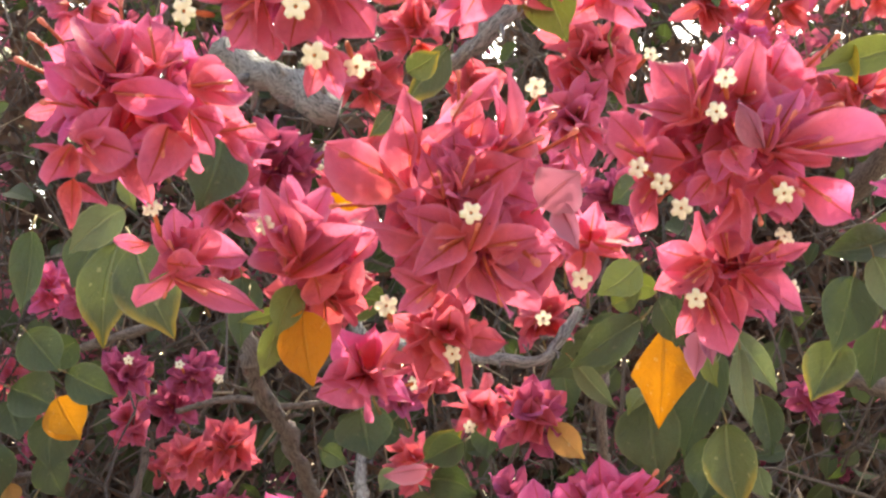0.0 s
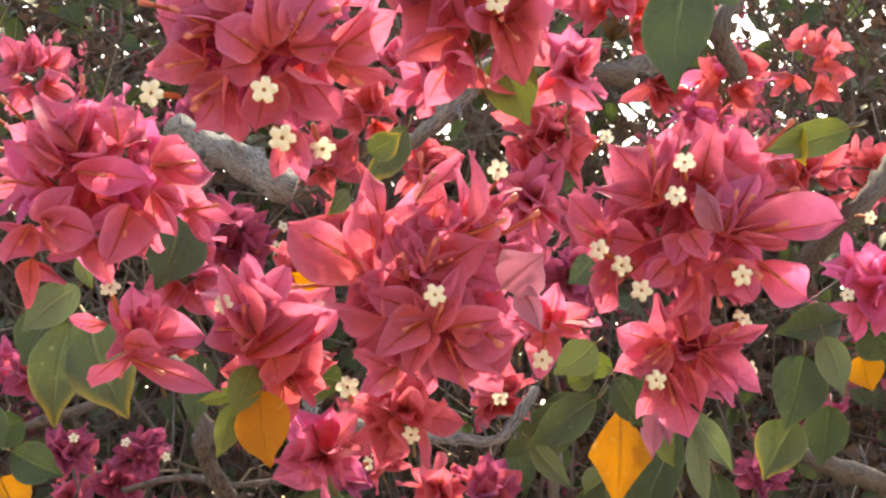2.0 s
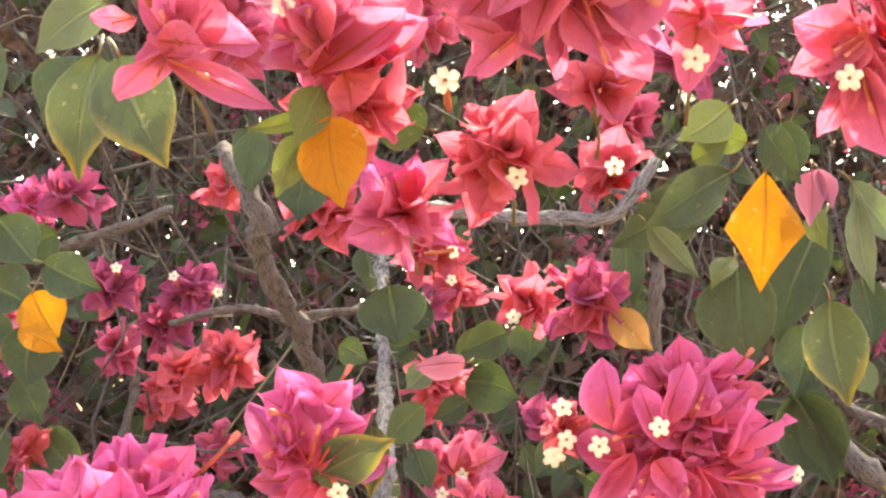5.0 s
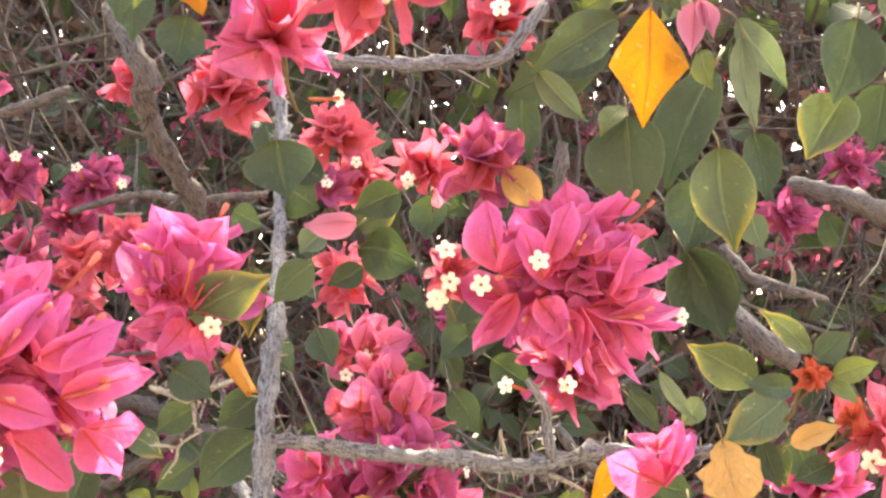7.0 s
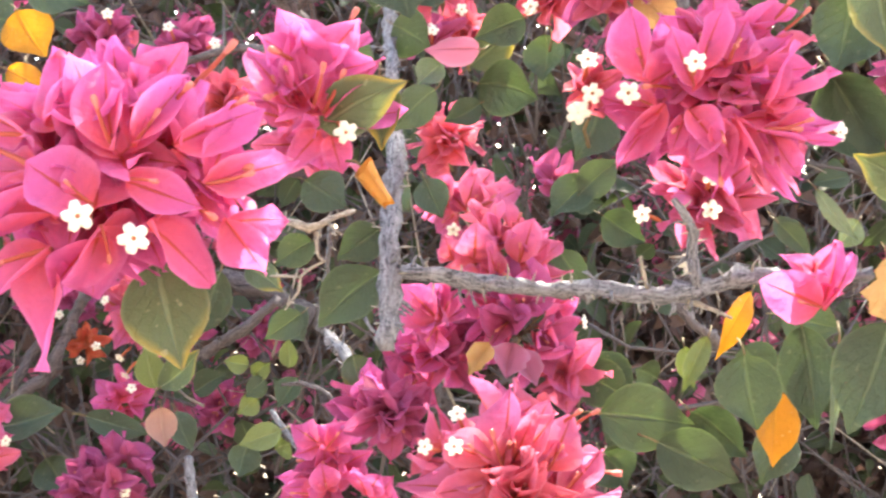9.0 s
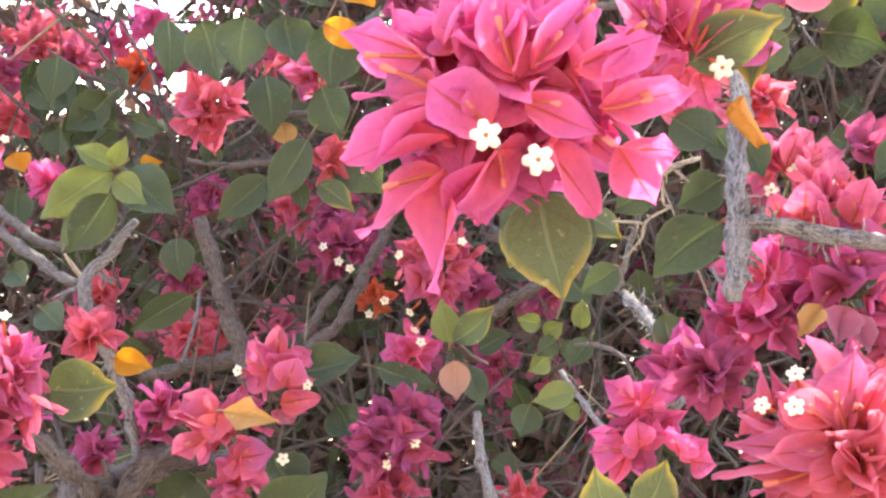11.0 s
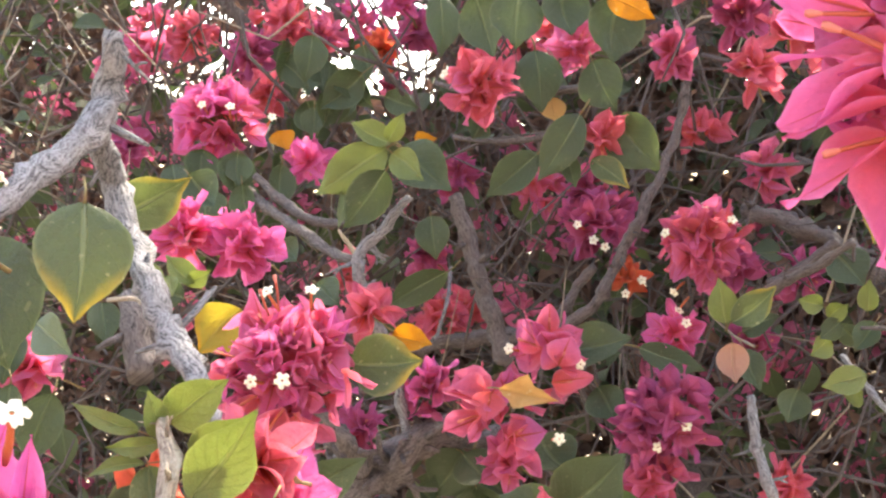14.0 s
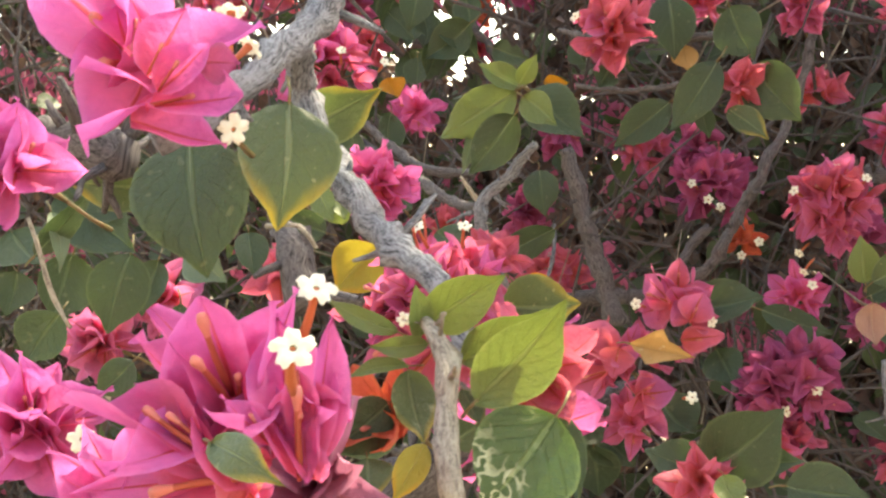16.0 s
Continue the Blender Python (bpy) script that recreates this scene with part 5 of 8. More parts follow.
flower_cluster((0.0051, 0.7700, 1.4004), 0.0302, 'pink', 'deep pink bougainvillea cluster behind a grey branch', shown=[((-0.0181, 0.7500, 1.3974), (-0.0207, 0.7488, 1.4080), 0.0133), ((-0.0075, 0.7444, 1.3973), (-0.0063, 0.7399, 1.4130), 0.0190), ((0.0135, 0.7440, 1.3947), (0.0202, 0.7446, 1.4163), 0.0216), ((0.0030, 0.7440, 1.3894), (0.0002, 0.7355, 1.4037), 0.0163), ((0.0190, 0.7469, 1.3894), (0.0328, 0.7529, 1.4081), 0.0159), ((-0.0049, 0.7451, 1.3894), (-0.0181, 0.7485, 1.3868), 0.0158)], n=8, mixed='coral', seed=221)
flower_cluster((-0.0283, 0.7350, 1.3714), 0.0141, 'rose', 'bright rose-pink bougainvillea cluster of papery bracts', shown=[((-0.0242, 0.7227, 1.3692), (-0.0384, 0.7298, 1.3844), 0.0207), ((-0.0224, 0.7231, 1.3705), (-0.0159, 0.7298, 1.3830), 0.0157), ((-0.0249, 0.7231, 1.3667), (-0.0269, 0.7298, 1.3517), 0.0207)], n=2, mixed='pink', seed=222)
flower_cluster((0.0138, 0.7500, 1.3681), 0.0306, 'rose', 'bright rose-pink bougainvillea cluster of papery bracts with one white flower', blooms=[(0.0450, 0.7540, 1.3668)], n=11, mixed='magenta', seed=223)
flower_cluster((-0.0235, 0.7600, 1.3518), 0.0256, 'rose', 'bright rose-pink bougainvillea cluster of papery bracts', n=9, mixed='magenta', seed=224)
leaf((0.0099, 0.7200, 1.3591), (0.0058, 0.7140, 1.3433), 0.0173, 'pale', -13, bract='lilac', bow=0.3, fold=0.9, ragged=0.22, seed=225)
leaf((-0.0016, 0.7150, 1.3595), (-0.0109, 0.7090, 1.3450), 0.0114, 'tan', 5, bow=0.35, fold=1.1, ragged=0.35, seed=226)
leaf((0.0126, 0.7250, 1.3563), (0.0199, 0.7190, 1.3390), 0.0132, 'pale', -23, bract='lilac', bow=0.3, fold=0.8, ragged=0.22, seed=227)
flower_cluster((0.0350, 0.7500, 1.3442), 0.0160, 'pink', 'deep pink bougainvillea cluster of papery bracts', n=5, mixed='coral', seed=228)
flower_cluster((0.0040, 0.6750, 1.3103), 0.0395, 'pink', 'large pink and coral bougainvillea cluster with one white flower', blooms=[(-0.0181, 0.6370, 1.3231), (-0.0168, 0.6530, 1.3339), (-0.0294, 0.6430, 1.3224)], shown=[((0.0011, 0.6391, 1.3150), (-0.0002, 0.6464, 1.3471), 0.0262), ((0.0053, 0.6394, 1.3173), (0.0114, 0.6377, 1.3370), 0.0133), ((-0.0032, 0.6394, 1.3170), (-0.0230, 0.6411, 1.3285), 0.0176, 'coral'), ((0.0183, 0.6423, 1.3132), (0.0297, 0.6492, 1.3348), 0.0176), ((0.0232, 0.6462, 1.3020), (0.0424, 0.6604, 1.3209), 0.0177), ((-0.0029, 0.6397, 1.3084), (-0.0252, 0.6413, 1.3046), 0.0219), ((0.0076, 0.6397, 1.3109), (0.0208, 0.6395, 1.2983), 0.0154, 'coral'), ((-0.0050, 0.6403, 1.3060), (-0.0444, 0.6605, 1.3102), 0.0258), ((-0.0069, 0.6417, 1.3014), (-0.0457, 0.6605, 1.2917), 0.0177), ((0.0234, 0.6470, 1.2997), (0.0527, 0.6605, 1.3010), 0.0091)], n=20, mixed='coral', extra=12, seed=229)
flower_cluster((0.0057, 0.6400, 1.3023), 0.0204, 'coral', 'coral-red bougainvillea cluster of papery bracts', n=7, seed=230)
flower_cluster((-0.0773, 0.7600, 1.2954), 0.0251, 'rose', 'rose and magenta bougainvillea cluster on a thin branch', shown=[((-0.0790, 0.7401, 1.3111), (-0.0934, 0.7508, 1.3187), 0.0189), ((-0.0762, 0.7389, 1.3087), (-0.0653, 0.7508, 1.3211), 0.0163), ((-0.0810, 0.7394, 1.2875), (-0.1005, 0.7499, 1.2851), 0.0241), ((-0.0757, 0.7382, 1.2906), (-0.0768, 0.7311, 1.3019), 0.0188), ((-0.0576, 0.7454, 1.2876), (-0.0652, 0.7333, 1.2969), 0.0158), ((-0.0525, 0.7528, 1.2840), (-0.0474, 0.7508, 1.2952), 0.0160)], n=6, mixed='magenta', seed=231)
flower_cluster((-0.0453, 0.7400, 1.3255), 0.0157, 'magenta', 'dusky magenta bougainvillea cluster of papery bracts', n=5, seed=232)
flower_cluster((-0.0576, 0.7900, 1.3221), 0.0211, 'rose', 'bright rose-pink bougainvillea cluster of papery bracts', n=6, mixed='magenta', seed=233)
flower_cluster((0.1001, 0.5700, 1.3882), 0.0140, 'rose', 'single rose-pink bougainvillea flower of three open bracts', shown=[((0.1004, 0.5605, 1.3785), (0.0813, 0.5649, 1.3870), 0.0206), ((0.1014, 0.5617, 1.3772), (0.1129, 0.5649, 1.3951), 0.0181), ((0.1007, 0.5602, 1.3791), (0.1040, 0.5626, 1.4009), 0.0114)], n=1, face=(-0.1, -0.8, 0.5), size=0.013, seed=234)
flower_cluster((0.1867, 0.6500, 1.3687), 0.0169, 'rose', 'bright rose-pink bougainvillea cluster of papery bracts with one white flower', blooms=[(0.1861, 0.6400, 1.3658)], n=6, seed=235)
flower_cluster((0.2178, 0.8000, 1.3189), 0.0263, 'magenta', 'dusky magenta bougainvillea cluster of papery bracts', n=8, seed=236)
flower_cluster((0.1353, 0.5100, 1.4163), 0.0030, 'orange', 'small orange-red budding bougainvillea tip', n=4, size=0.0062, seed=237)
flower_cluster((0.1500, 0.5150, 1.4026), 0.0034, 'orange', 'small orange-red budding bougainvillea tip', n=3, size=0.0066, seed=238)
flower_cluster((0.1635, 0.5200, 1.3982), 0.0087, 'coral', 'coral-red bougainvillea cluster of papery bracts with one white flower', blooms=[(0.1547, 0.5100, 1.3899)], n=4, seed=239)
flower_cluster((0.1062, 0.6600, 1.4396), 0.0138, 'pink', 'deep pink bougainvillea cluster of papery bracts', n=4, seed=240)

# ---- flower clusters, lower part ----
flower_cluster((-0.3883, 0.7150, 1.2969), 0.0364, 'pink', 'coral-pink bougainvillea cluster with two white flowers in front', blooms=[(-0.3895, 0.6780, 1.2939), (-0.3724, 0.6750, 1.2964), (-0.3954, 0.7030, 1.3344), (-0.3743, 0.7080, 1.3364)], shown=[((-0.3756, 0.6858, 1.2822), (-0.4014, 0.7017, 1.2564), 0.0232), ((-0.3704, 0.6869, 1.2799), (-0.3679, 0.7017, 1.2566), 0.0160), ((-0.3907, 0.6868, 1.2862), (-0.4242, 0.7017, 1.2626), 0.0130), ((-0.3494, 0.6881, 1.3019), (-0.3380, 0.7017, 1.2931), 0.0072), ((-0.4092, 0.6931, 1.2921), (-0.4362, 0.7017, 1.2908), 0.0074)], mixed='rose', n=54, size=0.0185, extra=6, seed=241)
flower_cluster((-0.3902, 0.7200, 1.2647), 0.0192, 'pink', 'deep pink bougainvillea cluster of papery bracts', n=4, seed=242)
flower_cluster((-0.3149, 0.9500, 1.2956), 0.0250, 'pink', 'deep pink bougainvillea cluster of papery bracts with two white flowers', blooms=[(-0.3369, 0.9330, 1.2940), (-0.2902, 0.9340, 1.2876)], shown=[((-0.3142, 0.9277, 1.2972), (-0.3382, 0.9408, 1.3100), 0.0255), ((-0.3033, 0.9295, 1.2871), (-0.2951, 0.9258, 1.3063), 0.0219), ((-0.3083, 0.9363, 1.2748), (-0.2831, 0.9408, 1.2796), 0.0222), ((-0.3074, 0.9404, 1.2715), (-0.3007, 0.9408, 1.2605), 0.0151, 'lilac')], n=4, tall=1.2, mixed='rose', seed=243)
flower_cluster((-0.3409, 0.9350, 1.2571), 0.0317, 'pink', 'deep pink bougainvillea cluster of papery bracts with one white flower', blooms=[(-0.2937, 0.9000, 1.2452)], shown=[((-0.3435, 0.9078, 1.2653), (-0.3689, 0.9234, 1.2761), 0.0286), ((-0.3431, 0.9078, 1.2548), (-0.3749, 0.9234, 1.2390), 0.0210), ((-0.3289, 0.9111, 1.2415), (-0.3059, 0.9159, 1.2497), 0.0286), ((-0.3250, 0.9099, 1.2455), (-0.3167, 0.9234, 1.2294), 0.0320), ((-0.3399, 0.9077, 1.2691), (-0.3407, 0.9011, 1.2524), 0.0279, 'coral')], n=7, mixed='coral', seed=244)
flower_cluster((-0.3949, 0.9500, 1.2607), 0.0231, 'magenta', 'dusky magenta bougainvillea cluster of papery bracts', n=6, mixed='rose', seed=245)
flower_cluster((-0.3333, 0.9400, 1.2208), 0.0225, 'pink', 'deep pink bougainvillea cluster of papery bracts', n=5, seed=246)
flower_cluster((-0.2500, 1.0100, 1.2455), 0.0413, 'magenta', 'dusky magenta bougainvillea cluster of papery bracts with two white flowers', blooms=[(-0.2461, 0.9800, 1.2334), (-0.2293, 0.9850, 1.2477)], n=26, seed=247)
flower_cluster((-0.2503, 1.0000, 1.2069), 0.0284, 'pink', 'deep pink bougainvillea cluster of papery bracts', n=7, seed=248)
flower_cluster((-0.2340, 1.0600, 1.3652), 0.0361, 'pink', 'deep pink bougainvillea cluster of papery bracts with five white flowers', blooms=[(-0.2570, 1.0370, 1.3724), (-0.2121, 1.0370, 1.3839), (-0.2317, 1.0500, 1.3930), (-0.2520, 1.0600, 1.3309), (-0.2478, 1.0600, 1.3186)], n=23, mixed='coral', seed=249)
flower_cluster((-0.2511, 1.0700, 1.2992), 0.0224, 'rose', 'bright rose-pink bougainvillea cluster of papery bracts with one white flower', blooms=[(-0.2409, 1.0500, 1.3106)], n=5, seed=250)
flower_cluster((-0.3290, 1.1700, 1.3756), 0.0368, 'magenta', 'dusky magenta bougainvillea cluster of papery bracts with three white flowers', blooms=[(-0.3261, 1.1300, 1.3653), (-0.3389, 1.1300, 1.3767), (-0.3164, 1.1300, 1.3599)], n=14, seed=251)
flower_cluster((-0.3006, 1.1500, 1.3360), 0.0134, 'orange', 'small orange-red bougainvillea cluster of papery bracts with two white flowers', blooms=[(-0.2970, 1.1200, 1.3255), (-0.2855, 1.1200, 1.3365)], n=4, size=0.016, seed=252)
flower_cluster((-0.3677, 0.9450, 1.4618), 0.0264, 'coral', 'coral-red bougainvillea cluster of papery bracts with one white flower', blooms=[(-0.3873, 0.9290, 1.4679)], n=11, mixed='pink', seed=253)
flower_cluster((-0.4827, 0.7800, 1.3578), 0.0223, 'rose', 'bright rose-pink bougainvillea cluster of papery bracts', n=10, tall=1.2, mixed='coral', seed=254)
flower_cluster((-0.4519, 0.7900, 1.3529), 0.0230, 'rose', 'bright rose-pink bougainvillea cluster of papery bracts', n=10, seed=255)
flower_cluster((-0.6021, 1.0300, 1.4416), 0.0400, 'rose', 'bright rose-pink bougainvillea cluster of papery bracts with three white flowers', face=(0.0, -0.62, 0.78), blooms=[(-0.5925, 0.9850, 1.4509), (-0.5693, 0.9850, 1.4504), (-0.5382, 0.9900, 1.4436)], size=0.024, n=24, mixed='pink', seed=256)
flower_cluster((-0.7316, 1.3400, 1.5329), 0.0362, 'magenta', 'dusky magenta bougainvillea cluster of papery bracts with one white flower', blooms=[(-0.7339, 1.3100, 1.5230)], n=9, seed=257)
flower_cluster((-0.8114, 1.3500, 1.5580), 0.0330, 'coral', 'coral-red bougainvillea cluster of papery bracts', n=8, seed=258)
flower_cluster((-0.6964, 1.4000, 1.5657), 0.0302, 'coral', 'coral-red bougainvillea cluster of papery bracts', n=8, seed=259)
flower_cluster((-0.6539, 1.5000, 1.5686), 0.0288, 'rose', 'bright rose-pink bougainvillea cluster of papery bracts', n=7, seed=260)
flower_cluster((-0.5688, 1.4000, 1.5712), 0.0281, 'magenta', 'dusky magenta bougainvillea cluster of papery bracts', n=7, seed=261)
flower_cluster((-0.9178, 1.4000, 1.5408), 0.0382, 'magenta', 'dusky magenta bougainvillea cluster of papery bracts', n=8, seed=262)
flower_cluster((-0.6823, 1.3000, 1.5666), 0.0336, 'coral', 'coral-red bougainvillea cluster of papery bracts', n=8, seed=263)
flower_cluster((-0.3291, 1.0500, 1.5013), 0.0202, 'pink', 'deep pink bougainvillea cluster of papery bracts', n=6, seed=264)
flower_cluster((-0.2683, 1.1000, 1.5047), 0.0228, 'pink', 'deep pink bougainvillea cluster of papery bracts', n=6, seed=265)
flower_cluster((-0.2894, 0.9550, 1.4312), 0.0145, 'coral', 'small salmon-pink bougainvillea flower of three bracts', n=3, seed=266)
flower_cluster((-0.5342, 1.0500, 1.4151), 0.0164, 'rose', 'bright rose-pink bougainvillea cluster of papery bracts', n=4, seed=267)
flower_cluster((-0.4611, 1.2000, 1.4150), 0.0244, 'magenta', 'dusky magenta bougainvillea cluster of papery bracts', n=6, seed=268)
flower_cluster((-0.4532, 1.1500, 1.2959), 0.0279, 'coral', 'coral-red bougainvillea cluster deep in the shade', n=6, seed=269)
flower_cluster((-0.4127, 0.8800, 1.3152), 0.0190, 'coral', 'coral-red bougainvillea cluster of papery bracts', n=4, seed=270)
flower_cluster((-0.4865, 1.2000, 1.3456), 0.0196, 'magenta', 'dusky magenta bougainvillea cluster of papery bracts', n=5, seed=271)
flower_cluster((-0.3479, 1.2000, 1.4063), 0.0237, 'magenta', 'dusky magenta bougainvillea cluster of papery bracts', n=6, seed=272)
flower_cluster((-0.1705, 1.1000, 1.1948), 0.0227, 'coral', 'coral-red bougainvillea cluster of papery bracts', n=5, seed=273)
flower_cluster((-0.2168, 1.1200, 1.3492), 0.0191, 'magenta', 'dusky magenta bougainvillea cluster of papery bracts', n=5, seed=274)
flower_cluster((-0.3533, 1.1000, 1.5202), 0.0237, 'coral', 'coral-red bougainvillea cluster of papery bracts', n=7, seed=275)
flower_cluster((-0.5372, 0.8500, 1.2958), 0.0139, 'coral', 'coral-red bougainvillea cluster of papery bracts', n=4, seed=276)
flower_cluster((-0.4617, 1.0000, 1.2223), 0.0201, 'magenta', 'dusky magenta bougainvillea cluster of papery bracts', n=5, seed=277)
flower_cluster((-0.7858, 1.3000, 1.5443), 0.0345, 'coral', 'coral-red bougainvillea cluster deep among twigs', n=5, seed=278)
flower_cluster((-0.6840, 1.2500, 1.4853), 0.0227, 'coral', 'coral-red bougainvillea cluster deep among twigs', n=5, seed=279)
flower_cluster((-0.6964, 1.3500, 1.5665), 0.0291, 'coral', 'coral-red bougainvillea cluster deep among twigs', n=5, seed=280)
flower_cluster((-0.7070, 1.4500, 1.5767), 0.0263, 'coral', 'coral-red bougainvillea cluster deep among twigs', n=5, seed=281)
flower_cluster((-0.6378, 1.5000, 1.5241), 0.0191, 'pink', 'pink bougainvillea cluster deep among twigs', n=5, seed=282)
flower_cluster((-0.7841, 1.2000, 1.4382), 0.0294, 'magenta', 'dusky magenta bougainvillea cluster deep among twigs', n=5, seed=283)
flower_cluster((-0.8355, 1.2500, 1.5142), 0.0309, 'pink', 'pink bougainvillea cluster deep among twigs', n=5, seed=284)
flower_cluster((-0.8262, 1.3000, 1.5618), 0.0291, 'pink', 'pink bougainvillea cluster deep among twigs', n=5, seed=285)
flower_cluster((-0.6452, 1.4000, 1.5834), 0.0268, 'rose', 'rose-pink bougainvillea cluster deep among twigs', n=5, seed=286)
flower_cluster((-0.4389, 1.3000, 1.5492), 0.0288, 'pink', 'pink bougainvillea cluster deep among twigs', n=5, seed=287)
flower_cluster((-0.4026, 1.2500, 1.4068), 0.0299, 'pink', 'pink bougainvillea cluster deep among twigs', n=5, seed=288)
flower_cluster((-0.3511, 1.3000, 1.3906), 0.0282, 'coral', 'coral-red bougainvillea cluster deep among twigs', n=5, seed=289)
flower_cluster((-0.4990, 1.2500, 1.3364), 0.0257, 'pink', 'pink bougainvillea cluster deep among twigs', n=5, seed=290)
flower_cluster((-0.4491, 1.2000, 1.2983), 0.0243, 'coral', 'coral-red bougainvillea cluster deep among twigs', n=5, seed=291)
flower_cluster((-0.2027, 1.2000, 1.4255), 0.0269, 'pink', 'pink bougainvillea cluster deep among twigs', n=5, seed=292)
flower_cluster((-0.1748, 1.2500, 1.3456), 0.0256, 'magenta', 'dusky magenta bougainvillea cluster deep among twigs', n=5, seed=293)
flower_cluster((-0.2036, 1.2000, 1.2817), 0.0270, 'magenta', 'dusky magenta bougainvillea cluster deep among twigs', n=5, seed=294)
flower_cluster((-0.2633, 1.2500, 1.4598), 0.0286, 'coral', 'coral-red bougainvillea cluster deep among twigs', n=5, seed=295)
flower_cluster((-0.5558, 1.2000, 1.3285), 0.0226, 'coral', 'coral-red bougainvillea cluster deep among twigs', n=5, seed=296)
leaf((-0.6331, 1.2000, 1.5328), (-0.6360, 1.1940, 1.5004), 0.0340, 'green', -1, bow=0.23, fold=0.36, seed=297)
leaf((-0.6051, 1.2000, 1.5303), (-0.5968, 1.1940, 1.4981), 0.0266, 'green', 6, bow=0.23, fold=0.39, seed=298)
leaf((-0.6059, 1.1800, 1.5097), (-0.5949, 1.1740, 1.4783), 0.0305, 'green', -21, bow=0.21, fold=0.43, seed=299)
leaf((-0.5876, 1.2000, 1.5126), (-0.5887, 1.1940, 1.4806), 0.0254, 'green', 18, bow=0.15, fold=0.5, seed=300)
leaf((-0.6318, 1.2000, 1.5073), (-0.6166, 1.1940, 1.4752), 0.0316, 'green', 20, bow=0.13, fold=0.54, seed=301)
leaf((-0.5667, 1.1800, 1.4852), (-0.5640, 1.1740, 1.4542), 0.0323, 'green', 18, bow=0.07, fold=0.17, seed=302)
leaf((-0.5975, 1.0000, 1.4189), (-0.5995, 0.9940, 1.3923), 0.0279, 'green', -3, bow=0.18, fold=0.27, seed=303)
leaf((-0.5691, 1.0000, 1.4176), (-0.5644, 0.9940, 1.3914), 0.0236, 'green', -7, bow=0.17, fold=0.42, seed=304)
leaf((-0.5848, 1.1500, 1.4718), (-0.5699, 1.1440, 1.4416), 0.0296, 'green', 21, bow=0.23, fold=0.65, seed=305)
leaf((-0.5558, 1.2000, 1.5277), (-0.5471, 1.1940, 1.4961), 0.0263, 'green', 17, bow=0.25, fold=0.6, seed=306)
flower_cluster((-0.6569, 1.1800, 1.5118), 0.0278, 'magenta', 'dusky magenta bougainvillea cluster against the bright sky gap', n=6, size=0.022, seed=307)
flower_cluster((-0.7265, 1.2000, 1.5369), 0.0241, 'coral', 'coral-red bougainvillea cluster against the bright sky gap', n=6, size=0.022, seed=308)
flower_cluster((-0.7414, 1.1500, 1.5123), 0.0227, 'pink', 'pink bougainvillea cluster against the bright sky gap', n=6, size=0.022, seed=309)
flower_cluster((-0.6291, 1.2000, 1.5452), 0.0204, 'coral', 'coral-red bougainvillea cluster against the bright sky gap', n=6, size=0.022, seed=310)
flower_cluster((-0.6042, 1.2200, 1.5381), 0.0175, 'pink', 'pink bougainvillea cluster against the bright sky gap', n=6, size=0.022, seed=311)
flower_cluster((-0.5799, 1.3000, 1.5371), 0.0142, 'orange', 'orange-red bougainvillea cluster against the bright sky gap', n=6, size=0.022, seed=312)
flower_cluster((-0.5404, 1.3000, 1.5560), 0.0194, 'magenta', 'dusky magenta bougainvillea cluster against the bright sky gap', n=6, size=0.022, seed=313)
flower_cluster((-0.7358, 1.1200, 1.4269), 0.0157, 'magenta', 'dusky magenta bougainvillea cluster against the bright sky gap', n=6, size=0.022, seed=314)
flower_cluster((-0.5530, 1.1000, 1.4184), 0.0138, 'rose', 'rose-pink bougainvillea cluster against the bright sky gap', n=6, size=0.022, seed=315)
flower_cluster((-0.5239, 1.2000, 1.5644), 0.0178, 'rose', 'rose-pink bougainvillea cluster against the bright sky gap', n=6, size=0.022, seed=316)
flower_cluster((-0.6210, 1.1500, 1.4784), 0.0205, 'coral', 'coral-red bougainvillea cluster against the bright sky gap', n=6, size=0.022, seed=317)
leaf((-0.6733, 1.1300, 1.4282), (-0.6686, 1.1240, 1.4007), 0.0213, 'green', 3, bow=0.2, fold=0.22, seed=318)
leaf((-0.6404, 1.1300, 1.4227), (-0.6306, 1.1240, 1.3957), 0.0231, 'green', 16, bow=0.17, fold=0.26, seed=319)
leaf((-0.6676, 1.1300, 1.3904), (-0.6793, 1.1240, 1.3624), 0.0243, 'green', -21, bow=0.23, fold=0.64, seed=320)
leaf((-0.6313, 1.1300, 1.4013), (-0.6194, 1.1240, 1.3746), 0.0201, 'green', -20, bow=0.22, fold=0.33, seed=321)
leaf((-0.5917, 1.1300, 1.5111), (-0.5980, 1.1240, 1.4837), 0.0198, 'green', -17, bow=0.11, fold=0.52, seed=322)
leaf((-0.5708, 1.1300, 1.5073), (-0.5586, 1.1240, 1.4803), 0.0216, 'green', 18, bow=0.06, fold=0.44, seed=323)
leaf((-0.5445, 1.1300, 1.4943), (-0.5236, 1.1240, 1.4676), 0.0283, 'green', -22, bow=0.2, fold=0.28, seed=324)
leaf((-0.5682, 1.1300, 1.4648), (-0.5662, 1.1240, 1.4379), 0.0226, 'green', 18, bow=0.26, fold=0.38, seed=325)
leaf((-0.5357, 1.1300, 1.4896), (-0.5119, 1.1240, 1.4632), 0.0195, 'green', 24, bow=0.12, fold=0.14, seed=326)
branch([(-0.8667, 1.5000, 1.6330), (-0.8433, 1.5000, 1.6128), (-0.8339, 1.5200, 1.5894)], [0.0074, 0.0080, 0.0067], 'brown', 'brown bougainvillea branch, its bark colour darkened for shade', seed=327)
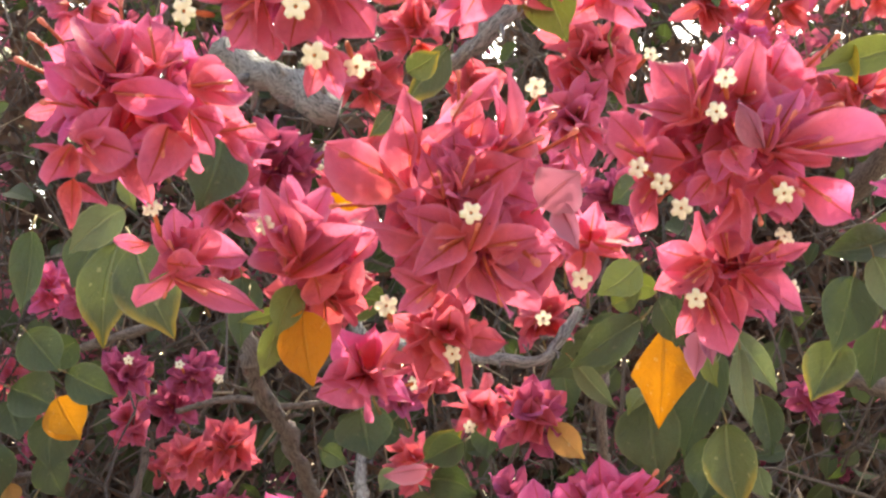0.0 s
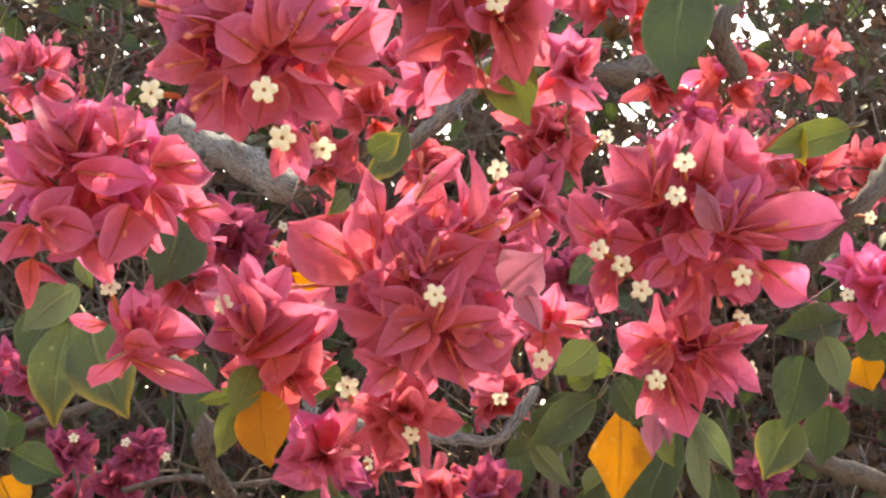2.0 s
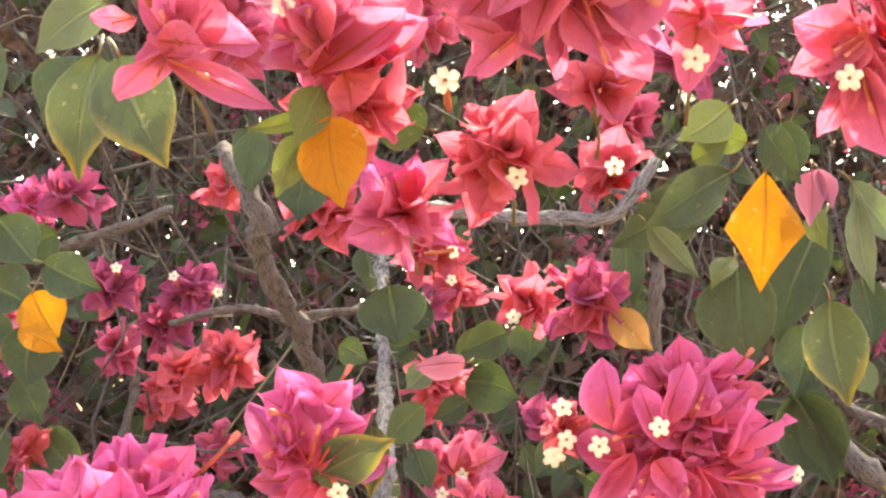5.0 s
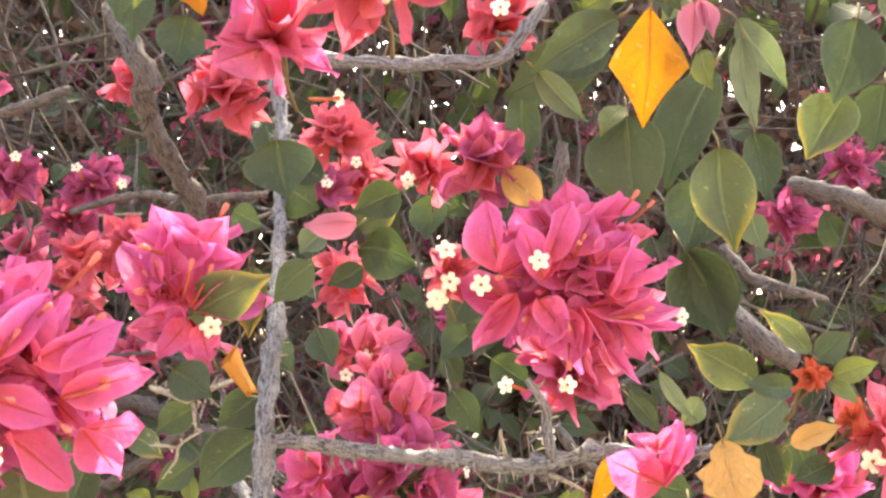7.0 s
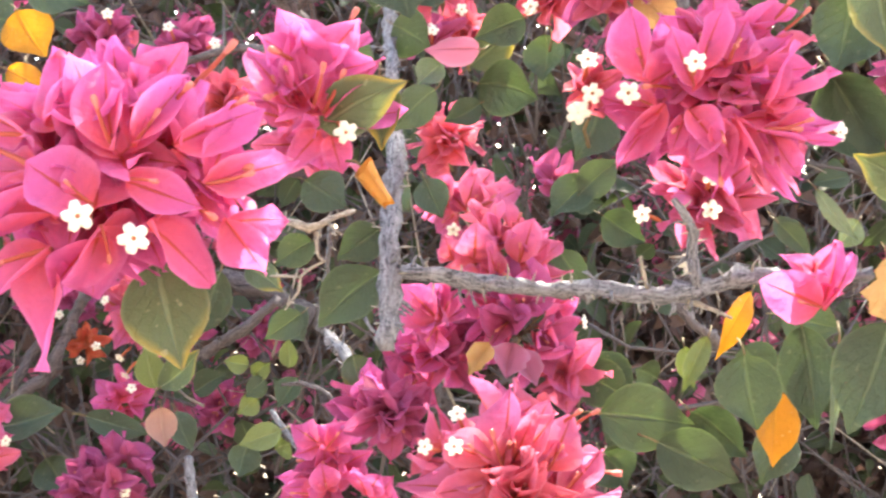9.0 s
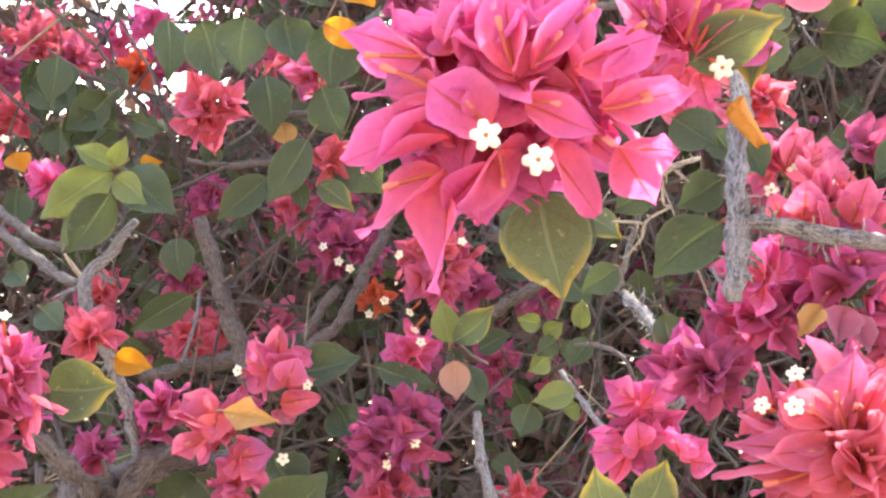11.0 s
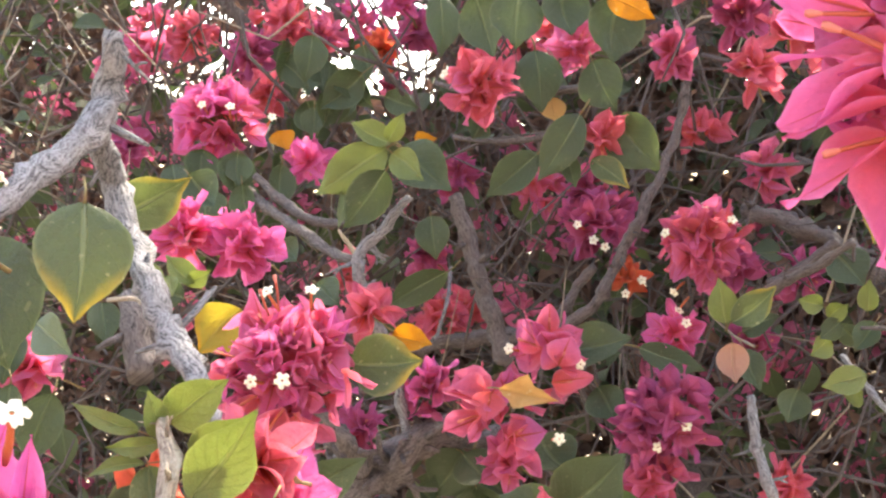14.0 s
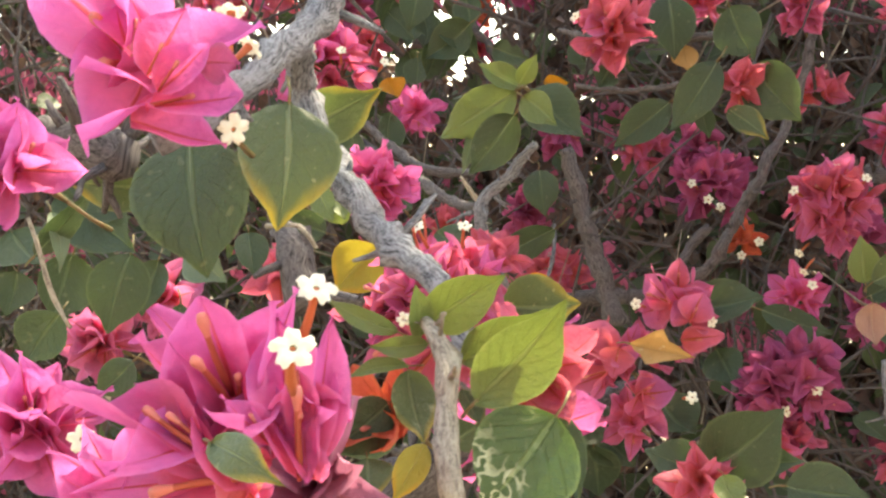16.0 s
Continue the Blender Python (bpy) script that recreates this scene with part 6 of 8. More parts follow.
branch([(-0.7284, 1.5000, 1.6312), (-0.7010, 1.4800, 1.6048), (-0.7185, 1.5000, 1.5729)], [0.0071, 0.0076, 0.0058], 'brown', 'brown bougainvillea branch, its bark colour darkened for shade', spurs=2, seed=328)

# ---- flower clusters near the open side ----
flower_cluster((-0.3033, 0.3750, 1.3003), 0.0180, 'fuchsia', 'bright fuchsia-pink bougainvillea cluster with one wide-open white flower', blooms=[(-0.2747, 0.3360, 1.3203), (-0.2855, 0.3650, 1.3274)], shown=[((-0.2856, 0.3644, 1.2932), (-0.2933, 0.3684, 1.3233), 0.0206), ((-0.2830, 0.3656, 1.2954), (-0.2820, 0.3684, 1.3227), 0.0081), ((-0.2870, 0.3632, 1.3129), (-0.2835, 0.3637, 1.2931), 0.0082), ((-0.2893, 0.3597, 1.2995), (-0.2978, 0.3553, 1.3080), 0.0071), ((-0.3026, 0.3607, 1.2956), (-0.3174, 0.3684, 1.3120), 0.0059), ((-0.3018, 0.3604, 1.2963), (-0.3369, 0.3684, 1.2977), 0.0093), ((-0.3000, 0.3601, 1.2960), (-0.3221, 0.3684, 1.3050), 0.0083), ((-0.2940, 0.3611, 1.2931), (-0.3345, 0.3684, 1.2832), 0.0105), ((-0.2939, 0.3636, 1.2891), (-0.3002, 0.3564, 1.2976), 0.0127, 'coral')], n=2, size=0.025, face=(0.15, -0.5, 0.8), buds=0.9, extra=5, seed=329)
flower_cluster((-0.3351, 0.3900, 1.2758), 0.0154, 'fuchsia', 'bright fuchsia-pink bougainvillea cluster of papery bracts', n=5, size=0.022, face=(0, -0.6, 0.7), seed=330)
flower_cluster((-0.4106, 0.4550, 1.2739), 0.0189, 'fuchsia', 'bright fuchsia-pink bougainvillea cluster of papery bracts with one white flower', blooms=[(-0.3771, 0.4300, 1.2791)], n=9, seed=331)
flower_cluster((-0.3354, 0.3850, 1.3677), 0.0168, 'fuchsia', 'fuchsia-pink bougainvillea cluster beside a pale branch', blooms=[(-0.3194, 0.3930, 1.3564), (-0.3333, 0.4130, 1.3840), (-0.3284, 0.4130, 1.3765)], shown=[((-0.3267, 0.3712, 1.3586), (-0.3097, 0.3789, 1.3605), 0.0152), ((-0.3311, 0.3728, 1.3561), (-0.3130, 0.3789, 1.3542), 0.0121), ((-0.3237, 0.3704, 1.3613), (-0.3135, 0.3710, 1.3710), 0.0102), ((-0.3260, 0.3698, 1.3644), (-0.3202, 0.3731, 1.3787), 0.0151), ((-0.3303, 0.3702, 1.3681), (-0.3347, 0.3735, 1.3800), 0.0136), ((-0.3169, 0.3717, 1.3676), (-0.3112, 0.3789, 1.3685), 0.0080, 'magenta')], n=1, size=0.027, extra=1, seed=332)
flower_cluster((-0.4099, 0.4400, 1.3456), 0.0112, 'fuchsia', 'bright fuchsia-pink bougainvillea cluster of papery bracts', n=5, seed=333)
flower_cluster((-0.2619, 0.4300, 1.3094), 0.0099, 'coral', 'coral bougainvillea bracts opening behind young leaves', n=3, size=0.017, seed=334)
flower_cluster((-0.2696, 0.4600, 1.2908), 0.0127, 'rose', 'bright rose-pink bougainvillea cluster of papery bracts', n=6, size=0.019, seed=335)
flower_cluster((-0.5287, 0.6600, 1.2712), 0.0130, 'pink', 'deep pink bougainvillea cluster of papery bracts', n=5, seed=336)
flower_cluster((-0.5082, 0.6800, 1.2918), 0.0119, 'pink', 'deep pink bougainvillea cluster of papery bracts', n=4, seed=337)
flower_cluster((-0.2939, 0.3900, 1.2864), 0.0068, 'lilac', 'faded lilac bougainvillea cluster of papery bracts', n=3, seed=338)
flower_cluster((-0.3012, 0.4500, 1.2899), 0.0069, 'orange', 'small orange-red bougainvillea cluster of papery bracts', n=3, size=0.016, seed=339)
leaf((0.0293, 0.3820, 1.5667), (0.0413, 0.3760, 1.5764), 0.0166, 'pale', 5, bract='lilac', ragged=0.35, bow=0.14, fold=0.55, seed=340)
leaf((0.0348, 0.3850, 1.5682), (0.0408, 0.3790, 1.5527), 0.0090, 'pale', -4, bract='lilac', ragged=0.35, bow=0.22, fold=0.7, seed=341)

# ---- leaves, upper part ----
leaf((-0.0814, 0.4600, 1.6070), (-0.0890, 0.4540, 1.5773), 0.0244, 'green', -10, bow=0.2, fold=0.2, seed=342)
leaf((-0.1365, 0.5300, 1.5770), (-0.1394, 0.5240, 1.5323), 0.0242, 'edge', 10, bow=0.2, fold=0.25, seed=343)
leaf((-0.1284, 0.5250, 1.5760), (-0.1091, 0.5190, 1.5359), 0.0287, 'edge', -6, bow=0.18, fold=0.3, seed=344)
leaf((-0.1267, 0.5000, 1.5865), (-0.1465, 0.4940, 1.5673), 0.0159, 'pale', 5, bow=0.14, fold=0.3, seed=345)
leaf((-0.1526, 0.5700, 1.5886), (-0.1650, 0.5640, 1.5615), 0.0211, 'green', 21, bow=0.16, fold=0.34, seed=346)
leaf((-0.1167, 0.4600, 1.5944), (-0.1110, 0.4540, 1.5776), 0.0083, 'young', 11, bow=0.1, fold=0.27, seed=347)
leaf((-0.1697, 0.5200, 1.5807), (-0.1703, 0.5140, 1.5443), 0.0147, 'green', 23, bow=0.16, fold=0.4, seed=348)
leaf((-0.0550, 0.4750, 1.5532), (-0.0616, 0.4690, 1.5331), 0.0132, 'young', -10, bow=0.14, fold=0.3, seed=349)
leaf((-0.0620, 0.4800, 1.5391), (-0.0676, 0.4740, 1.5187), 0.0106, 'young', -10, bow=0.18, fold=0.35, seed=350)
leaf((-0.0984, 0.6200, 1.5737), (-0.0954, 0.6140, 1.5448), 0.0179, 'green', -21, bow=0.18, fold=0.36, seed=351)
leaf((-0.0594, 0.4780, 1.5449), (-0.0765, 0.4720, 1.5389), 0.0058, 'young', 9, bow=0.12, fold=0.4, seed=352)
leaf((-0.0520, 0.4720, 1.5431), (-0.0471, 0.4660, 1.5148), 0.0215, 'orange', 8, bow=0.1, fold=0.15, seed=353)
leaf((-0.0242, 0.5200, 1.5506), (-0.0427, 0.5140, 1.5551), 0.0180, 'green', -12, bow=0.19, fold=0.4, seed=354)
leaf((0.0956, 0.5500, 1.5431), (0.0910, 0.5440, 1.4995), 0.0276, 'orange', -6, fold=0.1, blunt=1.0, kite=0.8, bow=0.1, seed=355)
leaf((0.1059, 0.5300, 1.5407), (0.1030, 0.5240, 1.5200), 0.0106, 'pale', 4, bract='lilac', bow=0.2, fold=0.8, seed=356)
leaf((0.1077, 0.5280, 1.5401), (0.1100, 0.5220, 1.5252), 0.0072, 'pale', -20, bract='lilac', bow=0.2, fold=0.9, seed=357)
leaf((0.0959, 0.5300, 1.5572), (0.0960, 0.5240, 1.5325), 0.0167, 'green', -10, bow=0.13, fold=0.52, seed=358)
# Leaf whitened by the sun; its pale colour holds that light.
leaf((0.1275, 0.5550, 1.5413), (0.1431, 0.5490, 1.5149), 0.0124, 'pale', -23, bow=0.17, fold=0.5, seed=359)
leaf((0.1278, 0.5500, 1.5343), (0.1306, 0.5440, 1.4995), 0.0100, 'pale', -9, bow=0.1, fold=0.54, seed=360)
leaf((0.1015, 0.6000, 1.5647), (0.0767, 0.5940, 1.5685), 0.0148, 'young', -13, bow=0.09, fold=0.34, seed=361)
leaf((0.0932, 0.6200, 1.5501), (0.0638, 0.6140, 1.5348), 0.0229, 'green', 10, bow=0.07, fold=0.28, seed=362)
leaf((0.0799, 0.6000, 1.5574), (0.0931, 0.5940, 1.5638), 0.0123, 'young', -8, bow=0.23, fold=0.34, seed=363)
leaf((0.1320, 0.6050, 1.5358), (0.1116, 0.5990, 1.4852), 0.0254, 'green', 17, bow=0.09, fold=0.29, seed=364)
leaf((0.0964, 0.6000, 1.5153), (0.0995, 0.5940, 1.4751), 0.0317, 'green', 7, bow=0.24, fold=0.35, seed=365)
leaf((0.1338, 0.6300, 1.4947), (0.1242, 0.6240, 1.4644), 0.0288, 'green', -13, bow=0.08, fold=0.39, seed=366)
leaf((0.1309, 0.5950, 1.5022), (0.1350, 0.5890, 1.4614), 0.0251, 'edge', -15, bow=0.22, fold=0.56, seed=367)
leaf((0.1583, 0.6400, 1.5167), (0.1611, 0.6340, 1.4861), 0.0160, 'green', -15, bow=0.11, fold=0.54, seed=368)
leaf((0.1535, 0.6300, 1.4809), (0.1565, 0.6240, 1.4660), 0.0120, 'pale', 7, bow=0.22, fold=0.29, seed=369)
leaf((0.1317, 0.6450, 1.4687), (0.1438, 0.6390, 1.4294), 0.0315, 'green', -18, bow=0.11, fold=0.54, seed=370)
leaf((0.0911, 0.5850, 1.5499), (0.0567, 0.5790, 1.5269), 0.0194, 'green', -11, bow=0.12, fold=0.33, seed=371)
leaf((0.0606, 0.5900, 1.5302), (0.0792, 0.5840, 1.5087), 0.0111, 'pale', -4, bow=0.14, fold=0.61, seed=372)
leaf((0.0642, 0.6700, 1.5401), (0.0659, 0.6640, 1.5052), 0.0161, 'green', -17, bow=0.05, fold=0.62, seed=373)
leaf((0.0957, 0.6000, 1.5190), (0.0851, 0.5940, 1.5059), 0.0100, 'young', 18, bow=0.26, fold=0.34, seed=374)
leaf((0.1182, 0.5700, 1.5336), (0.1209, 0.5640, 1.5177), 0.0107, 'young', 22, bow=0.24, fold=0.22, seed=375)
leaf((0.1133, 0.5700, 1.5546), (0.1024, 0.5640, 1.5422), 0.0097, 'young', 12, bow=0.23, fold=0.46, seed=376)
leaf((-0.0841, 0.5500, 1.5570), (-0.0865, 0.5440, 1.5335), 0.0122, 'green', 1, bow=0.11, fold=0.3, seed=377)
leaf((-0.0724, 0.6000, 1.5515), (-0.0742, 0.5940, 1.5303), 0.0202, 'green', -13, bow=0.06, fold=0.42, seed=378)
leaf((0.0997, 0.4200, 1.6874), (0.0924, 0.4140, 1.6397), 0.0261, 'green', 4, bow=0.08, fold=0.2, seed=379)
leaf((0.0314, 0.4040, 1.6507), (0.0404, 0.3980, 1.6230), 0.0186, 'young', -10, bow=0.12, fold=0.2, seed=380)
leaf((0.2356, 0.6600, 1.5991), (0.1965, 0.6540, 1.5901), 0.0221, 'green', 20, bow=0.24, fold=0.59, seed=381)
leaf((0.2180, 0.6400, 1.5860), (0.2243, 0.6340, 1.5544), 0.0177, 'pale', 4, bow=0.05, fold=0.51, seed=382)
leaf((0.2272, 0.7000, 1.5836), (0.2118, 0.6940, 1.5407), 0.0315, 'green', -16, bow=0.11, fold=0.46, seed=383)
leaf((0.2203, 0.7000, 1.5472), (0.1987, 0.6940, 1.5140), 0.0279, 'edge', 1, bow=0.14, fold=0.62, seed=384)
leaf((0.2468, 0.7200, 1.5564), (0.2377, 0.7140, 1.5210), 0.0254, 'green', 5, bow=0.12, fold=0.24, seed=385)
leaf((0.2534, 0.6800, 1.5971), (0.2687, 0.6740, 1.5778), 0.0260, 'green', 17, bow=0.15, fold=0.53, seed=386)
leaf((0.2596, 0.7000, 1.5836), (0.2625, 0.6940, 1.5625), 0.0216, 'orange', -7, bow=0.09, fold=0.39, seed=387)
leaf((0.2359, 0.6300, 1.6943), (0.1845, 0.6240, 1.6784), 0.0193, 'young', 15, bow=0.09, fold=0.54, seed=388)
leaf((0.2073, 0.6300, 1.6956), (0.2085, 0.6240, 1.6710), 0.0124, 'yellow', 20, bow=0.22, fold=0.55, seed=389)
leaf((0.0025, 0.5200, 1.6588), (-0.0170, 0.5140, 1.6315), 0.0157, 'edge', -24, bow=0.18, fold=0.57, seed=390)
leaf((-0.0230, 0.5600, 1.6411), (-0.0328, 0.5540, 1.6278), 0.0097, 'edge', -22, bow=0.11, fold=0.25, seed=391)
leaf((0.0467, 0.5000, 1.7202), (0.0472, 0.4940, 1.7051), 0.0088, 'orange', 1, bow=0.14, fold=0.36, seed=392)
leaf((0.0902, 0.5800, 1.5747), (0.0693, 0.5740, 1.5597), 0.0181, 'young', 13, bow=0.05, fold=0.13, seed=393)
leaf((0.0898, 0.6200, 1.5457), (0.0495, 0.6140, 1.5245), 0.0267, 'green', -18, bow=0.08, fold=0.14, seed=394)
leaf((0.0877, 0.5200, 1.5525), (0.0978, 0.5140, 1.5323), 0.0147, 'green', 23, bow=0.23, fold=0.15, seed=395)
leaf((0.1912, 0.6600, 1.7903), (0.1696, 0.6540, 1.7708), 0.0199, 'green', 0, bow=0.12, fold=0.27, seed=396)
leaf((-0.2231, 0.7600, 1.5327), (-0.1906, 0.7540, 1.5182), 0.0252, 'green', -7, bow=0.19, fold=0.42, seed=397)
leaf((-0.2549, 0.7800, 1.5587), (-0.2313, 0.7740, 1.5335), 0.0294, 'green', -7, bow=0.09, fold=0.28, seed=398)
leaf((-0.2620, 0.7800, 1.5244), (-0.2314, 0.7740, 1.5105), 0.0324, 'green', -18, bow=0.17, fold=0.49, seed=399)
leaf((-0.2313, 0.7700, 1.5186), (-0.2148, 0.7640, 1.4945), 0.0268, 'orange', -6, bow=0.07, fold=0.2, seed=400)
leaf((-0.2290, 0.8000, 1.5544), (-0.2486, 0.7940, 1.5378), 0.0235, 'green', -6, bow=0.18, fold=0.53, seed=401)
leaf((0.0105, 0.6600, 1.4931), (-0.0102, 0.6540, 1.4830), 0.0174, 'green', -6, bow=0.22, fold=0.44, seed=402)
leaf((-0.0401, 0.6300, 1.5097), (-0.0348, 0.6240, 1.4850), 0.0294, 'green', -3, bow=0.13, fold=0.37, seed=403)
leaf((-0.0242, 0.6400, 1.5040), (-0.0363, 0.6340, 1.4916), 0.0156, 'green', 10, bow=0.14, fold=0.48, seed=404)
leaf((0.0545, 0.6500, 1.5020), (0.0710, 0.6440, 1.4847), 0.0159, 'tan', -2, bow=0.1, fold=0.39, seed=405)
leaf((-0.0657, 0.7000, 1.4888), (-0.0516, 0.6940, 1.4809), 0.0143, 'green', 9, bow=0.07, fold=0.33, seed=406)
leaf((-0.0304, 0.4600, 1.5804), (-0.0408, 0.4540, 1.5844), 0.0074, 'orange', -4, bow=0.23, fold=0.62, seed=407)
leaf((-0.0130, 0.4500, 1.6280), (-0.0010, 0.4440, 1.6341), 0.0110, 'edge', -6, bow=0.24, fold=0.54, seed=408)
leaf((0.0852, 0.5500, 1.6085), (0.0727, 0.5440, 1.5959), 0.0137, 'green', -11, bow=0.15, fold=0.17, seed=409)

# ---- leaves, middle part ----
leaf((0.1303, 0.5500, 1.4137), (0.1052, 0.5440, 1.4266), 0.0163, 'edge', -8, bow=0.15, fold=0.3, seed=700)
leaf((0.1430, 0.5600, 1.4082), (0.1186, 0.5540, 1.3922), 0.0174, 'edge', 6, bow=0.15, fold=0.3, seed=701)
leaf((0.1368, 0.5300, 1.4124), (0.1183, 0.5240, 1.4141), 0.0088, 'green', 8, bow=0.15, fold=0.3, seed=702)
leaf((0.1355, 0.5100, 1.4231), (0.1174, 0.5040, 1.4366), 0.0077, 'edge', 10, bow=0.15, fold=0.3, seed=703)
leaf((0.1408, 0.5200, 1.4218), (0.1503, 0.5140, 1.4299), 0.0103, 'green', -12, bow=0.15, fold=0.3, seed=704)
leaf((0.1442, 0.5150, 1.4164), (0.1568, 0.5090, 1.4205), 0.0085, 'young', 15, bow=0.15, fold=0.3, seed=705)
leaf((0.1414, 0.5100, 1.4146), (0.1484, 0.5040, 1.4077), 0.0053, 'young', -10, bow=0.15, fold=0.3, seed=706)
leaf((0.1491, 0.5300, 1.3883), (0.1333, 0.5240, 1.3825), 0.0102, 'green', 5, bow=0.15, fold=0.3, seed=707)
leaf((0.1016, 0.5700, 1.4171), (0.1137, 0.5640, 1.3996), 0.0058, 'pale', 4, bow=0.15, fold=0.3, seed=708)
leaf((0.0967, 0.6000, 1.4076), (0.1068, 0.5940, 1.3941), 0.0079, 'green', -5, bow=0.15, fold=0.3, seed=709)
leaf((0.1349, 0.5600, 1.3938), (0.1394, 0.5540, 1.3771), 0.0095, 'green', 4, bow=0.15, fold=0.3, seed=710)
leaf((-0.0065, 0.7000, 1.4723), (0.0186, 0.6940, 1.4647), 0.0258, 'green', 15, bow=0.19, fold=0.59, seed=410)
leaf((-0.0101, 0.7200, 1.4835), (0.0111, 0.7140, 1.5009), 0.0183, 'edge', 14, bow=0.19, fold=0.5, seed=411)
leaf((-0.0059, 0.7000, 1.4640), (-0.0220, 0.6940, 1.4551), 0.0129, 'green', 3, bow=0.07, fold=0.42, seed=412)
leaf((-0.0078, 0.6550, 1.4790), (-0.0298, 0.6430, 1.4767), 0.0138, 'pale', -30, bract='lilac', bow=0.12, fold=0.5, seed=413)
leaf((-0.0251, 0.6400, 1.4609), (-0.0411, 0.6340, 1.4437), 0.0158, 'green', -22, bow=0.07, fold=0.15, seed=414)
leaf((-0.0459, 0.7400, 1.5062), (-0.0276, 0.7340, 1.4940), 0.0241, 'green', 18, bow=0.09, fold=0.11, seed=415)
leaf((0.0272, 0.7600, 1.5054), (0.0251, 0.7540, 1.4817), 0.0209, 'green', 16, bow=0.08, fold=0.56, seed=416)
leaf((-0.0236, 0.6800, 1.4779), (-0.0331, 0.6740, 1.4673), 0.0129, 'pale', 8, bow=0.23, fold=0.62, seed=417)
leaf((-0.0613, 0.5480, 1.4349), (-0.0335, 0.5420, 1.4487), 0.0180, 'edge', 4, fold=0.1, bow=0.22, seed=418)
leaf((-0.0432, 0.5600, 1.4534), (-0.0422, 0.5540, 1.4280), 0.0142, 'edge', 13, bow=0.16, fold=0.49, seed=419)
leaf((-0.0651, 0.5420, 1.4176), (-0.0516, 0.5360, 1.4084), 0.0147, 'green', -6, bow=0.12, fold=0.3, seed=420)
rolled_leaf((-0.0476, 0.5440, 1.4219), (-0.0394, 0.5380, 1.4102), 0.0076, 0.0036, 'orange-brown dead bougainvillea leaf rolled into a scroll', seed=421)
leaf((-0.0468, 0.6550, 1.3903), (-0.0714, 0.6490, 1.3681), 0.0235, 'green', 8, bow=0.15, fold=0.3, seed=422)
leaf((-0.0495, 0.7000, 1.4310), (-0.0362, 0.6940, 1.4158), 0.0159, 'green', -12, bow=0.18, fold=0.51, seed=423)
leaf((-0.0316, 0.8000, 1.4391), (-0.0222, 0.7940, 1.4182), 0.0187, 'green', -5, bow=0.13, fold=0.32, seed=424)
leaf((-0.0601, 0.8000, 1.5483), (-0.0562, 0.7940, 1.5228), 0.0190, 'green', -7, bow=0.14, fold=0.15, seed=425)
leaf((0.0530, 0.8500, 1.4344), (0.0752, 0.8440, 1.4537), 0.0202, 'green', 0, bow=0.25, fold=0.33, seed=426)
leaf((0.0595, 0.8500, 1.4442), (0.0366, 0.8440, 1.4215), 0.0236, 'green', 12, bow=0.08, fold=0.48, seed=427)
leaf((0.0462, 0.9000, 1.4045), (0.0630, 0.8940, 1.3775), 0.0215, 'green', 12, bow=0.19, fold=0.38, seed=428)
leaf((0.0984, 0.6100, 1.4102), (0.1085, 0.6040, 1.3975), 0.0102, 'green', -23, bow=0.15, fold=0.31, seed=438)
leaf((0.1190, 0.5800, 1.4074), (0.1093, 0.5740, 1.3975), 0.0092, 'young', -16, bow=0.13, fold=0.28, seed=439)
leaf((0.1388, 0.5600, 1.3919), (0.1414, 0.5540, 1.3780), 0.0120, 'edge', 16, bow=0.22, fold=0.41, seed=442)
leaf((0.1181, 0.5500, 1.3945), (0.1229, 0.5440, 1.3696), 0.0210, 'tan', -5, fold=0.25, ragged=0.55, blunt=0.95, bow=0.2, seed=444)
leaf((0.1271, 0.5050, 1.3955), (0.1412, 0.4990, 1.4016), 0.0077, 'tan', -2, fold=0.6, ragged=0.25, bow=0.1, seed=445)
leaf((0.1288, 0.6450, 1.4678), (0.1487, 0.6390, 1.4327), 0.0289, 'green', 10, bow=0.19, fold=0.63, seed=446)
leaf((0.1026, 0.6800, 1.3596), (0.1134, 0.6740, 1.3434), 0.0227, 'green', 17, bow=0.1, fold=0.2, seed=447)
leaf((0.1274, 0.5750, 1.3729), (0.1111, 0.5690, 1.3361), 0.0283, 'green', 6, bow=0.1, fold=0.2, seed=448)
leaf((0.1076, 0.6100, 1.3706), (0.1112, 0.6040, 1.3333), 0.0206, 'green', 10, bow=0.23, fold=0.59, seed=449)
leaf((0.0964, 0.6500, 1.3579), (0.0998, 0.6440, 1.3286), 0.0270, 'green', -12, bow=0.23, fold=0.27, seed=450)
leaf((0.1052, 0.6300, 1.3741), (0.1270, 0.6240, 1.3689), 0.0201, 'green', -4, bow=0.2, fold=0.15, seed=451)
leaf((0.1164, 0.7200, 1.3820), (0.0985, 0.7140, 1.3515), 0.0112, 'orange', -20, fold=0.4, bow=0.23, seed=452)
leaf((0.0989, 0.7300, 1.3613), (0.0857, 0.7240, 1.3361), 0.0102, 'young', -7, bow=0.17, fold=0.47, seed=453)
leaf((0.1141, 0.6650, 1.3427), (0.1095, 0.6590, 1.3120), 0.0192, 'orange', -24, bow=0.12, fold=0.34, seed=454)
leaf((0.0456, 0.7000, 1.3296), (0.0858, 0.6940, 1.3251), 0.0299, 'green', 5, bow=0.15, fold=0.22, seed=455)
leaf((0.0678, 0.6850, 1.3192), (0.1012, 0.6790, 1.3033), 0.0260, 'green', 4, bow=0.25, fold=0.32, seed=456)
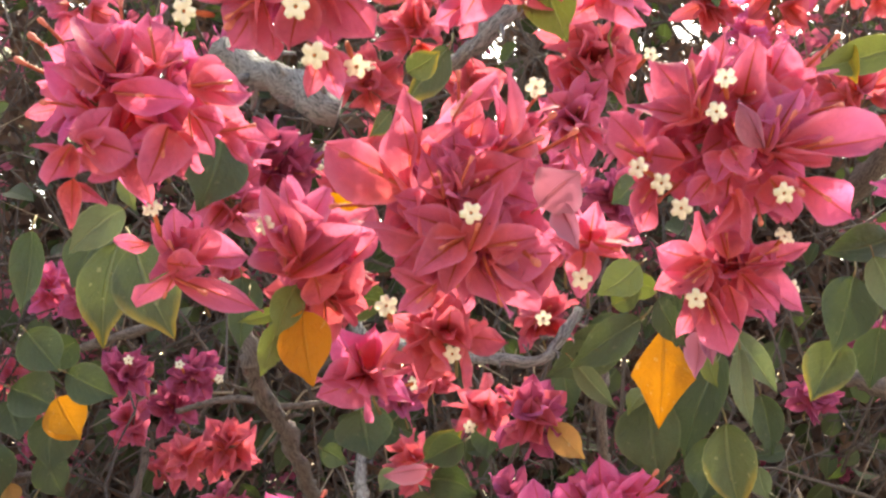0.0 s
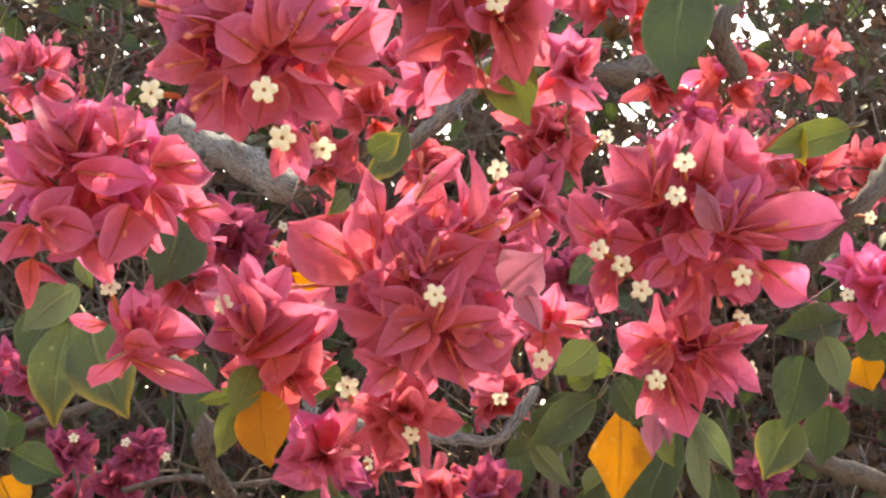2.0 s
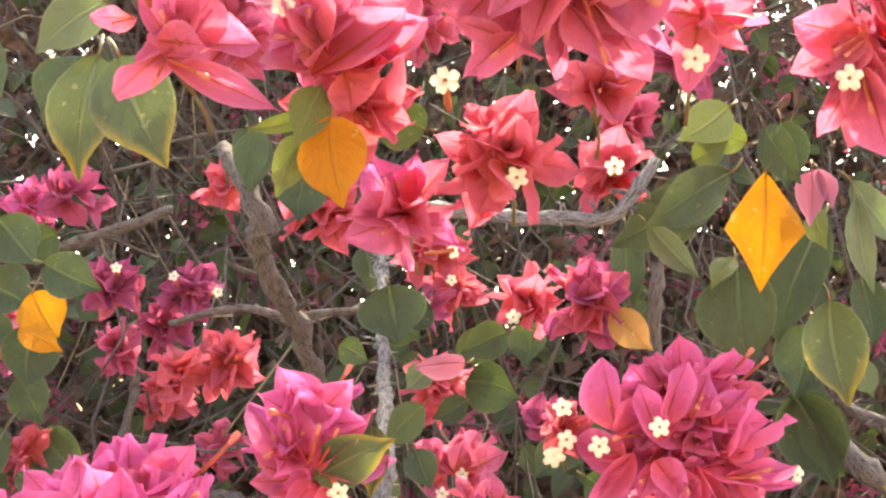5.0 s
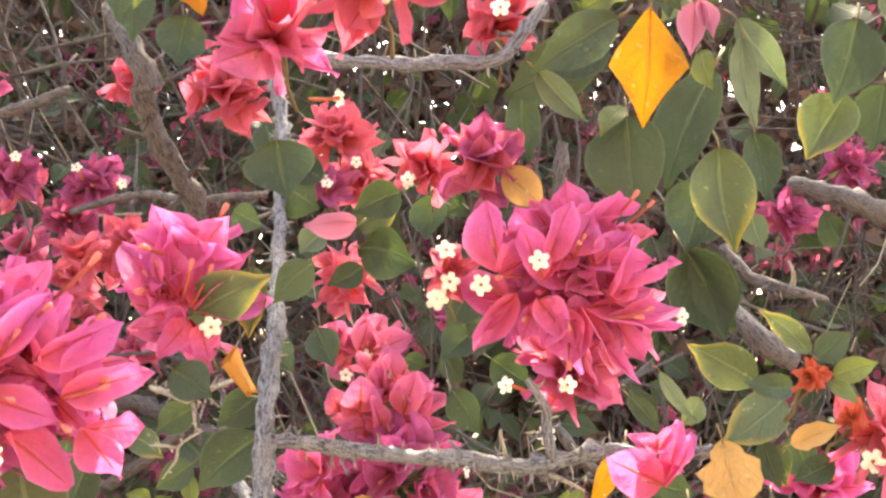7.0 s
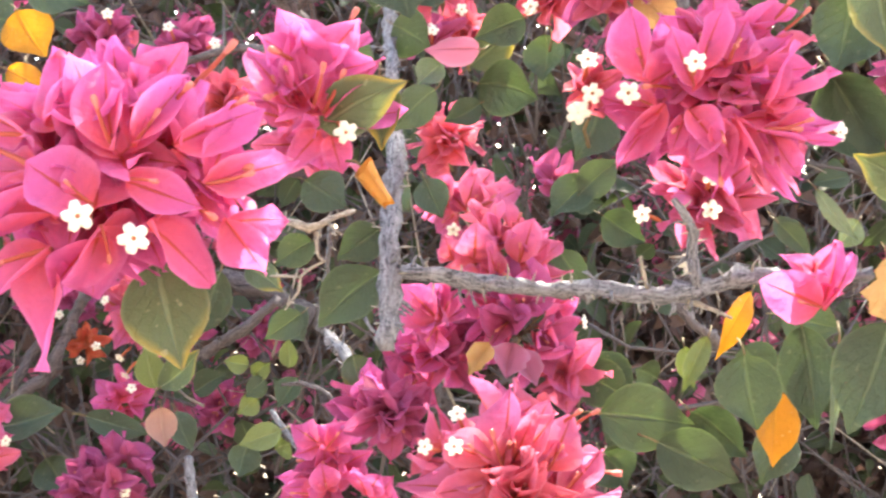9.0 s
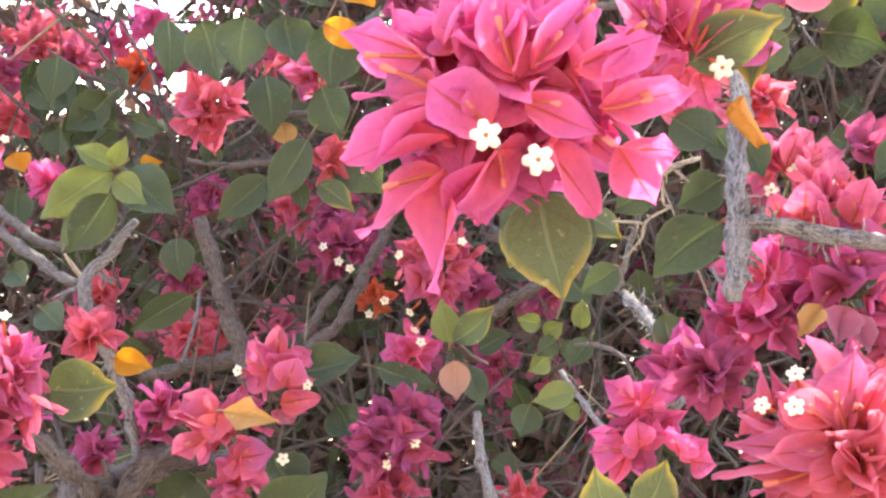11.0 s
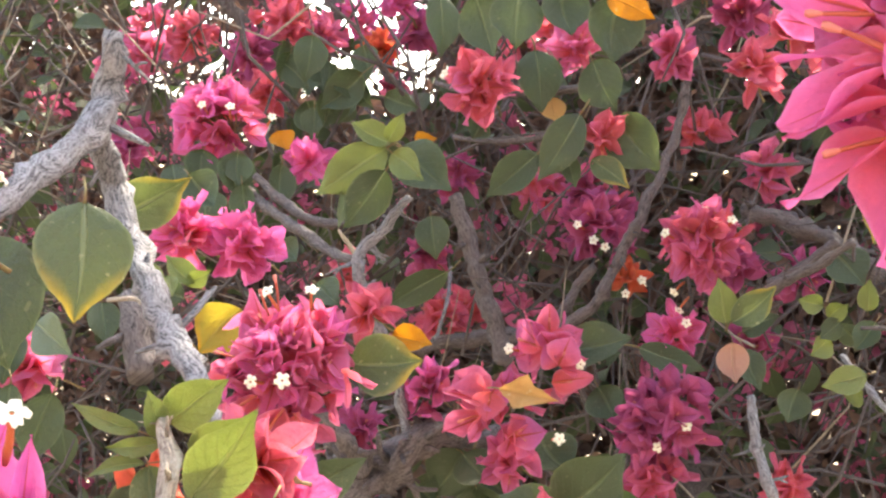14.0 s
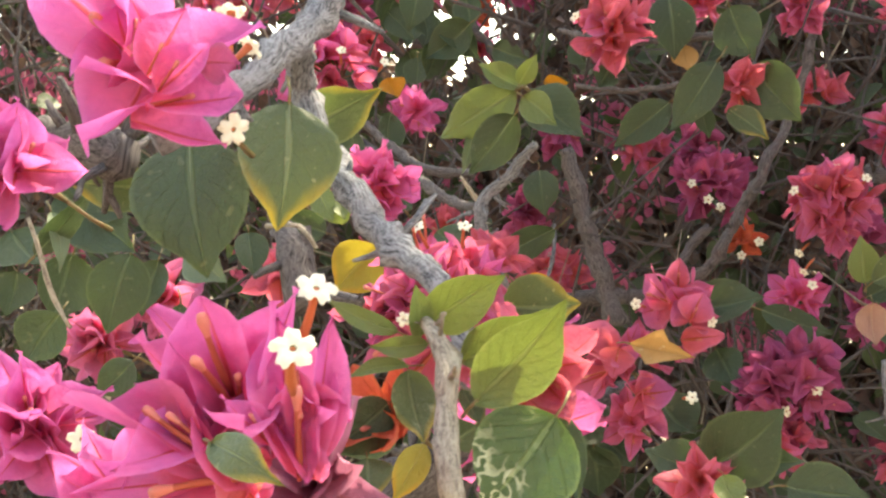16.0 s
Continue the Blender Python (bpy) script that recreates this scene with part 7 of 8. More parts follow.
leaf((0.0434, 0.7600, 1.3439), (0.0671, 0.7540, 1.3303), 0.0242, 'green', 2, bow=0.08, fold=0.25, seed=457)
leaf((0.0511, 0.7400, 1.3083), (0.0621, 0.7340, 1.2910), 0.0245, 'green', 8, bow=0.07, fold=0.59, seed=458)
leaf((0.0850, 0.7000, 1.3305), (0.1082, 0.6940, 1.3116), 0.0229, 'green', 20, bow=0.07, fold=0.62, seed=459)
leaf((0.1220, 0.6800, 1.3252), (0.1084, 0.6740, 1.3028), 0.0197, 'green', -6, bow=0.21, fold=0.52, seed=460)
leaf((0.1182, 0.6000, 1.3649), (0.1130, 0.5940, 1.3276), 0.0042, 'pale', -10, bow=0.19, fold=0.46, seed=461)
leaf((0.1577, 0.6000, 1.3931), (0.1634, 0.5940, 1.3770), 0.0169, 'green', 15, bow=0.11, fold=0.51, seed=462)
leaf((0.1563, 0.6200, 1.3679), (0.1603, 0.6140, 1.3473), 0.0154, 'pale', 22, bow=0.19, fold=0.39, seed=463)
leaf((0.1923, 0.7000, 1.3321), (0.1973, 0.6940, 1.3132), 0.0180, 'edge', -19, bow=0.15, fold=0.29, seed=464)
leaf((0.1917, 0.6600, 1.3522), (0.1912, 0.6540, 1.3277), 0.0215, 'green', 10, bow=0.19, fold=0.41, seed=465)
leaf((0.1870, 0.7000, 1.3075), (0.1921, 0.6940, 1.2986), 0.0154, 'orange', -15, bow=0.19, fold=0.45, seed=466)
leaf((0.0418, 0.6600, 1.4577), (0.0298, 0.6540, 1.4343), 0.0214, 'green', -15, bow=0.24, fold=0.46, seed=467)
leaf((-0.0994, 0.4890, 1.3911), (-0.0909, 0.4830, 1.3629), 0.0237, 'edge', 0, bow=0.08, fold=0.15, seed=468)
leaf((-0.0900, 0.5350, 1.3895), (-0.0973, 0.5290, 1.3686), 0.0126, 'green', -17, bow=0.12, fold=0.5, seed=469)
leaf((-0.1076, 0.5300, 1.3890), (-0.1131, 0.5240, 1.3785), 0.0108, 'green', 5, bow=0.17, fold=0.46, seed=470)
leaf((-0.0979, 0.6400, 1.3918), (-0.0829, 0.6340, 1.3820), 0.0114, 'edge', -2, bow=0.15, fold=0.3, seed=471)
leaf((-0.0725, 0.6400, 1.4019), (-0.0865, 0.6340, 1.3918), 0.0136, 'green', -8, bow=0.15, fold=0.3, seed=472)
leaf((-0.2057, 0.9650, 1.3173), (-0.2109, 0.9590, 1.3461), 0.0191, 'young', 2, bow=0.21, fold=0.3, seed=473)
leaf((-0.2017, 0.9600, 1.3185), (-0.1754, 0.9540, 1.3430), 0.0205, 'edge', -11, bow=0.13, fold=0.58, seed=474)
leaf((-0.2007, 0.9600, 1.3061), (-0.1966, 0.9540, 1.2814), 0.0205, 'blush', 0, fold=0.5, bow=0.06, seed=475)
leaf((-0.1951, 0.9800, 1.3017), (-0.1830, 0.9740, 1.2760), 0.0195, 'green', -12, bow=0.21, fold=0.29, seed=476)
leaf((-0.1479, 0.9800, 1.3312), (-0.1636, 0.9740, 1.3348), 0.0132, 'young', -8, bow=0.13, fold=0.4, seed=477)
leaf((-0.1447, 0.9800, 1.3239), (-0.1330, 0.9740, 1.3339), 0.0131, 'young', 13, bow=0.12, fold=0.57, seed=478)
leaf((-0.1372, 0.9800, 1.3223), (-0.1492, 0.9740, 1.3112), 0.0155, 'green', -19, bow=0.11, fold=0.15, seed=479)
leaf((-0.1425, 0.9800, 1.3110), (-0.1545, 0.9740, 1.3000), 0.0155, 'young', -19, bow=0.21, fold=0.5, seed=480)
leaf((-0.1217, 0.9800, 1.3295), (-0.1216, 0.9740, 1.3497), 0.0131, 'young', -15, bow=0.09, fold=0.33, seed=481)
leaf((-0.1167, 0.9800, 1.3237), (-0.1286, 0.9740, 1.3046), 0.0169, 'green', 12, bow=0.22, fold=0.51, seed=482)
leaf((-0.1206, 0.9300, 1.2955), (-0.1456, 0.9240, 1.2869), 0.0174, 'young', 4, bow=0.08, fold=0.32, seed=483)
leaf((-0.2071, 1.1000, 1.3035), (-0.1806, 1.0940, 1.3176), 0.0205, 'green', -15, bow=0.16, fold=0.41, seed=484)
leaf((0.1041, 0.9000, 1.3292), (0.0903, 0.8940, 1.3356), 0.0202, 'green', -14, bow=0.1, fold=0.53, seed=485)
leaf((0.0465, 0.7800, 1.3471), (0.0712, 0.7740, 1.3266), 0.0285, 'green', -23, bow=0.22, fold=0.59, seed=486)
leaf((0.1012, 0.8000, 1.3533), (0.1057, 0.7940, 1.3316), 0.0117, 'young', 22, bow=0.13, fold=0.4, seed=487)
leaf((0.0661, 0.8500, 1.4229), (0.0890, 0.8440, 1.4079), 0.0222, 'green', 4, bow=0.18, fold=0.64, seed=488)
leaf((0.0541, 0.9000, 1.4354), (0.0725, 0.8940, 1.4320), 0.0170, 'green', 9, bow=0.11, fold=0.57, seed=489)

# ---- leaves, lower part ----
leaf((-0.3589, 0.7250, 1.3007), (-0.3205, 0.7190, 1.3059), 0.0306, 'edge', 0, bow=0.15, fold=0.39, seed=492)
leaf((-0.4299, 0.7450, 1.3219), (-0.4503, 0.7390, 1.2978), 0.0295, 'yellow', -2, bow=0.09, fold=0.39, seed=493)
leaf((-0.3089, 0.9750, 1.2923), (-0.2646, 0.9690, 1.3040), 0.0311, 'green', -22, bow=0.16, fold=0.46, seed=494)
leaf((-0.3931, 0.8700, 1.3032), (-0.3647, 0.8640, 1.2999), 0.0176, 'orange', -3, bow=0.17, fold=0.63, seed=495)
leaf((-0.4434, 0.7200, 1.3354), (-0.4579, 0.7140, 1.3488), 0.0134, 'young', 19, bow=0.08, fold=0.54, seed=496)
leaf((-0.4490, 0.7200, 1.3345), (-0.4316, 0.7140, 1.3425), 0.0099, 'young', 6, bow=0.06, fold=0.3, seed=497)
leaf((-0.4440, 0.7100, 1.3281), (-0.4654, 0.7040, 1.3347), 0.0166, 'green', -13, bow=0.07, fold=0.4, seed=498)
leaf((-0.3898, 0.5640, 1.3665), (-0.3564, 0.5580, 1.3825), 0.0205, 'edge', 12, bow=0.12, fold=0.3, seed=499)
leaf((-0.4127, 0.9000, 1.4176), (-0.4574, 0.8940, 1.3862), 0.0294, 'young', 0, bow=0.2, fold=0.17, seed=500)
leaf((-0.4101, 0.9000, 1.4205), (-0.4363, 0.8940, 1.4328), 0.0169, 'young', 17, bow=0.18, fold=0.61, seed=501)
leaf((-0.4085, 0.8900, 1.4204), (-0.3968, 0.8840, 1.4384), 0.0123, 'young', 10, bow=0.21, fold=0.29, seed=502)
leaf((-0.4056, 0.8900, 1.4135), (-0.3817, 0.8840, 1.3964), 0.0196, 'young', 15, bow=0.25, fold=0.57, seed=503)
leaf((-0.4061, 0.9050, 1.4192), (-0.3688, 0.8990, 1.3917), 0.0325, 'green', -3, bow=0.21, fold=0.37, seed=504)
leaf((-0.4110, 0.8950, 1.4032), (-0.4360, 0.8890, 1.3652), 0.0292, 'green', -19, bow=0.06, fold=0.14, seed=505)
leaf((-0.4367, 0.9000, 1.3967), (-0.4414, 0.8940, 1.3655), 0.0104, 'pale', -14, bow=0.08, fold=0.37, seed=506)
leaf((-0.3992, 0.9100, 1.4251), (-0.3817, 0.9040, 1.4242), 0.0104, 'orange', 10, bow=0.16, fold=0.33, seed=507)
leaf((-0.3294, 0.9550, 1.4201), (-0.3616, 0.9490, 1.3898), 0.0244, 'green', 7, bow=0.11, fold=0.36, seed=508)
leaf((-0.3015, 0.9500, 1.4457), (-0.3261, 0.9440, 1.4013), 0.0263, 'green', 12, bow=0.13, fold=0.2, seed=509)
leaf((-0.2814, 0.9600, 1.4446), (-0.2493, 0.9540, 1.4116), 0.0356, 'green', 19, bow=0.2, fold=0.3, seed=510)
leaf((-0.2928, 0.9500, 1.4170), (-0.2667, 0.9440, 1.3987), 0.0173, 'edge', -6, bow=0.16, fold=0.43, seed=511)
leaf((-0.3117, 0.9600, 1.4202), (-0.3035, 0.9540, 1.3981), 0.0138, 'green', -13, bow=0.05, fold=0.21, seed=512)
leaf((-0.3660, 0.9200, 1.5156), (-0.3503, 0.9140, 1.4764), 0.0311, 'green', 14, bow=0.08, fold=0.35, seed=513)
leaf((-0.3927, 0.9300, 1.5196), (-0.3886, 0.9240, 1.4770), 0.0234, 'green', -15, bow=0.09, fold=0.19, seed=514)
leaf((-0.3364, 0.9200, 1.5189), (-0.3365, 0.9140, 1.4810), 0.0348, 'green', -5, bow=0.09, fold=0.12, seed=515)
leaf((-0.3136, 0.9300, 1.5207), (-0.3034, 0.9240, 1.4914), 0.0332, 'green', -19, bow=0.09, fold=0.37, seed=516)
leaf((-0.2683, 0.9000, 1.5110), (-0.2710, 0.8940, 1.4704), 0.0385, 'green', -21, bow=0.05, fold=0.35, seed=517)
leaf((-0.2728, 0.8800, 1.5078), (-0.2441, 0.8740, 1.4922), 0.0178, 'orange', -4, bow=0.2, fold=0.13, seed=518)
leaf((-0.3387, 0.9700, 1.4896), (-0.3304, 0.9640, 1.4468), 0.0304, 'green', -5, bow=0.13, fold=0.11, seed=519)
leaf((-0.2998, 0.9700, 1.4823), (-0.2810, 0.9640, 1.4486), 0.0323, 'green', 22, bow=0.1, fold=0.15, seed=520)
leaf((-0.3721, 0.9700, 1.4422), (-0.3774, 0.9640, 1.4283), 0.0173, 'green', -1, bow=0.08, fold=0.44, seed=521)
leaf((-0.3285, 0.9800, 1.4590), (-0.3221, 0.9740, 1.4416), 0.0181, 'tan', -7, bow=0.08, fold=0.13, seed=522)
leaf((-0.5215, 1.1200, 1.4923), (-0.5559, 1.1140, 1.4618), 0.0315, 'green', 11, bow=0.11, fold=0.53, seed=523)
leaf((-0.5681, 1.1200, 1.5236), (-0.5710, 1.1140, 1.4833), 0.0290, 'green', -2, bow=0.25, fold=0.27, seed=524)
leaf((-0.5455, 1.1300, 1.4786), (-0.5565, 1.1240, 1.4475), 0.0291, 'green', -12, bow=0.11, fold=0.55, seed=525)
leaf((-0.5977, 1.1300, 1.5016), (-0.5705, 1.1240, 1.4776), 0.0246, 'green', 6, bow=0.12, fold=0.15, seed=526)
leaf((-0.5010, 1.1200, 1.4733), (-0.4690, 1.1140, 1.4640), 0.0209, 'green', 9, bow=0.25, fold=0.43, seed=527)
leaf((-0.5709, 1.0000, 1.4178), (-0.5661, 0.9940, 1.3846), 0.0319, 'green', -24, bow=0.06, fold=0.15, seed=528)
leaf((-0.5988, 1.0000, 1.4197), (-0.5964, 0.9940, 1.3932), 0.0252, 'green', -16, bow=0.06, fold=0.13, seed=529)
leaf((-0.5892, 0.9900, 1.3890), (-0.5846, 0.9840, 1.3631), 0.0343, 'green', 7, bow=0.24, fold=0.21, seed=530)
leaf((-0.5597, 0.9900, 1.3941), (-0.5492, 0.9840, 1.3629), 0.0204, 'green', 23, bow=0.15, fold=0.54, seed=531)
leaf((-0.6242, 1.0000, 1.4073), (-0.6146, 0.9940, 1.3822), 0.0218, 'green', 20, bow=0.25, fold=0.12, seed=532)
leaf((-0.5479, 1.0200, 1.4358), (-0.5350, 1.0140, 1.4210), 0.0201, 'orange', -9, bow=0.18, fold=0.62, seed=533)
leaf((-0.5422, 1.0200, 1.4108), (-0.5399, 1.0140, 1.3771), 0.0218, 'green', -20, bow=0.11, fold=0.57, seed=534)
leaf((-0.4344, 1.1000, 1.3349), (-0.4837, 1.0940, 1.3037), 0.0257, 'green', -18, bow=0.13, fold=0.28, seed=535)
leaf((-0.4504, 1.1000, 1.3785), (-0.4419, 1.0940, 1.3434), 0.0277, 'green', 9, bow=0.24, fold=0.2, seed=536)
leaf((-0.5078, 0.9500, 1.3531), (-0.4916, 0.9440, 1.3415), 0.0201, 'green', 12, bow=0.2, fold=0.56, seed=537)
leaf((-0.4571, 0.9000, 1.3298), (-0.4381, 0.8940, 1.3167), 0.0224, 'green', 3, bow=0.24, fold=0.3, seed=538)
leaf((-0.2699, 0.7900, 1.2239), (-0.2335, 0.7840, 1.2605), 0.0393, 'green', 0, bow=0.14, fold=0.23, seed=539)
leaf((-0.2682, 0.8000, 1.2236), (-0.3006, 0.7940, 1.2305), 0.0245, 'green', 13, bow=0.15, fold=0.25, seed=540)
leaf((-0.2560, 0.8000, 1.2247), (-0.2223, 0.7940, 1.2349), 0.0183, 'green', -16, bow=0.2, fold=0.43, seed=541)
leaf((-0.3680, 0.6900, 1.2395), (-0.3328, 0.6840, 1.2639), 0.0210, 'green', 10, bow=0.13, fold=0.37, seed=542)
leaf((-0.3670, 0.9600, 1.2203), (-0.3894, 0.9540, 1.1912), 0.0429, 'green', -17, bow=0.2, fold=0.11, seed=543)
leaf((-0.3619, 0.9700, 1.2078), (-0.3355, 0.9640, 1.1887), 0.0354, 'green', -2, bow=0.21, fold=0.47, seed=544)
leaf((-0.3232, 0.9750, 1.2349), (-0.2993, 0.9690, 1.2135), 0.0352, 'green', -19, bow=0.1, fold=0.56, seed=545)
leaf((-0.4022, 0.9500, 1.2001), (-0.3835, 0.9440, 1.1880), 0.0273, 'green', 7, bow=0.23, fold=0.58, seed=546)
leaf((-0.4419, 0.8000, 1.2353), (-0.4177, 0.7940, 1.2290), 0.0196, 'green', -2, bow=0.24, fold=0.5, seed=547)
leaf((-0.1170, 0.6200, 1.3900), (-0.1225, 0.6140, 1.3697), 0.0166, 'edge', -8, bow=0.13, fold=0.14, seed=548)
leaf((-0.0818, 0.6200, 1.2777), (-0.0889, 0.6140, 1.3000), 0.0180, 'edge', -5, bow=0.25, fold=0.16, seed=549)
leaf((-0.0707, 0.6200, 1.2807), (-0.0634, 0.6140, 1.3042), 0.0170, 'edge', 3, bow=0.07, fold=0.14, seed=550)
leaf((-0.0721, 0.6300, 1.2797), (-0.1030, 0.6240, 1.2799), 0.0124, 'pale', 7, bow=0.1, fold=0.13, seed=551)
leaf((-0.0678, 0.8000, 1.3489), (-0.0614, 0.7940, 1.3247), 0.0186, 'edge', -17, bow=0.19, fold=0.42, seed=552)
leaf((-0.0470, 0.6450, 1.4068), (-0.0633, 0.6390, 1.3948), 0.0164, 'green', -10, bow=0.15, fold=0.3, seed=553)
leaf((-0.0898, 0.7600, 1.3710), (-0.1068, 0.7540, 1.3587), 0.0150, 'green', -6, bow=0.15, fold=0.3, seed=554)
leaf((-0.3014, 1.0500, 1.2608), (-0.2866, 1.0440, 1.2384), 0.0295, 'green', 13, bow=0.18, fold=0.53, seed=555)
leaf((-0.2738, 1.0500, 1.2910), (-0.2238, 1.0440, 1.2788), 0.0192, 'green', 2, bow=0.09, fold=0.2, seed=556)
leaf((-0.1455, 1.1000, 1.3650), (-0.1244, 1.0940, 1.3417), 0.0340, 'green', -20, bow=0.22, fold=0.16, seed=557)
leaf((-0.1251, 1.0500, 1.3042), (-0.1406, 1.0440, 1.3190), 0.0160, 'green', -23, bow=0.25, fold=0.21, seed=558)
leaf((-0.1327, 1.0000, 1.2742), (-0.1220, 0.9940, 1.2792), 0.0190, 'young', 19, bow=0.07, fold=0.36, seed=559)
leaf((-0.1654, 1.1000, 1.2654), (-0.1719, 1.0940, 1.2409), 0.0257, 'green', -13, bow=0.22, fold=0.44, seed=560)
leaf((-0.3312, 0.8920, 1.2736), (-0.2921, 0.8860, 1.2700), 0.0210, 'tan', 0, kite=1.0, ragged=0.42, fold=0.7, bow=0.24, seed=561)

# ---- leaves near the open side ----
leaf((-0.3011, 0.4450, 1.2958), (-0.3146, 0.4390, 1.2828), 0.0132, 'green', -8, bow=0.15, fold=0.3, seed=712)
leaf((-0.4943, 0.5600, 1.3142), (-0.4646, 0.5540, 1.3424), 0.0106, 'green', 10, bow=0.15, fold=0.3, seed=713)
leaf((-0.4657, 0.5800, 1.3369), (-0.4914, 0.5740, 1.3416), 0.0205, 'green', -6, bow=0.15, fold=0.3, seed=714)
leaf((-0.3886, 0.4900, 1.3595), (-0.3756, 0.4840, 1.3182), 0.0348, 'green', 18, fold=0.2, bow=0.23, seed=562)
leaf((-0.3615, 0.5000, 1.3717), (-0.3596, 0.4940, 1.3332), 0.0310, 'edge', 0, fold=0.15, bow=0.18, seed=563)
leaf((-0.4117, 0.5150, 1.3432), (-0.4445, 0.5090, 1.3440), 0.0158, 'edge', -19, bow=0.23, fold=0.43, seed=564)
leaf((-0.4995, 0.5800, 1.3391), (-0.4586, 0.5740, 1.3184), 0.0265, 'green', 15, bow=0.09, fold=0.4, seed=565)
leaf((-0.4782, 0.6000, 1.3166), (-0.4828, 0.5940, 1.2837), 0.0255, 'green', -2, bow=0.2, fold=0.14, seed=566)
leaf((-0.4238, 0.5500, 1.3035), (-0.4200, 0.5440, 1.2791), 0.0120, 'green', -7, bow=0.15, fold=0.14, seed=567)
leaf((-0.4122, 0.5600, 1.2996), (-0.4181, 0.5540, 1.2729), 0.0175, 'green', 3, bow=0.2, fold=0.33, seed=568)
leaf((-0.4093, 0.5000, 1.2891), (-0.4182, 0.4940, 1.2778), 0.0117, 'green', 7, bow=0.18, fold=0.22, seed=569)
leaf((-0.4879, 0.5600, 1.3317), (-0.4780, 0.5540, 1.3093), 0.0075, 'pale', -7, bow=0.26, fold=0.28, seed=570)
leaf((-0.5526, 0.6200, 1.3199), (-0.5323, 0.6140, 1.3069), 0.0282, 'green', -3, bow=0.07, fold=0.22, seed=571)
leaf((-0.5343, 0.6400, 1.3114), (-0.5395, 0.6340, 1.2808), 0.0289, 'green', -16, bow=0.25, fold=0.5, seed=572)
leaf((-0.5251, 0.6200, 1.2867), (-0.5364, 0.6140, 1.2640), 0.0242, 'green', 18, bow=0.26, fold=0.44, seed=573)
leaf((-0.5562, 0.6300, 1.3021), (-0.5560, 0.6240, 1.2823), 0.0209, 'green', 21, bow=0.16, fold=0.33, seed=574)
leaf((-0.5031, 0.6600, 1.3111), (-0.5062, 0.6540, 1.2854), 0.0186, 'green', 22, bow=0.24, fold=0.62, seed=575)
leaf((-0.4582, 0.6600, 1.3273), (-0.4508, 0.6540, 1.3081), 0.0155, 'green', -1, bow=0.21, fold=0.32, seed=576)
leaf((-0.4649, 0.6200, 1.3194), (-0.4421, 0.6140, 1.3075), 0.0194, 'pale', 24, bow=0.24, fold=0.26, seed=577)
leaf((-0.3984, 0.6000, 1.3484), (-0.3875, 0.5940, 1.3351), 0.0098, 'young', 21, bow=0.09, fold=0.15, seed=578)
leaf((-0.3887, 0.6000, 1.3448), (-0.3830, 0.5940, 1.3365), 0.0067, 'young', 11, bow=0.11, fold=0.39, seed=579)
leaf((-0.5244, 0.8500, 1.3949), (-0.5017, 0.8440, 1.3754), 0.0281, 'green', 7, bow=0.06, fold=0.51, seed=580)
leaf((-0.2875, 0.4300, 1.3165), (-0.2680, 0.4240, 1.3301), 0.0122, 'young', 5, bow=0.11, fold=0.34, seed=581)
leaf((-0.2668, 0.4050, 1.3047), (-0.2478, 0.3990, 1.3276), 0.0155, 'young', 0, bow=0.12, fold=0.51, seed=582)
leaf((-0.2873, 0.4250, 1.3138), (-0.2870, 0.4190, 1.3265), 0.0065, 'young', 12, bow=0.11, fold=0.16, seed=583)
leaf((-0.2924, 0.4250, 1.3150), (-0.3083, 0.4190, 1.3214), 0.0050, 'young', -10, bow=0.14, fold=0.14, seed=584)
leaf((-0.2833, 0.4200, 1.3138), (-0.2949, 0.4140, 1.3125), 0.0051, 'young', -17, bow=0.21, fold=0.49, seed=585)
leaf((-0.2873, 0.4200, 1.3084), (-0.2996, 0.4140, 1.3046), 0.0039, 'young', 23, bow=0.26, fold=0.58, seed=586)
leaf((-0.2895, 0.4250, 1.3068), (-0.2821, 0.4190, 1.2921), 0.0110, 'edge', -6, bow=0.08, fold=0.27, seed=587)
leaf((-0.3086, 0.4700, 1.2915), (-0.3271, 0.4640, 1.2780), 0.0191, 'green', -2, bow=0.16, fold=0.4, seed=588)
leaf((-0.2523, 0.4150, 1.3025), (-0.2653, 0.4090, 1.2817), 0.0243, 'mined', 0, fold=0.1, bow=0.13, seed=589)
leaf((-0.2600, 0.4300, 1.3021), (-0.2482, 0.4240, 1.2831), 0.0123, 'green', -10, bow=0.15, fold=0.59, seed=590)
leaf((-0.2752, 0.4000, 1.2959), (-0.2789, 0.3940, 1.2844), 0.0069, 'yellow', 15, bow=0.11, fold=0.23, seed=591)
leaf((-0.2928, 0.3450, 1.3018), (-0.2759, 0.3390, 1.2980), 0.0072, 'edge', 30, bow=0.22, fold=0.11, seed=592)
leaf((-0.3549, 0.4000, 1.3640), (-0.3411, 0.3940, 1.3672), 0.0109, 'edge', -18, bow=0.16, fold=0.39, seed=593)
leaf((-0.3690, 0.9500, 1.2214), (-0.3480, 0.9440, 1.2034), 0.0335, 'green', -16, bow=0.06, fold=0.21, seed=594)
leaf((-0.3622, 0.9600, 1.1991), (-0.3548, 0.9540, 1.1684), 0.0339, 'green', 13, bow=0.15, fold=0.64, seed=595)
leaf((-0.3040, 0.4400, 1.2827), (-0.2993, 0.4340, 1.2737), 0.0126, 'edge', 14, bow=0.26, fold=0.12, seed=596)
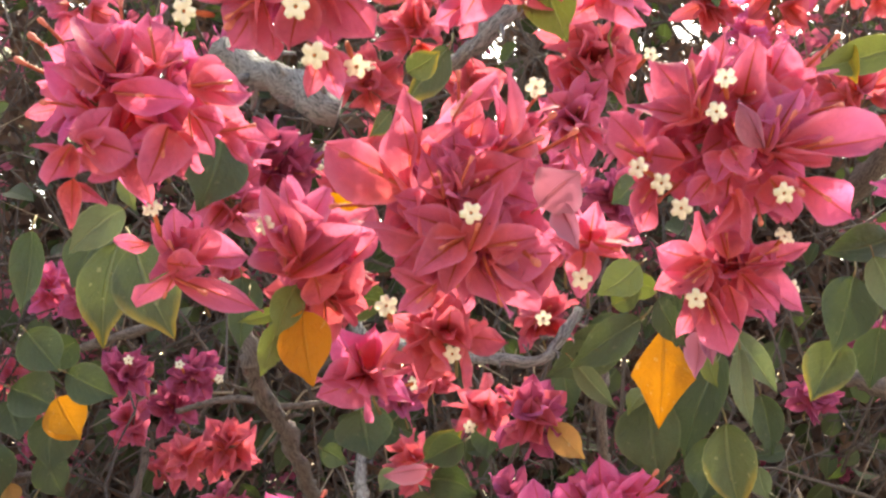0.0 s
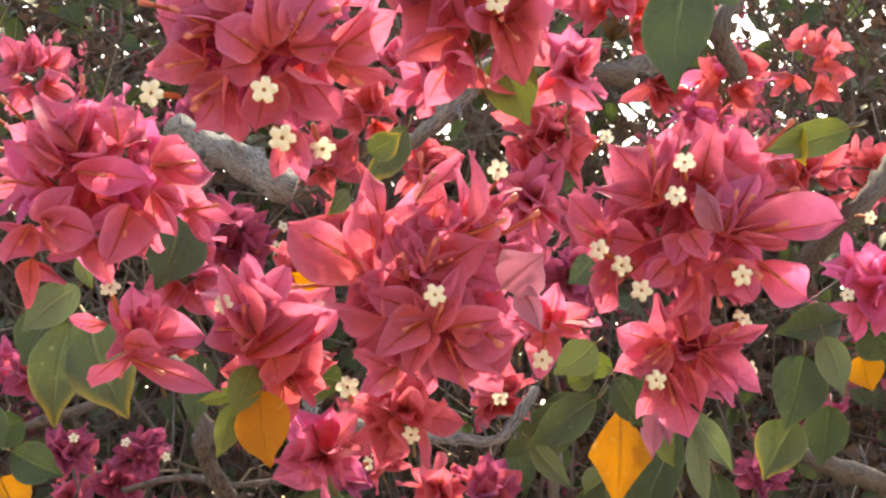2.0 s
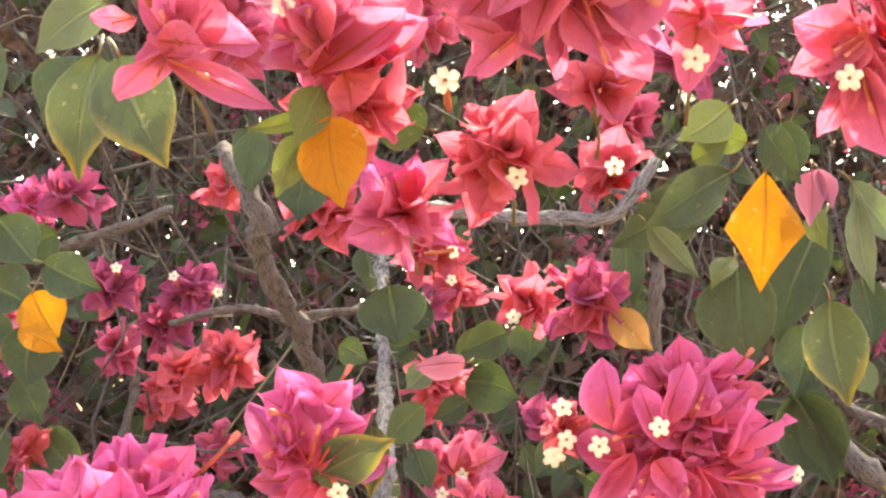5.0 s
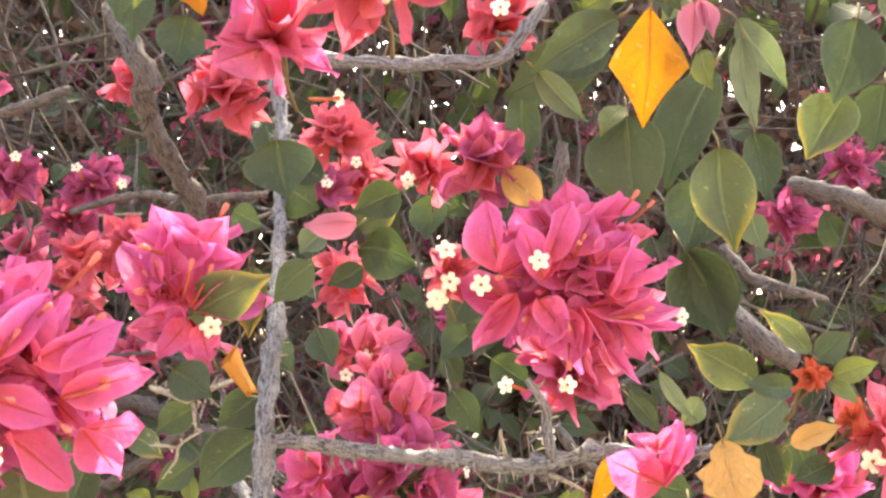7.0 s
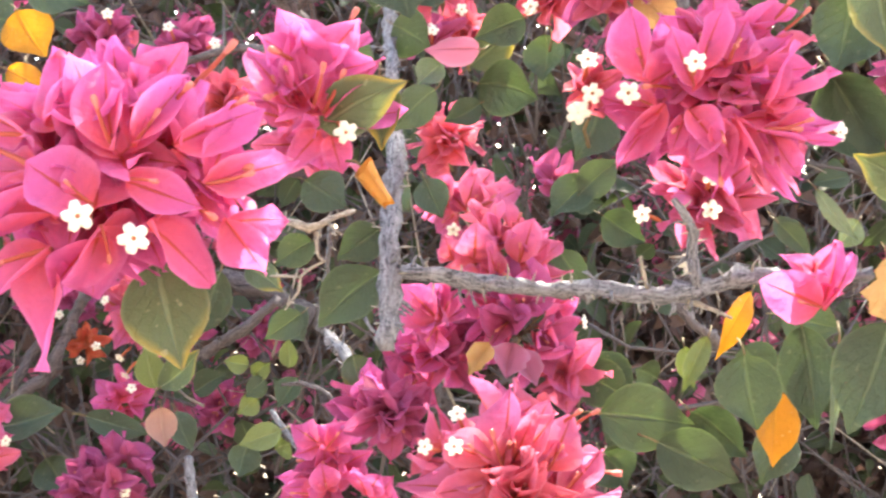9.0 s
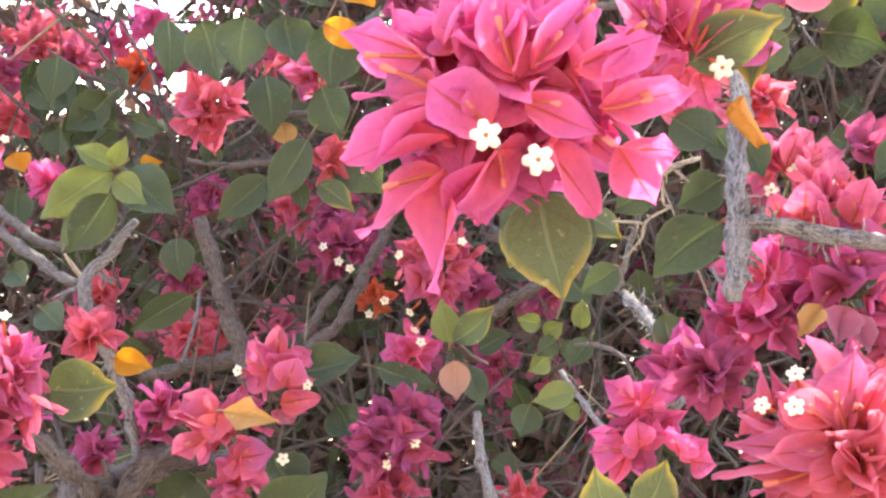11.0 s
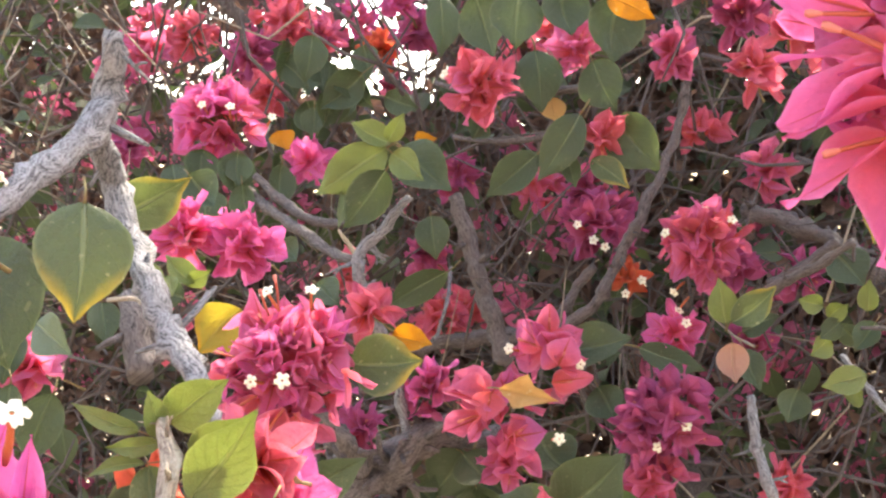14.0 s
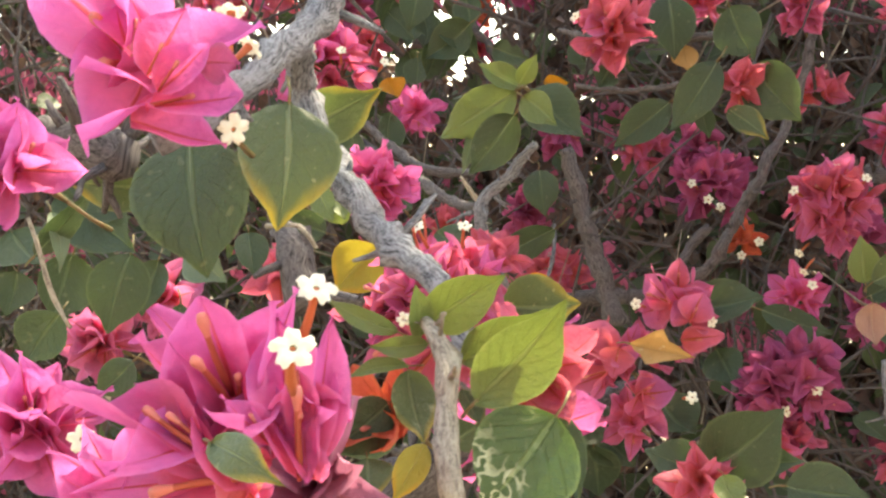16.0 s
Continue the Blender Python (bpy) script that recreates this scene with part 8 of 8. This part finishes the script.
flower_cluster((-0.2694, 0.7800, 1.2207), 0.0109, 'coral', 'coral-pink bougainvillea flower low among green leaves', n=4, size=0.02, seed=597)
leaf((-0.2432, 0.6400, 1.2526), (-0.2355, 0.6340, 1.2422), 0.0131, 'young', -15, bow=0.05, fold=0.34, seed=598)
leaf((-0.2221, 0.6600, 1.2477), (-0.1913, 0.6540, 1.2490), 0.0224, 'green', -8, bow=0.06, fold=0.4, seed=599)
leaf((-0.2745, 0.4200, 1.3046), (-0.2682, 0.4140, 1.2977), 0.0063, 'edge', -19, bow=0.12, fold=0.24, seed=600)
leaf((-0.2751, 0.4200, 1.3107), (-0.2548, 0.4140, 1.3246), 0.0124, 'young', 15, bow=0.14, fold=0.24, seed=601)

# ---- the depth of the shrub: leaves, bracts and twigs that nobody could count ----
def scatter(name, label, category, count, place, template, size, mat, rng, lean):
    """Many small blades joined in one mesh; place() gives a spot, lean how far they face the open side."""
    tv = np.array(template[0], float)
    tf, tu = template[1], template[2]
    verts, faces, uvs, k = [], [], [], len(tv)
    for i in range(count):
        p = place()
        d = Vector((rng.gauss(0, 0.8), rng.gauss(0, 0.5), rng.gauss(-0.35, 0.6)))
        nrm = Vector((rng.gauss(0, 0.7), -lean + rng.gauss(0, 0.6), rng.gauss(0.45, 0.5)))
        s = rng.uniform(*size)
        m = np.array(aim(d, nrm).to_3x3()) * s
        verts.append(tv @ m.T + np.array(p))
        faces.extend([tuple(q + i * k for q in fc) for fc in tf])
        uvs.extend(tu)
    me = mesh_of(name, np.concatenate(verts), faces, [mat], uvs)
    return tagged(new(name, me), label, category, "", "stuff")


def blade_template(rows, cols, wide, cup):
    return blade_grid(rows, cols, lambda u, v: (u * wide * half_width(v), v, cup * abs(u) * half_width(v) - 0.25 * v * v))


rng = random.Random(5)
LEAF_T, BRACT_T = blade_template(7, 2, 0.36, 0.14), blade_template(5, 2, 0.34, 0.2)
FLECK_T = blade_template(2, 2, 0.34, 0.3)
far_green = blade_material("far_leaf_green", (0.064, 0.084, 0.044), (0.048, 0.064, 0.034), (0.12, 0.15, 0.08), 0.45, 0.24, (1.5, 1.8, 0.5), per_island=True)
# Dead-leaf brown kept dark, so that the backing reads as shaded depth.
far_brown = blade_material("far_backing_leaf", (0.11, 0.072, 0.062), (0.175, 0.108, 0.097), (0.12, 0.08, 0.065), 0.7, 0.12, (1.2, 1.0, 0.8), per_island=True)
far_pink = blade_material("far_bract_pink", (0.60, 0.15, 0.31), (0.54, 0.12, 0.24), (0.40, 0.08, 0.08), 0.55, 0.38, (1.2, 0.95, 0.9), per_island=True)


def inside(x, y, z):
    """The rounded, uneven outline of the whole shrub."""
    k = ((x + 0.35) / 1.95) ** 4 + ((y - 1.75) / 0.98) ** 4 + ((z - 1.15) / 1.68) ** 4
    return k < 1.0 + 0.35 * noise.noise(Vector((x * 2.3, y * 2.3, z * 2.3)))


def thin_crown(x, y, z):
    """Where the crown thins out and lets the sky through: its upper part, in uneven patches."""
    rise, side = (z - 1.47) / y, (x + 0.02) / y
    return side > 0.02 and rise > 0.285 + 0.05 * noise.noise(Vector((x * 3.0, 4.0, z * 3.0))) and noise.noise(Vector((x * 9.0 / y, 9.0, z * 9.0 / y))) > 0.16


def deep():
    while True:
        x, y, z = rng.uniform(-1.9, 1.4), rng.uniform(1.2, 2.4), rng.uniform(0.7, 2.75)
        if not inside(x, y, z):
            continue
        rise, side = (z - 1.37) / y, (x + 0.13) / y
        if rise > 0.60 + 0.05 * noise.noise(Vector((x * 3, y * 3, 1.0))):
            continue
        if rise > 0.10 + 0.03 * noise.noise(Vector((x * 9, 2.0, z * 9))) and rng.random() < (0.85 if abs(side + 0.36) < 0.055 else 0.6 if -0.62 < side < -0.31 else 0.0):
            continue
        if thin_crown(x, y, z) and rng.random() < 0.75:
            continue
        if noise.noise(Vector((x * 4.2, y * 3.0, z * 4.2))) > (-0.5 if z < 1.72 else -0.38):
            return (x, y, z)


def deeper():
    while True:
        p = deep()
        if p[1] > 1.45:
            return p


def arch():
    """Unseen shoots over the open side, above the view, added to break the sun up."""
    while True:
        x, y = rng.uniform(-1.3, 1.0), rng.uniform(0.25, 1.9)
        z = rng.uniform(1.75, 2.6)
        # Thicker towards the left, to shade that side more.
        if z > 1.70 + 0.46 * y and z < 2.1 + 0.35 * y and noise.noise(Vector((x * 5.0, y * 5.0, z * 5.0))) > (0.17 if x > 0.15 else 0.08 if x > -0.1 else 0.03):
            return (x, y, z)


balls = [deeper() for _ in range(420)]
roof_balls = [arch() for _ in range(55)]


def in_ball(of, r):
    def spot():
        b = rng.choice(of)
        d = Vector((rng.gauss(0, 1), rng.gauss(0, 1), rng.gauss(0, 1))).normalized() * r * rng.random() ** 0.33
        return (b[0] + d.x, b[1] + d.y, b[2] + d.z)
    return spot


scatter("far_leaves", "dense dull green leaves deep inside the shrub", "foliage", 10000, deep, LEAF_T, (0.022, 0.042), far_green, rng, 0.6)
scatter("far_bracts", "pink bracts crowded in the depth of the shrub", "foliage", 17000, in_ball(balls, 0.036), BRACT_T, (0.012, 0.021), far_pink, rng, 0.7)
# Dark blades added where the shrub's depth shows only as shade.
scatter("dry_thatch", "brown dead-leaf blades added in the depth as dark shaded backing", "foliage", 30000, deeper, FLECK_T, (0.014, 0.034), far_brown, rng, 0.3)
def rear():
    while True:
        x, y, z = rng.uniform(-2.2, 1.5), rng.uniform(2.25, 2.7), rng.uniform(0.4, 2.8)
        if not inside(x, y, z):
            continue
        rise, side = (z - 1.37) / y, (x + 0.13) / y
        if rise > 0.10 + 0.03 * noise.noise(Vector((x * 9, 2.0, z * 9))) and rng.random() < (0.98 if abs(side + 0.37) < 0.055 else 0.84 if -0.60 < side < -0.31 else 0.0):
            continue
        if thin_crown(x, y, z) and rng.random() < 0.93:
            continue
        return (x, y, z)


# Dark backing added to plug the far side against stray sky.
scatter("rear_thatch", "brown dead-leaf blades added at the far side as dark backing", "foliage", 66000, rear, FLECK_T, (0.028, 0.056), far_brown, rng, 0.9)
def low():
    """The skirt of the shrub, down to the ground."""
    while True:
        x, y, z = rng.uniform(-2.1, 1.4), rng.uniform(0.9, 2.6), rng.uniform(0.03, 0.8)
        if inside(x, y, z) and y > 1.35 - 0.5 * z and noise.noise(Vector((x * 3.5, y * 3.5, z * 3.5))) > -0.25:
            return (x, y, z)


scatter("low_leaves", "dull green leaves low in the skirt of the shrub", "foliage", 5200, low, BRACT_T, (0.03, 0.06), far_green, rng, 0.5)
# Unseen foliage above the view, added as a sunshade.
scatter("arching_leaves", "green leaves of unseen shoots added overhead against the sun", "foliage", 2100, arch, LEAF_T, (0.03, 0.06), far_green, rng, 0.2)
scatter("arching_bracts", "pink bracts of unseen shoots added overhead against the sun", "foliage", 1400, in_ball(roof_balls, 0.05), BRACT_T, (0.018, 0.030), far_pink, rng, 0.2)


def twig_tangle(name, label, count, near, far, thick, bark):
    """Thin bent twigs between the depths near and far."""
    verts, faces = [], []
    for i in range(count):
        p = Vector(deep()) if i % 12 else Vector(arch())
        if i % 12 and i % 5:
            p.y = rng.uniform(near, far)
        d = Vector((rng.gauss(0, 0.6), rng.gauss(0, 0.5), rng.gauss(0.6, 0.6))).normalized()
        L, r = rng.uniform(0.05, 0.22), rng.uniform(0.25, 1.0) * thick
        bend = Vector((rng.gauss(0, 0.2), rng.gauss(0, 0.2), rng.gauss(0, 0.2))) * L
        v, f = tube_rings([p, p + d * L * 0.5 + bend * 0.5, p + d * L], [r, r * 0.85, r * 0.5], 5)
        k = len(verts)
        verts.extend(v)
        faces.extend([tuple(q + k for q in fc) for fc in f])
    me = mesh_of(name, verts, faces, [BARK[bark]], [(0.01 * (i % 5), v[2]) for i, v in enumerate(verts)])
    return tagged(new(name, me), label, "twigs", "", "stuff")


twig_tangle("twig_tangle", "tangle of thin brown twigs inside the shrub", 12000, 1.1, 1.6, 0.0021, "brown")
twig_tangle("dry_twigs", "thin pale dry twigs inside the shrub", 800, 1.05, 1.4, 0.0014, "dry")
